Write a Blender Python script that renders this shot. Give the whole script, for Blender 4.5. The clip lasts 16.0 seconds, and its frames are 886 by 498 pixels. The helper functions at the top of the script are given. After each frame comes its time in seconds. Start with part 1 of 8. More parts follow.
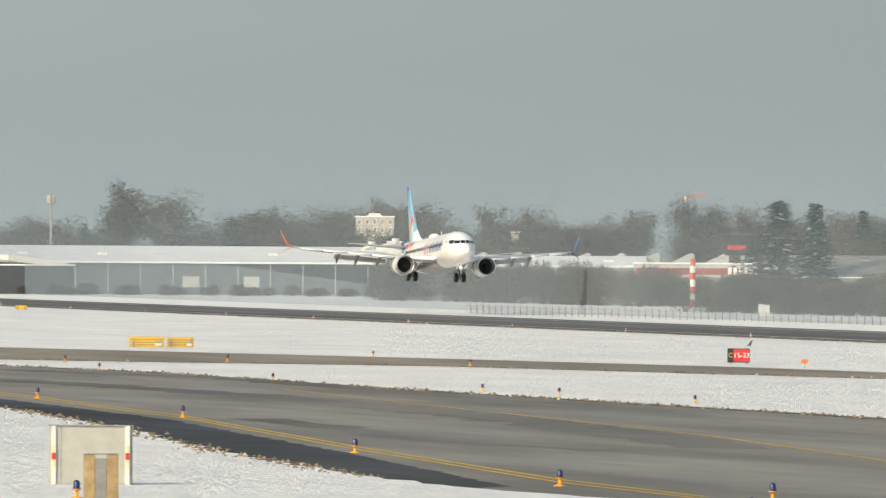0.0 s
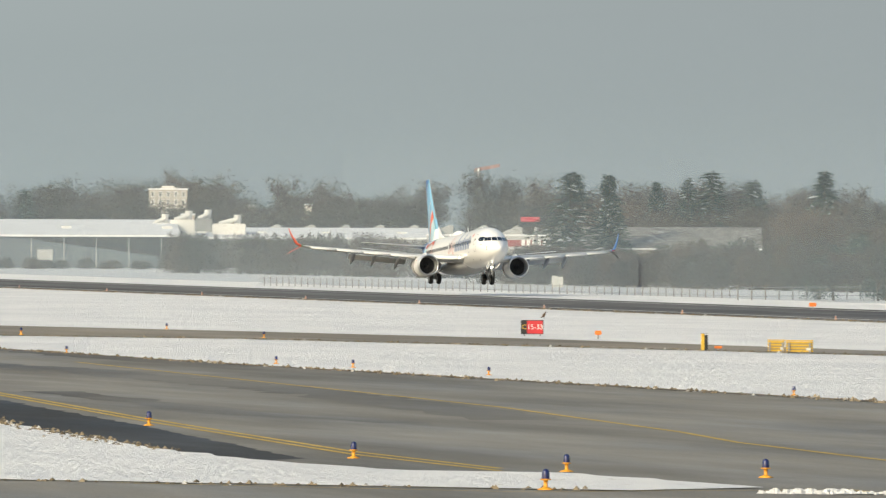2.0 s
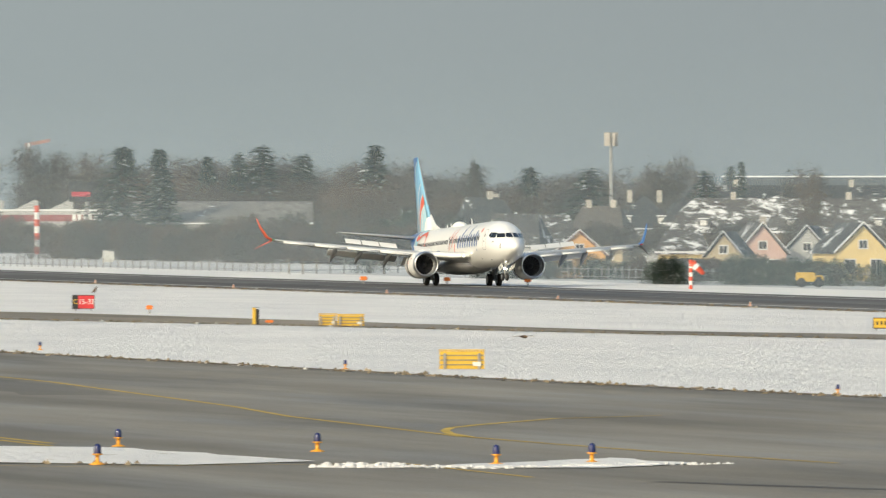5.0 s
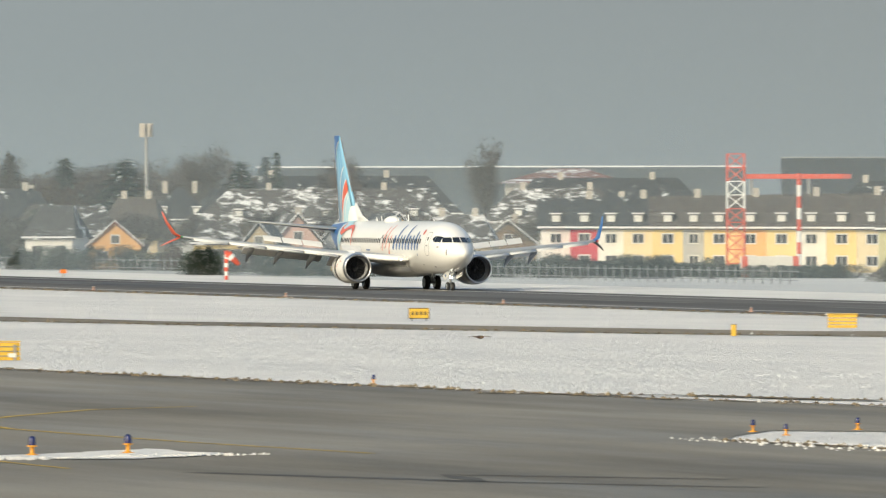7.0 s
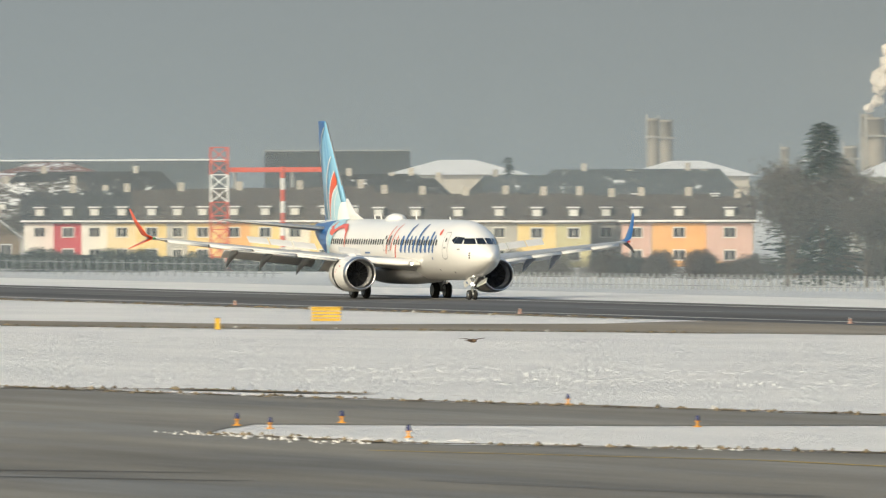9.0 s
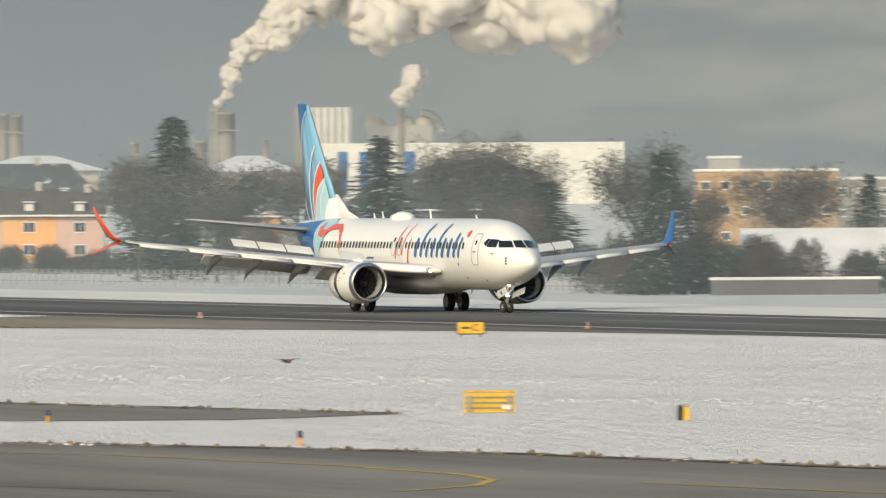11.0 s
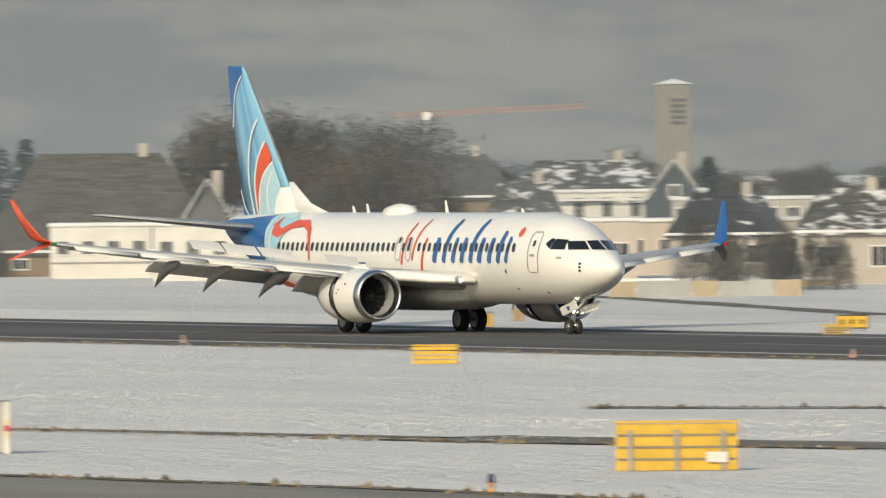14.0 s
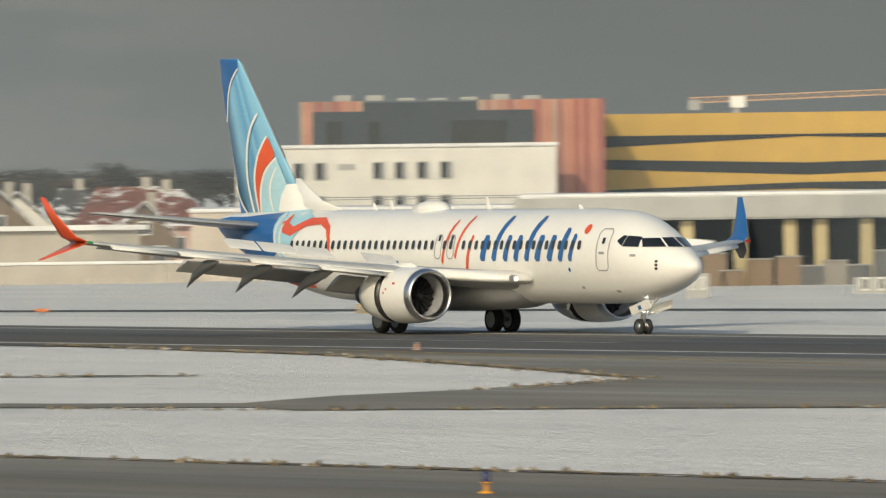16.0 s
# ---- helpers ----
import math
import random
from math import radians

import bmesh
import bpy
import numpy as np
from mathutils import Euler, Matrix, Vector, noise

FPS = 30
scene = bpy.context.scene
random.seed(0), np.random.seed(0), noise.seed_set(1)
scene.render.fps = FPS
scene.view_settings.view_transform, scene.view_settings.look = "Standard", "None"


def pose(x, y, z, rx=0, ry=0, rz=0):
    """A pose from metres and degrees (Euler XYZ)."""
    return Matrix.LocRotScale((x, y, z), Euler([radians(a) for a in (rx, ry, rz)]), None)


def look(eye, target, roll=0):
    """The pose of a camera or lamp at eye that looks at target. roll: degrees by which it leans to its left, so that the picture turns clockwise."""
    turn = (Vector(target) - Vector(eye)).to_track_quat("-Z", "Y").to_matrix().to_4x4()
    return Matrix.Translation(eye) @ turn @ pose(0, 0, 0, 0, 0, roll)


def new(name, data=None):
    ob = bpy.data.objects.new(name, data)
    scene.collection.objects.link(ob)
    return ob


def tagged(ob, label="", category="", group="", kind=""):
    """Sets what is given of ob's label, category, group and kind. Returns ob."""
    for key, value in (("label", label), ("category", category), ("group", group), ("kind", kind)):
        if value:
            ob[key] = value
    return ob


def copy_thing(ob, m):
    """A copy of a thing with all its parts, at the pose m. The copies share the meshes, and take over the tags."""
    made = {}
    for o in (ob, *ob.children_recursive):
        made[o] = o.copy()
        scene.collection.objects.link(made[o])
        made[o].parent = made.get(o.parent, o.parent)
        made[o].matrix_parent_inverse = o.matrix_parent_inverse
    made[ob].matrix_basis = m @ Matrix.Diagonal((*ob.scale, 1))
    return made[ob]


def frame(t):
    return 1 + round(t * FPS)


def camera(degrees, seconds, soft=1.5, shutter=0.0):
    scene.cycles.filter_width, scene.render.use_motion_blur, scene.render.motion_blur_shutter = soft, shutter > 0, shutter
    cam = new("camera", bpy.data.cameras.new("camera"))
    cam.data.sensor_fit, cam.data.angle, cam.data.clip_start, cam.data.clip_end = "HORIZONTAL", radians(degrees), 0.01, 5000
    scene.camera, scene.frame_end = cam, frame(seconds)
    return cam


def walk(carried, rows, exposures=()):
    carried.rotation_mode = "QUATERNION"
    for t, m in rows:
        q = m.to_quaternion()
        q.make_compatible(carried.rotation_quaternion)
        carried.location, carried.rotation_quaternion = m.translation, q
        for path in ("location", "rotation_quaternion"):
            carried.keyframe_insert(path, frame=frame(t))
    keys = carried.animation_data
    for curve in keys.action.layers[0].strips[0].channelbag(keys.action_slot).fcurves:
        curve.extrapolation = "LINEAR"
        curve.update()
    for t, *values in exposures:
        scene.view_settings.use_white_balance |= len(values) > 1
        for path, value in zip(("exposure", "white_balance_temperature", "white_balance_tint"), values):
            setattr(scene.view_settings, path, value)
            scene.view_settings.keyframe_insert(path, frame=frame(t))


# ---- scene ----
# A long lens on a terrace pans with a landing airliner; x runs along the runway, y across it.
cam = camera(3.8379, 16.0, soft=1.3, shutter=0.35)
EYE_Z = 8.46
# From 14 s, x and y back away to fit the view of a zoom-out.
# seconds, x, y, bearing from the runway line, pitch, roll
VIEW = (
    (0.0, 0.00, 0.00, 9.9236, -0.0313, -0.344),
    (0.5, 0.00, 0.00, 10.1570, -0.0708, -0.310),
    (1.0, 0.00, 0.00, 10.3759, -0.1063, -0.277),
    (1.5, 0.00, 0.00, 10.5869, -0.1325, -0.243),
    (2.0, 0.00, 0.00, 10.8191, -0.1479, -0.210),
    (2.5, 0.00, 0.00, 11.0639, -0.1623, -0.176),
    (3.0, 0.00, 0.00, 11.3254, -0.1763, -0.143),
    (3.2, 0.00, 0.00, 11.4486, -0.1839, -0.129),
    (5.3, 0.00, 0.00, 13.0284, -0.2627, 0.011),
    (5.5, 0.00, 0.00, 13.2120, -0.2664, 0.025),
    (6.0, 0.00, 0.00, 13.6993, -0.2777, 0.058),
    (6.5, 0.00, 0.00, 14.2282, -0.2870, 0.091),
    (7.0, 0.00, 0.00, 14.7791, -0.2975, 0.125),
    (7.5, 0.00, 0.00, 15.3153, -0.3075, 0.158),
    (8.0, 0.00, 0.00, 15.8368, -0.3146, 0.192),
    (8.5, 0.00, 0.00, 16.3829, -0.3225, 0.225),
    (9.0, 0.00, 0.00, 17.0170, -0.3328, 0.259),
    (9.5, 0.00, 0.00, 17.7051, -0.3403, 0.292),
    (10.0, 0.00, 0.00, 18.3760, -0.3435, 0.326),
    (10.2, 0.00, 0.00, 18.6355, -0.3447, 0.339),
    (12.3, 0.00, 0.00, 22.2226, -0.4304, 0.480),
    (12.5, 0.00, 0.00, 22.6193, -0.4339, 0.493),
    (13.0, 0.00, 0.00, 23.6305, -0.4390, 0.527),
    (13.5, 0.00, 0.00, 24.7422, -0.4439, 0.560),
    (14.0, 3.04, -1.73, 26.0018, -0.4660, 0.594),
    (14.5, 13.74, -7.80, 27.2468, -0.4780, 0.627),
    (15.0, 30.08, -17.09, 28.5222, -0.4850, 0.661),
    (15.5, 46.60, -26.48, 29.9619, -0.4980, 0.694),
    (16.0, 63.13, -35.86, 31.2523, -0.4880, 0.728),
)
# seconds, stops, kelvin, tint
EXPOSURE = ((0, 0.31, 6760, 3), (6.5, 0.21, 6770, 2), (10, 0.06, 6800, 3), (13, -0.08, 6800, 4), (15, -0.2, 6830, 3), (16, -0.27, 6860, 2))
walk(cam, [(t, pose(x, y, EYE_Z, 90 + p, r, 90 - b)) for t, x, y, b, p, r in VIEW], EXPOSURE)

# Hazy winter afternoon: low sun behind the camera's left shoulder.
SUN_EL, SUN_X, SUN_Y = 27.0, 0.62, -0.78
world = bpy.data.worlds.new("hazy_sky")
scene.world = world
world.use_nodes = True
wn = world.node_tree.nodes
sky = wn.new("ShaderNodeTexSky")
sky.sky_type, sky.sun_disc = "NISHITA", False
sky.sun_elevation, sky.sun_rotation = radians(SUN_EL), math.atan2(SUN_X, SUN_Y)
sky.air_density, sky.dust_density, sky.ozone_density = 1.0, 3.0, 1.0
wn["Background"].inputs["Strength"].default_value = 0.14
world.node_tree.links.new(sky.outputs[0], wn["Background"].inputs["Color"])
sun_data = bpy.data.lights.new("sun", "SUN")
sun_data.energy, sun_data.angle, sun_data.color = 2.35, radians(1.5), (1.0, 0.88, 0.70)
sun = new("sun", sun_data)
sun_dir = Vector((SUN_X, SUN_Y, math.tan(radians(SUN_EL)) * math.hypot(SUN_X, SUN_Y)))
sun.matrix_world = look(sun_dir * 300, (0, 0, 0))

# ---- small builders ----
def part(name, bm, material, parent=None, label="", smooth=False):
    me = bpy.data.meshes.new(name)
    bm.normal_update()
    bm.to_mesh(me)
    bm.free()
    mats = material if isinstance(material, (list, tuple)) else [material]
    for m in mats:
        me.materials.append(m)
    if smooth:
        me.polygons.foreach_set("use_smooth", [True] * len(me.polygons))
    ob = new(name, me)
    ob.parent = parent
    if label:
        tagged(ob, label)
    return ob


def empty(name, m=None):
    ob = new(name)
    if m is not None:
        ob.matrix_basis = m
    return ob


def add_box(bm, x0, y0, z0, x1, y1, z1, bevel=0.0, m=None, mi=0):
    r = bmesh.ops.create_cube(bm, size=1.0)
    vs = r["verts"]
    for v in vs:
        v.co = Vector((x0 + (v.co.x + 0.5) * (x1 - x0), y0 + (v.co.y + 0.5) * (y1 - y0), z0 + (v.co.z + 0.5) * (z1 - z0)))
    fs = {f for v in vs for f in v.link_faces}
    for f in fs:
        f.material_index = mi
    if bevel:
        es = {e for v in vs for e in v.link_edges}
        out = bmesh.ops.bevel(bm, geom=list(es), offset=bevel, segments=2, affect="EDGES")
        vs = list({v for f in out["faces"] for v in f.verts} | {v for v in vs if v.is_valid})
    if m is not None:
        bmesh.ops.transform(bm, matrix=m, verts=[v for v in vs if v.is_valid])
    return vs


def box(*a, **k):
    bm = bmesh.new()
    add_box(bm, *a, **k)
    return bm


def add_tube(bm, rings, n=16, caps=True, mi=0):
    """rings: (centre, radius a, radius b, axis u, axis v)"""
    loops = []
    for c, a, b, u, v in rings:
        loops.append([bm.verts.new(Vector(c) + Vector(u) * (a * math.cos(2 * math.pi * i / n)) + Vector(v) * (b * math.sin(2 * math.pi * i / n))) for i in range(n)])
    for p, q in zip(loops, loops[1:]):
        for i in range(n):
            f = bm.faces.new((p[i], p[(i + 1) % n], q[(i + 1) % n], q[i]))
            f.material_index = mi
    if caps:
        for lp in (list(reversed(loops[0])), loops[-1]):
            f = bm.faces.new(lp)
            f.material_index = mi
    return loops


def add_rod(bm, a, b, ra, rb=None, n=8, mi=0):
    a, b = Vector(a), Vector(b)
    d = (b - a).normalized()
    u = d.orthogonal().normalized()
    v = d.cross(u)
    rb = ra if rb is None else rb
    add_tube(bm, [(a, ra, ra, u, v), (b, rb, rb, u, v)], n, True, mi)


def rod(a, b, ra, rb=None, n=8):
    bm = bmesh.new()
    add_rod(bm, a, b, ra, rb, n)
    return bm


def add_lathe(bm, prof, axis="z", at=(0, 0, 0), n=16, mi=0):
    """prof: (along, radius) pairs"""
    A = {"x": ((1, 0, 0), (0, 1, 0), (0, 0, 1)), "y": ((0, 1, 0), (0, 0, 1), (1, 0, 0)), "z": ((0, 0, 1), (1, 0, 0), (0, 1, 0))}[axis]
    rings = [(Vector(at) + Vector(A[0]) * s, r, r, A[1], A[2]) for s, r in prof]
    add_tube(bm, rings, n, False, mi)


def outline_sheet(pts, z, step=4.0, wob=0.5, freq=0.12, seed=0.0):
    """A flat sheet from its corner plan, with a finely uneven edge."""
    bm = bmesh.new()
    vs = []
    for (ax, ay), (bx, by) in zip(pts, pts[1:] + pts[:1]):
        a, b = Vector((ax, ay, 0)), Vector((bx, by, 0))
        n = max(1, int((b - a).length / step))
        for i in range(n):
            p = a.lerp(b, i / n)
            q = Vector((p.x * freq + seed, p.y * freq, seed))
            p = p + Vector((noise.noise(q), noise.noise(q + Vector((31, 7, 3))), 0)) * wob
            vs.append(bm.verts.new((p.x, p.y, z)))
    f = bm.faces.new(vs)
    bmesh.ops.triangulate(bm, faces=[f])
    for f in bm.faces:
        f.normal_update()
        if f.normal.z < 0:
            f.normal_flip()
    return bm


# ---- materials ----
class Tree:
    """Shorthand for a node material."""
    def __init__(self, name, rough=0.6, metal=0.0, coat=0.0, spec=0.5):
        self.mat = bpy.data.materials.new(name)
        self.mat.use_nodes = True
        self.n, self.l = self.mat.node_tree.nodes, self.mat.node_tree.links
        self.b = self.n["Principled BSDF"]
        self.b.inputs["Roughness"].default_value = rough
        self.b.inputs["Metallic"].default_value = metal
        self.b.inputs["Coat Weight"].default_value = coat
        self.b.inputs["Specular IOR Level"].default_value = spec
        self.co = self.n.new("ShaderNodeTexCoord").outputs["Object"]

    def noise(self, scale, detail=4.0, rough=0.55, vec=None, stretch=None):
        t = self.n.new("ShaderNodeTexNoise")
        t.inputs["Scale"].default_value, t.inputs["Detail"].default_value, t.inputs["Roughness"].default_value = scale, detail, rough
        v = vec or self.co
        if stretch:
            m = self.n.new("ShaderNodeMapping")
            m.inputs["Scale"].default_value = stretch
            self.l.new(v, m.inputs[0])
            v = m.outputs[0]
        self.l.new(v, t.inputs["Vector"])
        return t.outputs["Fac"]

    def ramp(self, fac, *stops, const=False):
        r = self.n.new("ShaderNodeValToRGB")
        r.color_ramp.interpolation = "CONSTANT" if const else "LINEAR"
        els = r.color_ramp.elements
        while len(els) < len(stops):
            els.new(0.5)
        for e, (p, c) in zip(els, stops):
            e.position = p
        for e, (p, c) in zip(els, stops):
            e.color = (*c, 1) if len(c) == 3 else c
        self.l.new(fac, r.inputs[0])
        return r.outputs[0]

    def math(self, op, a, b=0.0, c=0.0):
        m = self.n.new("ShaderNodeMath")
        m.operation = op
        for i, v in enumerate((a, b, c)):
            if hasattr(v, "is_output"):
                self.l.new(v, m.inputs[i])
            else:
                m.inputs[i].default_value = v
        return m.outputs[0]

    def mix(self, fac, a, b, mode="MIX"):
        m = self.n.new("ShaderNodeMix")
        m.data_type, m.blend_type = "RGBA", mode
        for sock, v in ((m.inputs[0], fac), (m.inputs[6], a), (m.inputs[7], b)):
            if hasattr(v, "is_output"):
                self.l.new(v, sock)
            else:
                sock.default_value = v if not isinstance(v, tuple) else (*v, 1)
        return m.outputs[2]

    def color(self, c):
        if hasattr(c, "is_output"):
            self.l.new(c, self.b.inputs["Base Color"])
        else:
            self.b.inputs["Base Color"].default_value = (*c, 1)
        return self

    def rough(self, f):
        self.l.new(f, self.b.inputs["Roughness"])
        return self

    def bump(self, fac, dist, strength=0.6):
        p = self.n.new("ShaderNodeBump")
        p.inputs["Distance"].default_value, p.inputs["Strength"].default_value = dist, strength
        self.l.new(fac, p.inputs["Height"])
        self.l.new(p.outputs[0], self.b.inputs["Normal"])
        return self


def worn(name, c, rough=0.6, var=0.2, scale=3.0, metal=0.0, coat=0.0, bump=0.0, spec=0.5):
    """A painted or plain surface with grain at two scales."""
    t = Tree(name, rough, metal, coat, spec)
    lo, hi = tuple(v * (1 - var) for v in c), tuple(min(1, v * (1 + var * 0.6)) for v in c)
    a = t.ramp(t.noise(scale, 5), (0.3, lo), (0.7, hi))
    b = t.ramp(t.noise(scale * 9, 3), (0.35, (0.82,) * 3), (0.65, (1.0,) * 3))
    t.color(t.mix(min(1.0, var * 3), a, b, "MULTIPLY"))
    if bump:
        t.bump(t.noise(scale * 6, 4), bump)
    return t.mat


def varied(name, colours, rough=0.7, scale=2.0, bump=0.0):
    """Base colour that differs from object to object, with fine grain."""
    t = Tree(name, rough)
    r = t.n.new("ShaderNodeObjectInfo").outputs["Random"]
    k = len(colours)
    base = t.ramp(r, *[(i / k, c) for i, c in enumerate(colours)], const=True)
    g = t.ramp(t.noise(scale, 5), (0.3, (0.72,) * 3), (0.7, (1.05,) * 3))
    t.color(t.mix(0.8, base, g, "MULTIPLY"))
    if bump:
        t.bump(t.noise(scale * 5, 4), bump)
    return t.mat


def islands(name, stops, rough=0.8):
    """Leaf or twig colour that differs from piece to piece."""
    t = Tree(name, rough, spec=0.2)
    r = t.n.new("ShaderNodeNewGeometry").outputs["Random Per Island"]
    g = t.ramp(t.noise(1.3, 3), (0.3, (0.7,) * 3), (0.7, (1.1,) * 3))
    t.color(t.mix(0.7, t.ramp(r, *stops), g, "MULTIPLY"))
    return t.mat


def snow_material():
    t = Tree("snow", 0.75, spec=0.25)
    drift = t.noise(0.035, 5, 0.6, stretch=(1.0, 3.2, 1))
    tufts = t.noise(0.55, 6, 0.68, stretch=(0.5, 1.6, 1))
    big = t.ramp(drift, (0.35, (0.81, 0.805, 0.80)), (0.65, (0.91, 0.90, 0.885)))
    spots = t.math("MULTIPLY", t.ramp(tufts, (0.60, (0,) * 3), (0.74, (1,) * 3)), t.ramp(t.noise(0.02, 3), (0.42, (0.15,) * 3), (0.66, (1,) * 3)))
    t.color(t.mix(spots, big, (0.42, 0.38, 0.31)))
    t.bump(t.noise(0.6, 7, 0.7, stretch=(0.6, 1.5, 1)), 0.75, 0.95)
    return t.mat


def asphalt_material(name, base, streak=(0.25, 2.0, 1), dark=0.6, light=1.35):
    t = Tree(name, 0.8, spec=0.3)
    a = t.ramp(t.noise(0.05, 6, 0.6, stretch=streak), (0.35, tuple(v * dark for v in base)), (0.68, tuple(v * light for v in base)))
    b = t.ramp(t.noise(7.0, 4), (0.3, (0.8,) * 3), (0.7, (1.1,) * 3))
    t.color(t.mix(0.8, a, b, "MULTIPLY"))
    t.rough(t.ramp(t.noise(0.09, 4, stretch=streak), (0.35, (0.55,) * 3), (0.65, (0.9,) * 3)))
    t.bump(t.noise(30.0, 3), 0.02)
    return t.mat


SNOW = snow_material()
ASPHALT = asphalt_material("taxiway_asphalt", (0.226, 0.209, 0.178), dark=0.70)
RUNWAY = asphalt_material("runway_asphalt", (0.122, 0.117, 0.110), (0.06, 1.4, 1))
TAR = asphalt_material("dark_wet_asphalt", (0.055, 0.053, 0.05), (0.2, 1.2, 1))
STREAK = asphalt_material("tyre_polished_asphalt", (0.135, 0.126, 0.110), (0.2, 1.2, 1), 0.7, 1.5)
SAND = asphalt_material("gritted_asphalt", (0.26, 0.225, 0.175), (0.2, 1.0, 1))
DIRT = worn("muddy_grass", (0.16, 0.13, 0.09), 0.95, 0.45, 0.7, bump=0.08)
WHITE = worn("white_paint", (0.80, 0.79, 0.77), 0.4, 0.06, 0.6, coat=0.3)
YELLOW = worn("yellow_paint", (0.68, 0.43, 0.045), 0.5, 0.2, 1.5)
YLINE = worn("worn_yellow_line", (0.62, 0.42, 0.07), 0.8, 0.35, 0.8)
WLINE = worn("worn_white_line", (0.62, 0.60, 0.56), 0.8, 0.3, 0.5)
ORANGE = worn("orange_paint", (0.72, 0.20, 0.03), 0.5, 0.15, 2.0)
RED = worn("red_paint", (0.55, 0.03, 0.04), 0.5, 0.15, 2.0)
BLACK = worn("black_paint", (0.02, 0.02, 0.022), 0.5, 0.2, 2.0)
GREY = worn("grey_metal", (0.33, 0.33, 0.33), 0.45, 0.2, 2.0, metal=0.4)

# ---- ground ----
def strip(x0, x1, y0, y1, z, n=60):
    bm = bmesh.new()
    for i in range(n):
        a, b = x0 + (x1 - x0) * i / n, x0 + (x1 - x0) * (i + 1) / n
        bm.faces.new([bm.verts.new(p) for p in ((a, y0, z), (b, y0, z), (b, y1, z), (a, y1, z))])
    bmesh.ops.remove_doubles(bm, verts=bm.verts[:], dist=0.001)
    return bm


ground_bm = bmesh.new()
bmesh.ops.create_grid(ground_bm, x_segments=90, y_segments=90, size=5200)
ground = tagged(part("ground", ground_bm, SNOW), "snow-covered airfield grass with thawing tufts", "ground", kind="structure")

runway = tagged(part("runway", strip(-2700, 900, 232.5, 262.5, 0.03), RUNWAY), "dark asphalt runway cleared of snow", "runway", kind="structure")
for nm, y0, y1 in (("runway_edge_line", 236.2, 237.1), ("runway_edge_line", 257.6, 258.4)):
    part(nm, strip(-2600, 800, y0, y1, 0.04), WLINE, runway, "worn white edge line")
bm = bmesh.new()
for i in range(40):
    add_box(bm, -2400 + i * 60, 247.0, 0.034, -2370 + i * 60, 247.9, 0.04)
part("runway_centre_line", bm, worn("rubbered_white_line", (0.21, 0.205, 0.195), 0.85, 0.35, 0.5), runway, "tyre-blackened centre dashes")

taxiway = tagged(part("taxiway", outline_sheet([
    (-1500, 112), (-900, 120), (-834, 127), (-726, 128), (-565, 133), (-490, 138), (-442, 146), (-420, 150), (-414, 142), (-418, 134), (-427, 124),
    (-412, 118), (-395, 119), (-380, 126), (-360, 132), (-324, 135), (-284, 138), (-193, 138), (0, 150), (300, 170), (300, 40), (-150, 10), (-420, 18), (-760, 60), (-1500, 70)], 0.02, 3.0, 0.7, 0.2), ASPHALT),
    "grey asphalt taxiway with tyre-swept patches", "taxiway", kind="structure")
exit_strip = tagged(part("taxiway", outline_sheet([
    (-1500, 60), (-1055, 136), (-943, 164), (-886, 176), (-771, 187), (-756, 194), (-707, 207), (-699, 223), (-712, 236), (-560, 236),
    (-620, 229), (-652, 216), (-700, 196), (-750, 184), (-806, 173), (-883, 155), (-919, 130), (-944, 120), (-1400, 40)], 0.022, 3.0, 0.5, 0.2, 5.0), SAND),
    "sandy gritted exit taxiway across the snow", "taxiway", kind="structure")
exit_east = tagged(part("taxiway", outline_sheet([
    (-430, 237), (-414, 234), (-379, 227), (-345, 215), (-323, 206.5), (-314, 196), (-309, 186), (-300, 176), (-290, 173), (-274, 186), (-200, 225), (-150, 237)], 0.024, 3.0, 0.35, 0.2, 9.0), ASPHALT),
    "grey asphalt exit taxiway joining the runway", "taxiway", kind="structure")
island = tagged(part("snow_island", outline_sheet([
    (-1000, 92), (-733, 93.5), (-657, 92.5), (-588, 88), (-516, 81.6), (-464, 78.9), (-440, 79), (-428, 81), (-425, 85), (-401, 87),
    (-397, 81.5), (-410, 68), (-418, 60), (-430, 48), (-700, 30), (-1000, 40)], 0.05, 2.5, 0.9, 0.25, 3.0), SNOW),
    "low snow-covered grass island between taxiways", "snow", kind="structure")


def ribbon(pts, w, z, mat, name, parent=None, label="", wob=0.3, step=2.0, seed=0.0):
    """A painted line or worn strip along a plan path."""
    bm = bmesh.new()
    path = []
    for (ax, ay), (bx, by) in zip(pts, pts[1:]):
        a, b = Vector((ax, ay)), Vector((bx, by))
        n = max(1, int((b - a).length / step))
        path += [a.lerp(b, i / n) for i in range(n)]
    path.append(Vector(pts[-1]))
    prev = None
    for i, p in enumerate(path):
        d = (path[min(i + 1, len(path) - 1)] - path[max(i - 1, 0)]).normalized()
        n = Vector((-d.y, d.x))
        q = Vector((p.x * 0.31 + seed, p.y * 0.31, seed))
        k1, k2 = 1 + wob * 2 * noise.noise(q), 1 + wob * 2 * noise.noise(q + Vector((9, 4, 2)))
        cur = [bm.verts.new((*(p + n * w / 2 * max(k1, 0.05)), z)), bm.verts.new((*(p - n * w / 2 * max(k2, 0.05)), z))]
        if prev:
            bm.faces.new((prev[1], cur[1], cur[0], prev[0]))
        prev = cur
    for f in bm.faces:
        f.normal_update()
        if f.normal.z < 0:
            f.normal_flip()
    return part(name, bm, mat, parent, label)


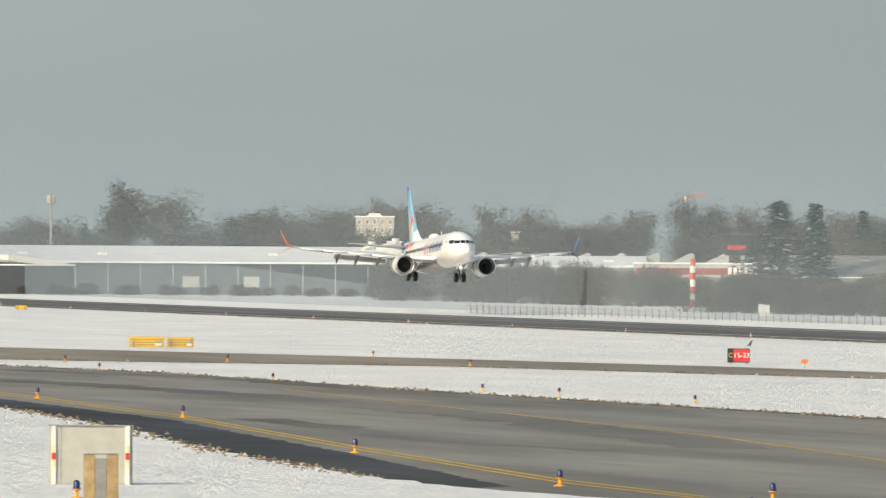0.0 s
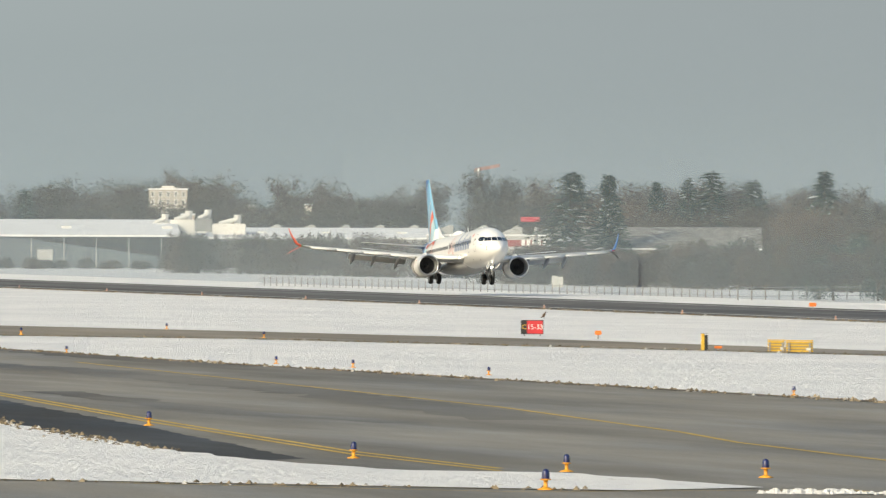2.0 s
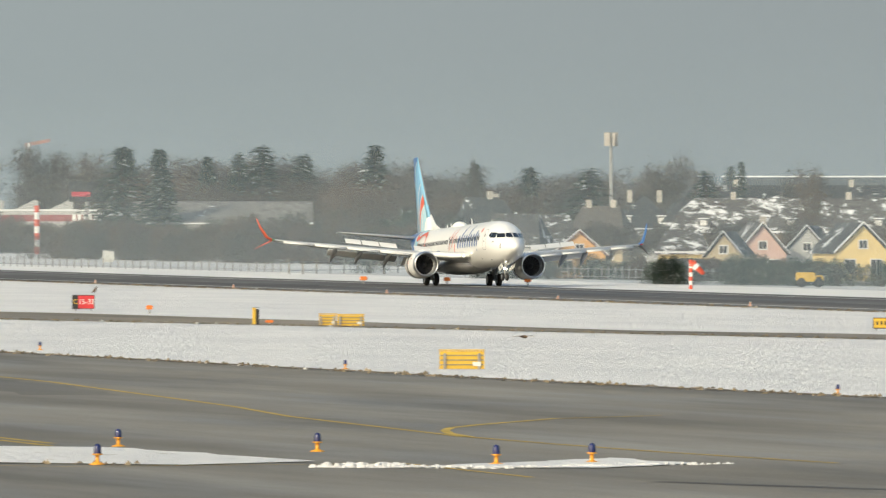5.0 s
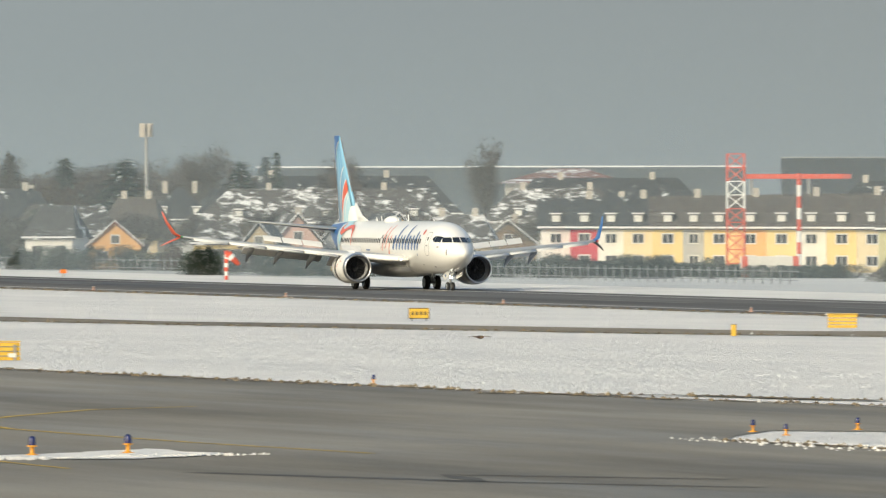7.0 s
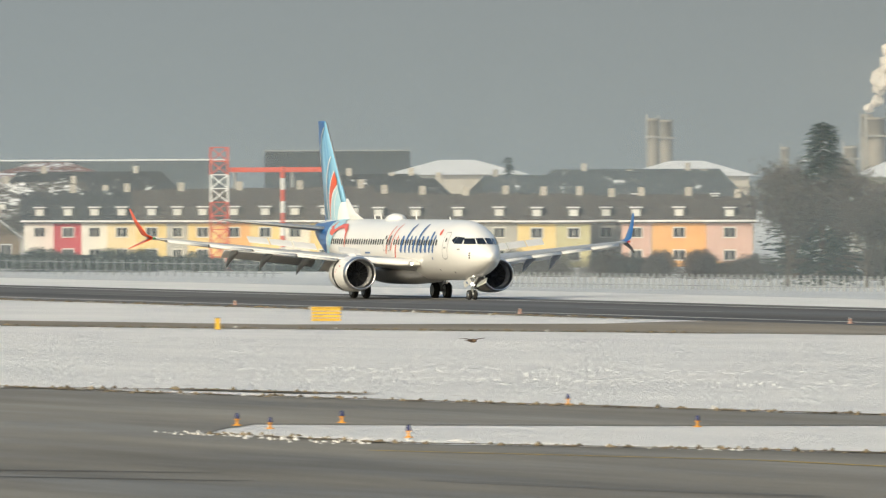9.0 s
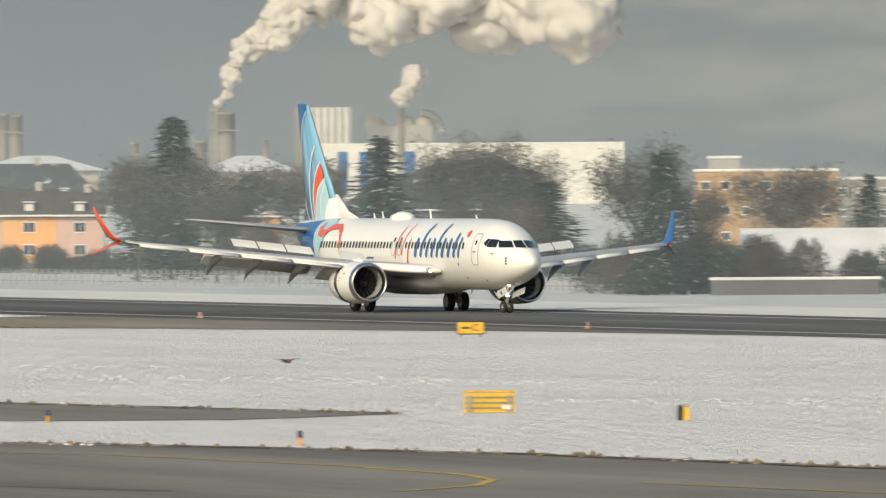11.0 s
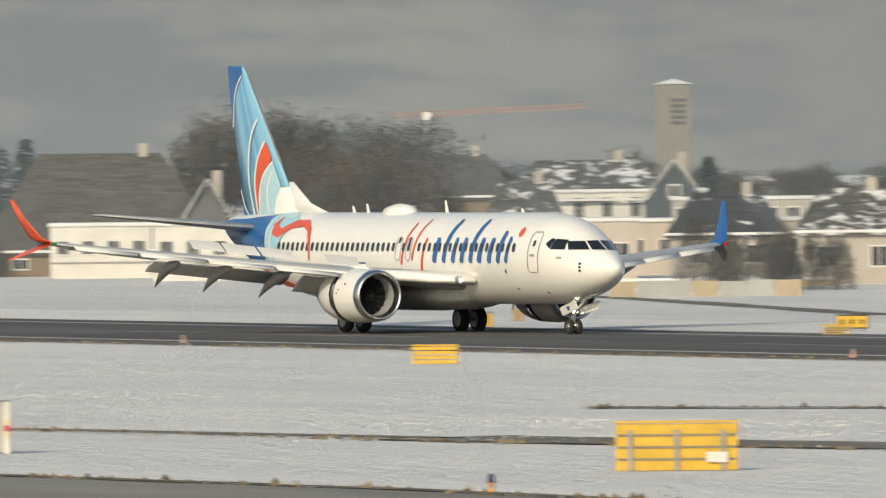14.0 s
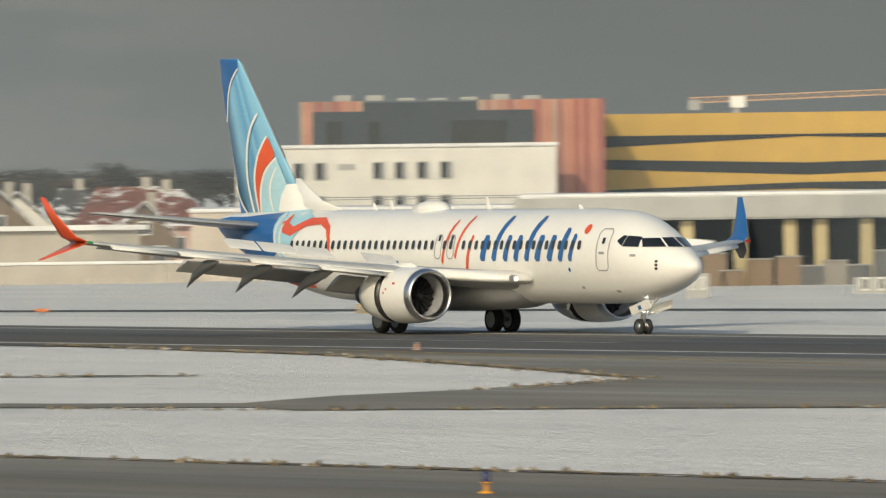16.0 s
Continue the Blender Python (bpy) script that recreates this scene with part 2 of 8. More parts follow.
YL = ((((-786.7, 103.8), (-722.4, 101.6), (-628.0, 97.2), (-536.7, 90.2), (-501.5, 87.8), (-462.9, 85.2), (-431.8, 84.5)), 0.34, 0),
      (((-771.2, 101.8), (-712.0, 100.2), (-620.1, 96.0), (-529.4, 89.0), (-495.2, 86.7), (-457.5, 84.2), (-428.0, 83.7)), 0.34, 0),
      (((-741.6, 120.5), (-651.0, 115.8), (-569.9, 111.5), (-504.7, 105.9), (-481.3, 103.2), (-441.4, 100.6), (-427.4, 100.6), (-414.1, 100.9), (-395.5, 102.1)), 0.2, 0.1),
      (((-440.3, 100.7), (-446.5, 101.4), (-451.7, 102.4), (-457.0, 103.8), (-462.5, 106.0), (-474.8, 111.8), (-480.3, 117.1)), 0.25, 0.1),
      (((-408.8, 67.7), (-395.4, 77.7), (-397.8, 88.9), (-377.8, 88.3)), 0.16, 0.2),
      (((-384.4, 115.3), (-366.0, 121.5), (-348.6, 122.7), (-336.1, 121.8), (-330.3, 120.5), (-324.8, 118.0), (-320.3, 114.2)), 0.22, 0.1),
      (((-324.8, 122.7), (-300.5, 125.1)), 0.2, 0.2))
for pts, w, wob in YL:
    ribbon(pts, w * (1.35 if w < 0.3 else 0.85), 0.034, YLINE, "taxiway_line", taxiway, "worn yellow taxi line", wob * 0.6)
ribbon(((-416.2, 235.7), (-388.5, 233.2), (-363.5, 228.5), (-338.2, 225.2)), 0.25, 0.036, YLINE, "taxiway_line", exit_east, "worn yellow taxi line", 0.1)
for k, (pts, w) in enumerate(((((-362, 159), (-350, 161), (-335, 163.5)), 1.2), (((-336, 163.2), (-318, 167), (-306, 171.5), (-296, 177.5)), 5.5))):
    ribbon(pts, w, 0.027, ASPHALT, "taxiway_arm", exit_east, "narrow asphalt arm", 0.12, 2.0, 7.0 + k)
tagged(part("asphalt_patch", outline_sheet([(-724.0, 98.7), (-614.1, 94.4), (-523.6, 87.4), (-475.8, 83.3), (-449.8, 81.1), (-443.4, 77.6), (-518.6, 82.0), (-589.4, 88.1), (-695.8, 94.9)], 0.028, 2.0, 0.5, 0.3), TAR), "dark wet asphalt beside the snow", "asphalt", kind="structure")
for i, (pts, w) in enumerate(((((-789.3, 111.0), (-704.2, 114.5), (-622.3, 112.1), (-534.1, 105.7)), 4.0), (((-619.0, 99.3), (-554.3, 97.0), (-525.9, 99.4)), 2.5), (((-847.3, 119.2), (-801.1, 126.7), (-717.4, 125.6)), 3.0),
                              (((-371.7, 90.6), (-357.6, 95.6), (-366.3, 96.6), (-357.9, 102.9)), 0.9), (((-359.4, 94.3), (-348.0, 100.9)), 0.8), (((-346.9, 105.7), (-329.5, 108.1), (-324.5, 109.5)), 0.9))):
    tagged(ribbon(pts, w, 0.030, STREAK, "tyre_streak", None, "", 0.45, 4.0, i * 3.0), "dark tyre-worn streak on asphalt", "asphalt", kind="structure")
EDGES = ((((-1000, 119), (-900, 120), (-834, 127), (-726, 128), (-565, 133), (-490, 138), (-442, 146), (-420, 150)), 0.9), (((-412, 118), (-395, 119), (-380, 126), (-360, 132), (-324, 135), (-284, 138), (-193, 138)), 0.8),
         (((-943, 120), (-919, 129), (-883, 154.5), (-806, 172.5), (-750, 183.5), (-700, 195.5), (-652, 215.5)), 0.6), (((-1000, 92), (-657, 92.3), (-588, 87.8), (-516, 81.4), (-464, 78.7)), 0.6),
         (((-397, 81), (-410, 67.5), (-418, 60)), 0.5), (((-364, 158), (-330, 161.4), (-308, 166.5), (-292, 172), (-274, 186)), 0.3), (((-414, 234), (-379, 227), (-345, 215), (-323, 206.5), (-312, 193)), 0.5), (((-1500, 231.9), (-720, 231.9)), 0.7), (((-560, 231.9), (-430, 231.9)), 0.5),
         (((-369.5, 184.9), (-361.4, 191.3), (-352.4, 196.2), (-344.9, 201.4)), 1.5), (((-505.6, 135.0), (-497.5, 141.1), (-482.4, 144.4)), 1.2))
clod_v, clod_f = [], []
for k, (pts, w) in enumerate(EDGES):
    tagged(ribbon(pts, w, 0.046, DIRT, "verge", None, "", 0.5, 1.2, k * 5.0), "muddy verge of trampled grass and slush", "verge", kind="structure")
    for (ax, ay), (bx, by) in zip(pts, pts[1:]):
        L_ = math.hypot(bx - ax, by - ay)
        for _ in range(int(L_ * 3.0)):
            u = random.random()
            cx, cy = ax + (bx - ax) * u + random.gauss(0, 0.45), ay + (by - ay) * u + random.gauss(0, 0.45)
            r = random.uniform(0.04, 0.16)
            i0 = len(clod_v)
            for a in range(4):
                clod_v.append((cx + r * math.cos(a * 1.57 + u * 9) * random.uniform(0.6, 1.6), cy + r * math.sin(a * 1.57 + u * 9), 0.03))
            clod_v.append((cx + random.uniform(-r, r) * 0.5, cy, 0.03 + r * random.uniform(0.4, 1.1)))
            clod_f += [(i0, i0 + 1, i0 + 4), (i0 + 1, i0 + 2, i0 + 4), (i0 + 2, i0 + 3, i0 + 4), (i0 + 3, i0, i0 + 4)]
me = bpy.data.meshes.new("grass_tufts")
me.from_pydata(clod_v, [], clod_f)
me.materials.append(islands("grass_and_clod", [(0, (0.10, 0.08, 0.055)), (0.5, (0.24, 0.19, 0.12)), (0.93, (0.28, 0.23, 0.16)), (0.97, (0.55, 0.54, 0.52)), (1, (0.6, 0.6, 0.6))]))
tagged(new("grass_tufts", me), "brown grass tufts and snow clods along the verges", "grass", kind="stuff")
# ploughed snow crumbs beside the slushy kerb
sv, sf = [], []
for (ax, ay), (bx, by), n, rr in (((-393.4, 85.9), (-390.6, 90.2), 150, 0.085), ((-390.6, 90.2), (-395.5, 97.8), 190, 0.075), ((-393.2, 85.7), (-393.0, 88.3), 60, 0.16), ((-416.0, 118.0), (-394.1, 118.0), 90, 0.07), ((-410.8, 117.5), (-378.5, 125.7), 160, 0.06), ((-523.5, 154.6), (-471.8, 174.4), 420, 0.09), ((-549.4, 161.5), (-519.8, 171.9), 240, 0.09), ((-439.7, 166.1), (-419.9, 174.9), 260, 0.09), ((-419.9, 174.9), (-394.3, 179.9), 260, 0.09), ((-353.6, 174.1), (-338.8, 179.3), 200, 0.1), ((-335.1, 164.7), (-326.9, 176.2), 200, 0.09)):
    wide = 4.5 if n >= 200 else 0.6
    for _ in range(n):
        u = random.random()
        cx, cy, r = ax + (bx - ax) * u + random.gauss(0, 0.3), ay + (by - ay) * u + random.gauss(0, wide), rr * random.uniform(0.4, 1.3) * (0.5 if n >= 200 else 1.0)
        i0 = len(sv)
        for a in range(5):
            sv.append((cx + r * math.cos(a * 1.257) * random.uniform(0.7, 1.4), cy + r * math.sin(a * 1.257) * random.uniform(0.7, 1.4), 0.02))
        for a in range(5):
            sv.append((cx + 0.6 * r * math.cos(a * 1.257), cy + 0.6 * r * math.sin(a * 1.257), 0.02 + r * random.uniform(0.5, 0.9)))
        sf += [(i0 + a, i0 + (a + 1) % 5, i0 + 5 + (a + 1) % 5, i0 + 5 + a) for a in range(5)] + [tuple(i0 + 5 + a for a in range(5))]
me = bpy.data.meshes.new("snow_clods")
me.from_pydata(sv, [], sf)
me.materials.append(SNOW)
tagged(new("snow_clods", me), "ploughed snow clods along the taxiway edge", "snow", kind="stuff")
slush = tagged(part("snow_island", outline_sheet([(-391.6, 86.6), (-397.0, 91.7), (-404.5, 97.1), (-395.5, 97.6), (-389.8, 93.5)], 0.05, 1.0, 0.7, 0.5, 8.0), SNOW), "thin melting slush on the taxiway", "snow", kind="structure")

# ---- airliner ----
# seconds, x and y of the main gear, height of the wheels, nose-up pitch
LANDING = ((0, -1525.2, 266.0, 3.75, 2.6), (0.5, -1485.6, 265.3, 3.04, 2.7), (1, -1446.2, 264.7, 2.44, 2.8), (1.5, -1407.0, 264.0, 1.73, 2.9), (2, -1367.9, 263.4, 1.14, 3.0), (2.5, -1329.1, 262.7, 0.54, 3.0),
           (3, -1290.3, 262.0, 0.11, 2.9), (3.4, -1259.3, 261.5, 0, 2.8), (5.5, -1101.6, 259.3, 0, 1.5), (6.2, -1050.4, 258.8, 0, 0.6), (7, -993.4, 258.3, 0, 0), (8, -921.0, 257.6, 0, 0),
           (9, -849.6, 257.0, 0, 0), (10, -780.6, 256.0, 0, 0), (11.25, -694.6, 254.8, 0, 0), (12.5, -610.2, 253.4, 0, 0), (13, -582.4, 254.3, 0, 0), (13.5, -555.5, 255.3, 0, 0),
           (14, -526.4, 254.9, 0, 0), (14.5, -495.9, 253.5, 0, 0), (15, -468.6, 253.7, 0, 0), (15.5, -443.8, 255.7, 0, 0), (16, -423.8, 259.7, 0, 0))
HEADING, BANK = 0.8, -0.75

SKIN = worn("airliner_white_skin", (0.83, 0.82, 0.80), 0.32, 0.04, 0.35, coat=0.5)
WINGSKIN = worn("wing_grey_skin", (0.50, 0.51, 0.52), 0.38, 0.12, 0.5, metal=0.2)
FLAPSKIN = worn("flap_white_skin", (0.70, 0.70, 0.69), 0.4, 0.1, 0.6)
BELLY = worn("belly_grey_paint", (0.36, 0.37, 0.39), 0.45, 0.12, 0.6)
METAL = worn("polished_metal", (0.72, 0.72, 0.73), 0.28, 0.08, 1.0, metal=1.0)
DARK = worn("dark_fan_metal", (0.07, 0.07, 0.075), 0.4, 0.25, 2.0, metal=0.6)
GLASS = worn("dark_cockpit_glass", (0.012, 0.014, 0.017), 0.08, 0.1, 2.0, coat=0.6)
PANE = worn("cabin_window_dark", (0.05, 0.055, 0.065), 0.2, 0.15, 2.0)
RUBBER = worn("tyre_rubber", (0.022, 0.022, 0.023), 0.85, 0.25, 4.0)
LOGO_BLUE = worn("logo_blue", (0.02, 0.12, 0.36), 0.35, 0.06, 1.0, coat=0.4)
LOGO_ORANGE = worn("logo_orange", (0.74, 0.10, 0.03), 0.35, 0.06, 1.0, coat=0.4)
SEAM = worn("panel_seam", (0.32, 0.32, 0.33), 0.5, 0.1, 2.0)
lamp_tree = Tree("landing_lamp", 0.2)
lamp_tree.color((0.9, 0.9, 0.85))
lamp_tree.b.inputs["Emission Color"].default_value = (1, 0.95, 0.82, 1)
lamp_tree.b.inputs["Emission Strength"].default_value = 9.0
LAMP = lamp_tree.mat


def fin_paint():
    """Curved light-blue, white and deep-blue bands that sweep up the fin."""
    t = Tree("fin_swoosh_paint", 0.33, coat=0.4)
    s = t.n.new("ShaderNodeSeparateXYZ")
    t.l.new(t.co, s.inputs[0])
    h = t.math("DIVIDE", t.math("SUBTRACT", s.outputs[2], 5.0), 7.4)
    le = t.math("SUBTRACT", -11.3, t.math("MULTIPLY", h, 5.7))
    te = t.math("SUBTRACT", -16.95, t.math("MULTIPLY", h, 1.9))
    u = t.math("DIVIDE", t.math("SUBTRACT", le, s.outputs[0]), t.math("SUBTRACT", le, te))
    L, M = (0.24, 0.50, 0.70), (0.11, 0.34, 0.60)
    bands = t.ramp(u, (0.0, L), (0.30, L), (0.44, M), (0.50, L), (0.60, M), (0.80, L), (1.0, M))
    dots = t.n.new("ShaderNodeTexVoronoi")
    dots.inputs["Scale"].default_value = 7.0
    t.l.new(t.co, dots.inputs["Vector"])
    sprinkle = t.math("MULTIPLY", t.ramp(dots.outputs["Distance"], (0.0, (1,) * 3), (0.35, (0,) * 3)), t.ramp(u, (0.1, (0.1,) * 3), (0.6, (0.4,) * 3)))
    t.color(t.mix(sprinkle, bands, (0.55, 0.75, 0.85)))
    return t.mat


FINPAINT = fin_paint()

# Fuselage sections: x, centre height, half height, half width
HULL = ((19.80, 2.86, 0.03, 0.03), (19.70, 2.86, 0.24, 0.25), (19.40, 2.86, 0.46, 0.50), (18.90, 2.88, 0.73, 0.80), (18.20, 2.93, 1.03, 1.09), (17.30, 3.06, 1.39, 1.37),
        (16.30, 3.19, 1.70, 1.61), (15.20, 3.28, 1.90, 1.77), (14.0, 3.30, 1.98, 1.85), (12.5, 3.31, 2.01, 1.88), (5.0, 3.31, 2.01, 1.88), (-2.0, 3.31, 2.01, 1.88), (-6.5, 3.32, 2.0, 1.88),
        (-9.0, 3.40, 1.92, 1.83), (-11.0, 3.56, 1.75, 1.68), (-13.0, 3.80, 1.48, 1.42), (-15.0, 4.10, 1.15, 1.08), (-17.0, 4.42, 0.76, 0.70), (-18.2, 4.62, 0.46, 0.40), (-18.9, 4.72, 0.16, 0.15))


def hull_at(x):
    """Smoothly interpolated section."""
    H_ = HULL
    if x >= H_[0][0]:
        return H_[0][1:]
    for i in range(len(H_) - 1):
        if H_[i][0] >= x >= H_[i + 1][0]:
            break
    p0, p1, p2, p3 = H_[max(i - 1, 0)], H_[i], H_[i + 1], H_[min(i + 2, len(H_) - 1)]
    k = (p1[0] - x) / (p1[0] - p2[0])
    out = []
    for c in (1, 2, 3):
        d = p2[0] - p1[0]
        m1 = (p2[c] - p0[c]) / (p2[0] - p0[0]) * d if p0 is not p1 else p2[c] - p1[c]
        m2 = (p3[c] - p1[c]) / (p3[0] - p1[0]) * d if p3 is not p2 else p2[c] - p1[c]
        out.append((2 * k ** 3 - 3 * k * k + 1) * p1[c] + (k ** 3 - 2 * k * k + k) * m1 + (-2 * k ** 3 + 3 * k * k) * p2[c] + (k ** 3 - k * k) * m2)
    return out


def skin(x, z, side=-1, off=0.012):
    """The point on the fuselage's skin at that station and height."""
    c, a, b = hull_at(x)
    q = max(-0.995, min(0.995, (z - c) / a))
    y = b * math.sqrt(1 - q * q)
    n = Vector((0, y / (b * b), (z - c) / (a * a))).normalized()
    return Vector((x, side * (y + off * n.y), z + off * n.z))


def decal(poly, side=-1, off=0.012, step=0.35):
    """A thin painted patch on the fuselage from its outline in x and z."""
    bm = bmesh.new()
    xs, zs = [p[0] for p in poly], [p[1] for p in poly]
    f = bm.faces.new([bm.verts.new((x, 0, z)) for x, z in poly])
    for axis, lo, hi in ((0, min(xs), max(xs)), (2, min(zs), max(zs))):
        n = int((hi - lo) / step)
        for i in range(1, n + 1):
            co, no = Vector(), Vector()
            co[axis], no[axis] = lo + (hi - lo) * i / (n + 1), 1.0
            bmesh.ops.bisect_plane(bm, geom=bm.verts[:] + bm.edges[:] + bm.faces[:], plane_co=co, plane_no=no)
    bmesh.ops.triangulate(bm, faces=bm.faces[:])
    for v in bm.verts:
        v.co = skin(v.co.x, v.co.z, side, off)
    for f in bm.faces:
        f.normal_update()
        if f.normal.y * side < 0:
            f.normal_flip()
    return bm


def stroke(pts, w):
    """Outline of a band of width w along points (x, z)."""
    a, b = [], []
    for i, (x, z) in enumerate(pts):
        p, q = pts[max(i - 1, 0)], pts[min(i + 1, len(pts) - 1)]
        d = Vector((q[0] - p[0], q[1] - p[1])).normalized()
        k = w(i / (len(pts) - 1)) if callable(w) else w
        a.append((x - d.y * k / 2, z + d.x * k / 2))
        b.append((x + d.y * k / 2, z - d.x * k / 2))
    return a + b[::-1]


def smooth(pts, n=6):
    """A rounder line through the same points."""
    out = []
    for i in range(len(pts) - 1):
        p0, p1, p2, p3 = (Vector(pts[max(0, min(len(pts) - 1, i + k))]) for k in (-1, 0, 1, 2))
        for j in range(n):
            k = j / n
            out.append(tuple(0.5 * (2 * p1 + (p2 - p0) * k + (2 * p0 - 5 * p1 + 4 * p2 - p3) * k * k + (3 * p1 - p0 - 3 * p2 + p3) * k ** 3)))
    return out + [pts[-1]]


def arc(cx, cz, r, a0, a1, n=8, squash=1.0):
    return [(cx + r * math.cos(radians(a0 + (a1 - a0) * i / n)), cz + r * squash * math.sin(radians(a0 + (a1 - a0) * i / n))) for i in range(n + 1)]


FOIL = [(0, 0), (0.012, 0.28), (0.05, 0.58), (0.12, 0.82), (0.25, 0.98), (0.4, 1.0), (0.6, 0.8), (0.8, 0.45), (1.0, 0.03)]


def add_panel(bm, secs, mi=0):
    """A lifting surface through sections: leading edge point, chord vector, thickness vector."""
    loops = []
    for le, ch, th in secs:
        le, ch, th = Vector(le), Vector(ch), Vector(th)
        up = [bm.verts.new(le + ch * c + th * t) for c, t in FOIL]
        dn = [bm.verts.new(le + ch * c - th * (t * 0.65)) for c, t in reversed(FOIL[1:])]
        loops.append(up + dn)
    n = len(loops[0])
    for p, q in zip(loops, loops[1:]):
        for i in range(n):
            bm.faces.new((p[i], p[(i + 1) % n], q[(i + 1) % n], q[i])).material_index = mi
    for lp in (loops[0][::-1], loops[-1]):
        bm.faces.new(lp).material_index = mi
    bmesh.ops.recalc_face_normals(bm, faces=bm.faces[:])


def panel(secs):
    bm = bmesh.new()
    add_panel(bm, secs)
    return bm


SPOILERS = []
airliner = tagged(empty("airliner"), "white twin-engine airliner with blue and orange swooshed tail", "airliner")

bm = bmesh.new()
stations = sorted({round(19.8 - i * 0.45, 2) for i in range(87) if 19.8 - i * 0.45 > -18.9} | {19.74, 19.66, 19.55, 19.2, -18.9}, reverse=True)
loops = add_tube(bm, [((x, 0, hull_at(x)[0]), hull_at(x)[2], hull_at(x)[1], (0, 1, 0), (0, 0, 1)) for x in stations], 40)
fuselage = part("fuselage", bm, SKIN, airliner, "glossy white fuselage", True)
# belly fairing
bm = bmesh.new()
add_tube(bm, [((x, 0, 1.75), a, b, (0, 1, 0), (0, 0, 1)) for x, a, b in ((8.6, 0.2, 0.1), (7.5, 1.3, 0.45), (6, 1.85, 0.68), (3, 2.1, 0.78), (-1, 2.1, 0.78), (-3.5, 1.7, 0.6), (-5.5, 0.5, 0.15))], 24)
part("belly_fairing", bm, BELLY, airliner, "grey wing-to-body fairing", True)
# blue tail cone wrap
for side in (-1, 1):
    part("tail_band", decal([(-10.4, 3.9), (-11.2, 4.8), (-12.1, 5.2), (-13.6, 5.12), (-15.5, 5.0), (-17.2, 5.0), (-18.4, 4.9), (-18.6, 4.5), (-17, 3.85), (-15, 3.2), (-13.4, 2.65), (-12.2, 3.0)], side, 0.035), LOGO_BLUE, fuselage, "deep blue tail patch")
    part("tail_band", decal([(-9.2, 5.0), (-10.6, 5.3), (-12.4, 5.22), (-12.0, 4.4), (-11.2, 3.5), (-11.6, 2.9), (-10.6, 2.9), (-10.0, 3.9)], side, 0.05), worn("pale_blue_paint", (0.35, 0.62, 0.74), 0.35, 0.05, 1.0) if side < 0 else bpy.data.materials["pale_blue_paint"], fuselage, "pale blue tail patch")
    part("tail_ribbon", decal(stroke([(-11.3, 4.9), (-10.9, 4.5), (-10.2, 4.35), (-9.2, 4.75), (-8.0, 4.8), (-7.2, 4.5), (-6.7, 3.9), (-6.5, 3.2)], lambda k: 0.42 * (1 - k) + 0.10), side, 0.065), LOGO_ORANGE, fuselage, "orange ribbon")
    part("tail_ribbon", decal(stroke([(-12.6, 2.6), (-10.5, 2.2), (-8.5, 2.0)], lambda k: 0.55 * (1 - k) + 0.08), side, 0.065), LOGO_ORANGE, fuselage, "orange ribbon")
    for k in (0, 1):
        part("tail_ribbon", decal(stroke(smooth([(-11.9 + 0.55 * k, 5.1), (-11.75 + 0.5 * k, 4.3), (-11.2 + 0.5 * k, 3.5), (-10.3 + 0.6 * k, 2.95)], 3), 0.16), side, 0.06), WHITE, fuselage, "white ribbon")
    # operator's mark as plain slanted bars
    lean = 0.24
    for x0, w_, z0, z1, mat in ((2.75, 0.17, 3.0, 4.85, LOGO_ORANGE), (3.75, 0.17, 3.2, 5.0, LOGO_ORANGE), (4.75, 0.2, 2.6, 4.2, LOGO_ORANGE),
                                (5.95, 0.42, 3.1, 4.2, LOGO_BLUE), (6.85, 0.36, 3.1, 5.0, LOGO_BLUE), (7.75, 0.36, 3.1, 4.2, LOGO_BLUE), (8.6, 0.36, 3.1, 4.2, LOGO_BLUE), (9.45, 0.36, 3.1, 5.0, LOGO_BLUE),
                                (10.3, 0.42, 3.1, 4.2, LOGO_BLUE), (11.25, 0.4, 3.1, 4.2, LOGO_BLUE), (12.1, 0.36, 3.1, 4.5, LOGO_BLUE), (12.85, 0.3, 3.1, 4.25, LOGO_BLUE)):
        c = min(0.14, w_ * 0.45)
        pts = [(-w_ / 2, z0 + c), (-w_ / 2 + c, z0), (w_ / 2, z0), (w_ / 2, z1 - c), (w_ / 2 - c, z1), (-w_ / 2, z1)]
        part("logo_bar", decal([(x0 + x + (z - 3.4) * lean, z) for x, z in pts], side, 0.028), mat, fuselage, "plain orange mark" if mat is LOGO_ORANGE else "plain blue mark")
    part("logo_dot", decal([(13.72 + 0.21 * math.cos(i * math.pi / 5), 4.45 + 0.21 * math.sin(i * math.pi / 5)) for i in range(10)], side, 0.028), LOGO_ORANGE, fuselage, "orange dot")
    part("logo_dot", decal([(12.7 + 0.09 * math.cos(i * math.pi / 4), 2.75 + 0.1 * math.sin(i * math.pi / 4)) for i in range(8)], side, 0.028), LOGO_BLUE, fuselage, "blue dot")
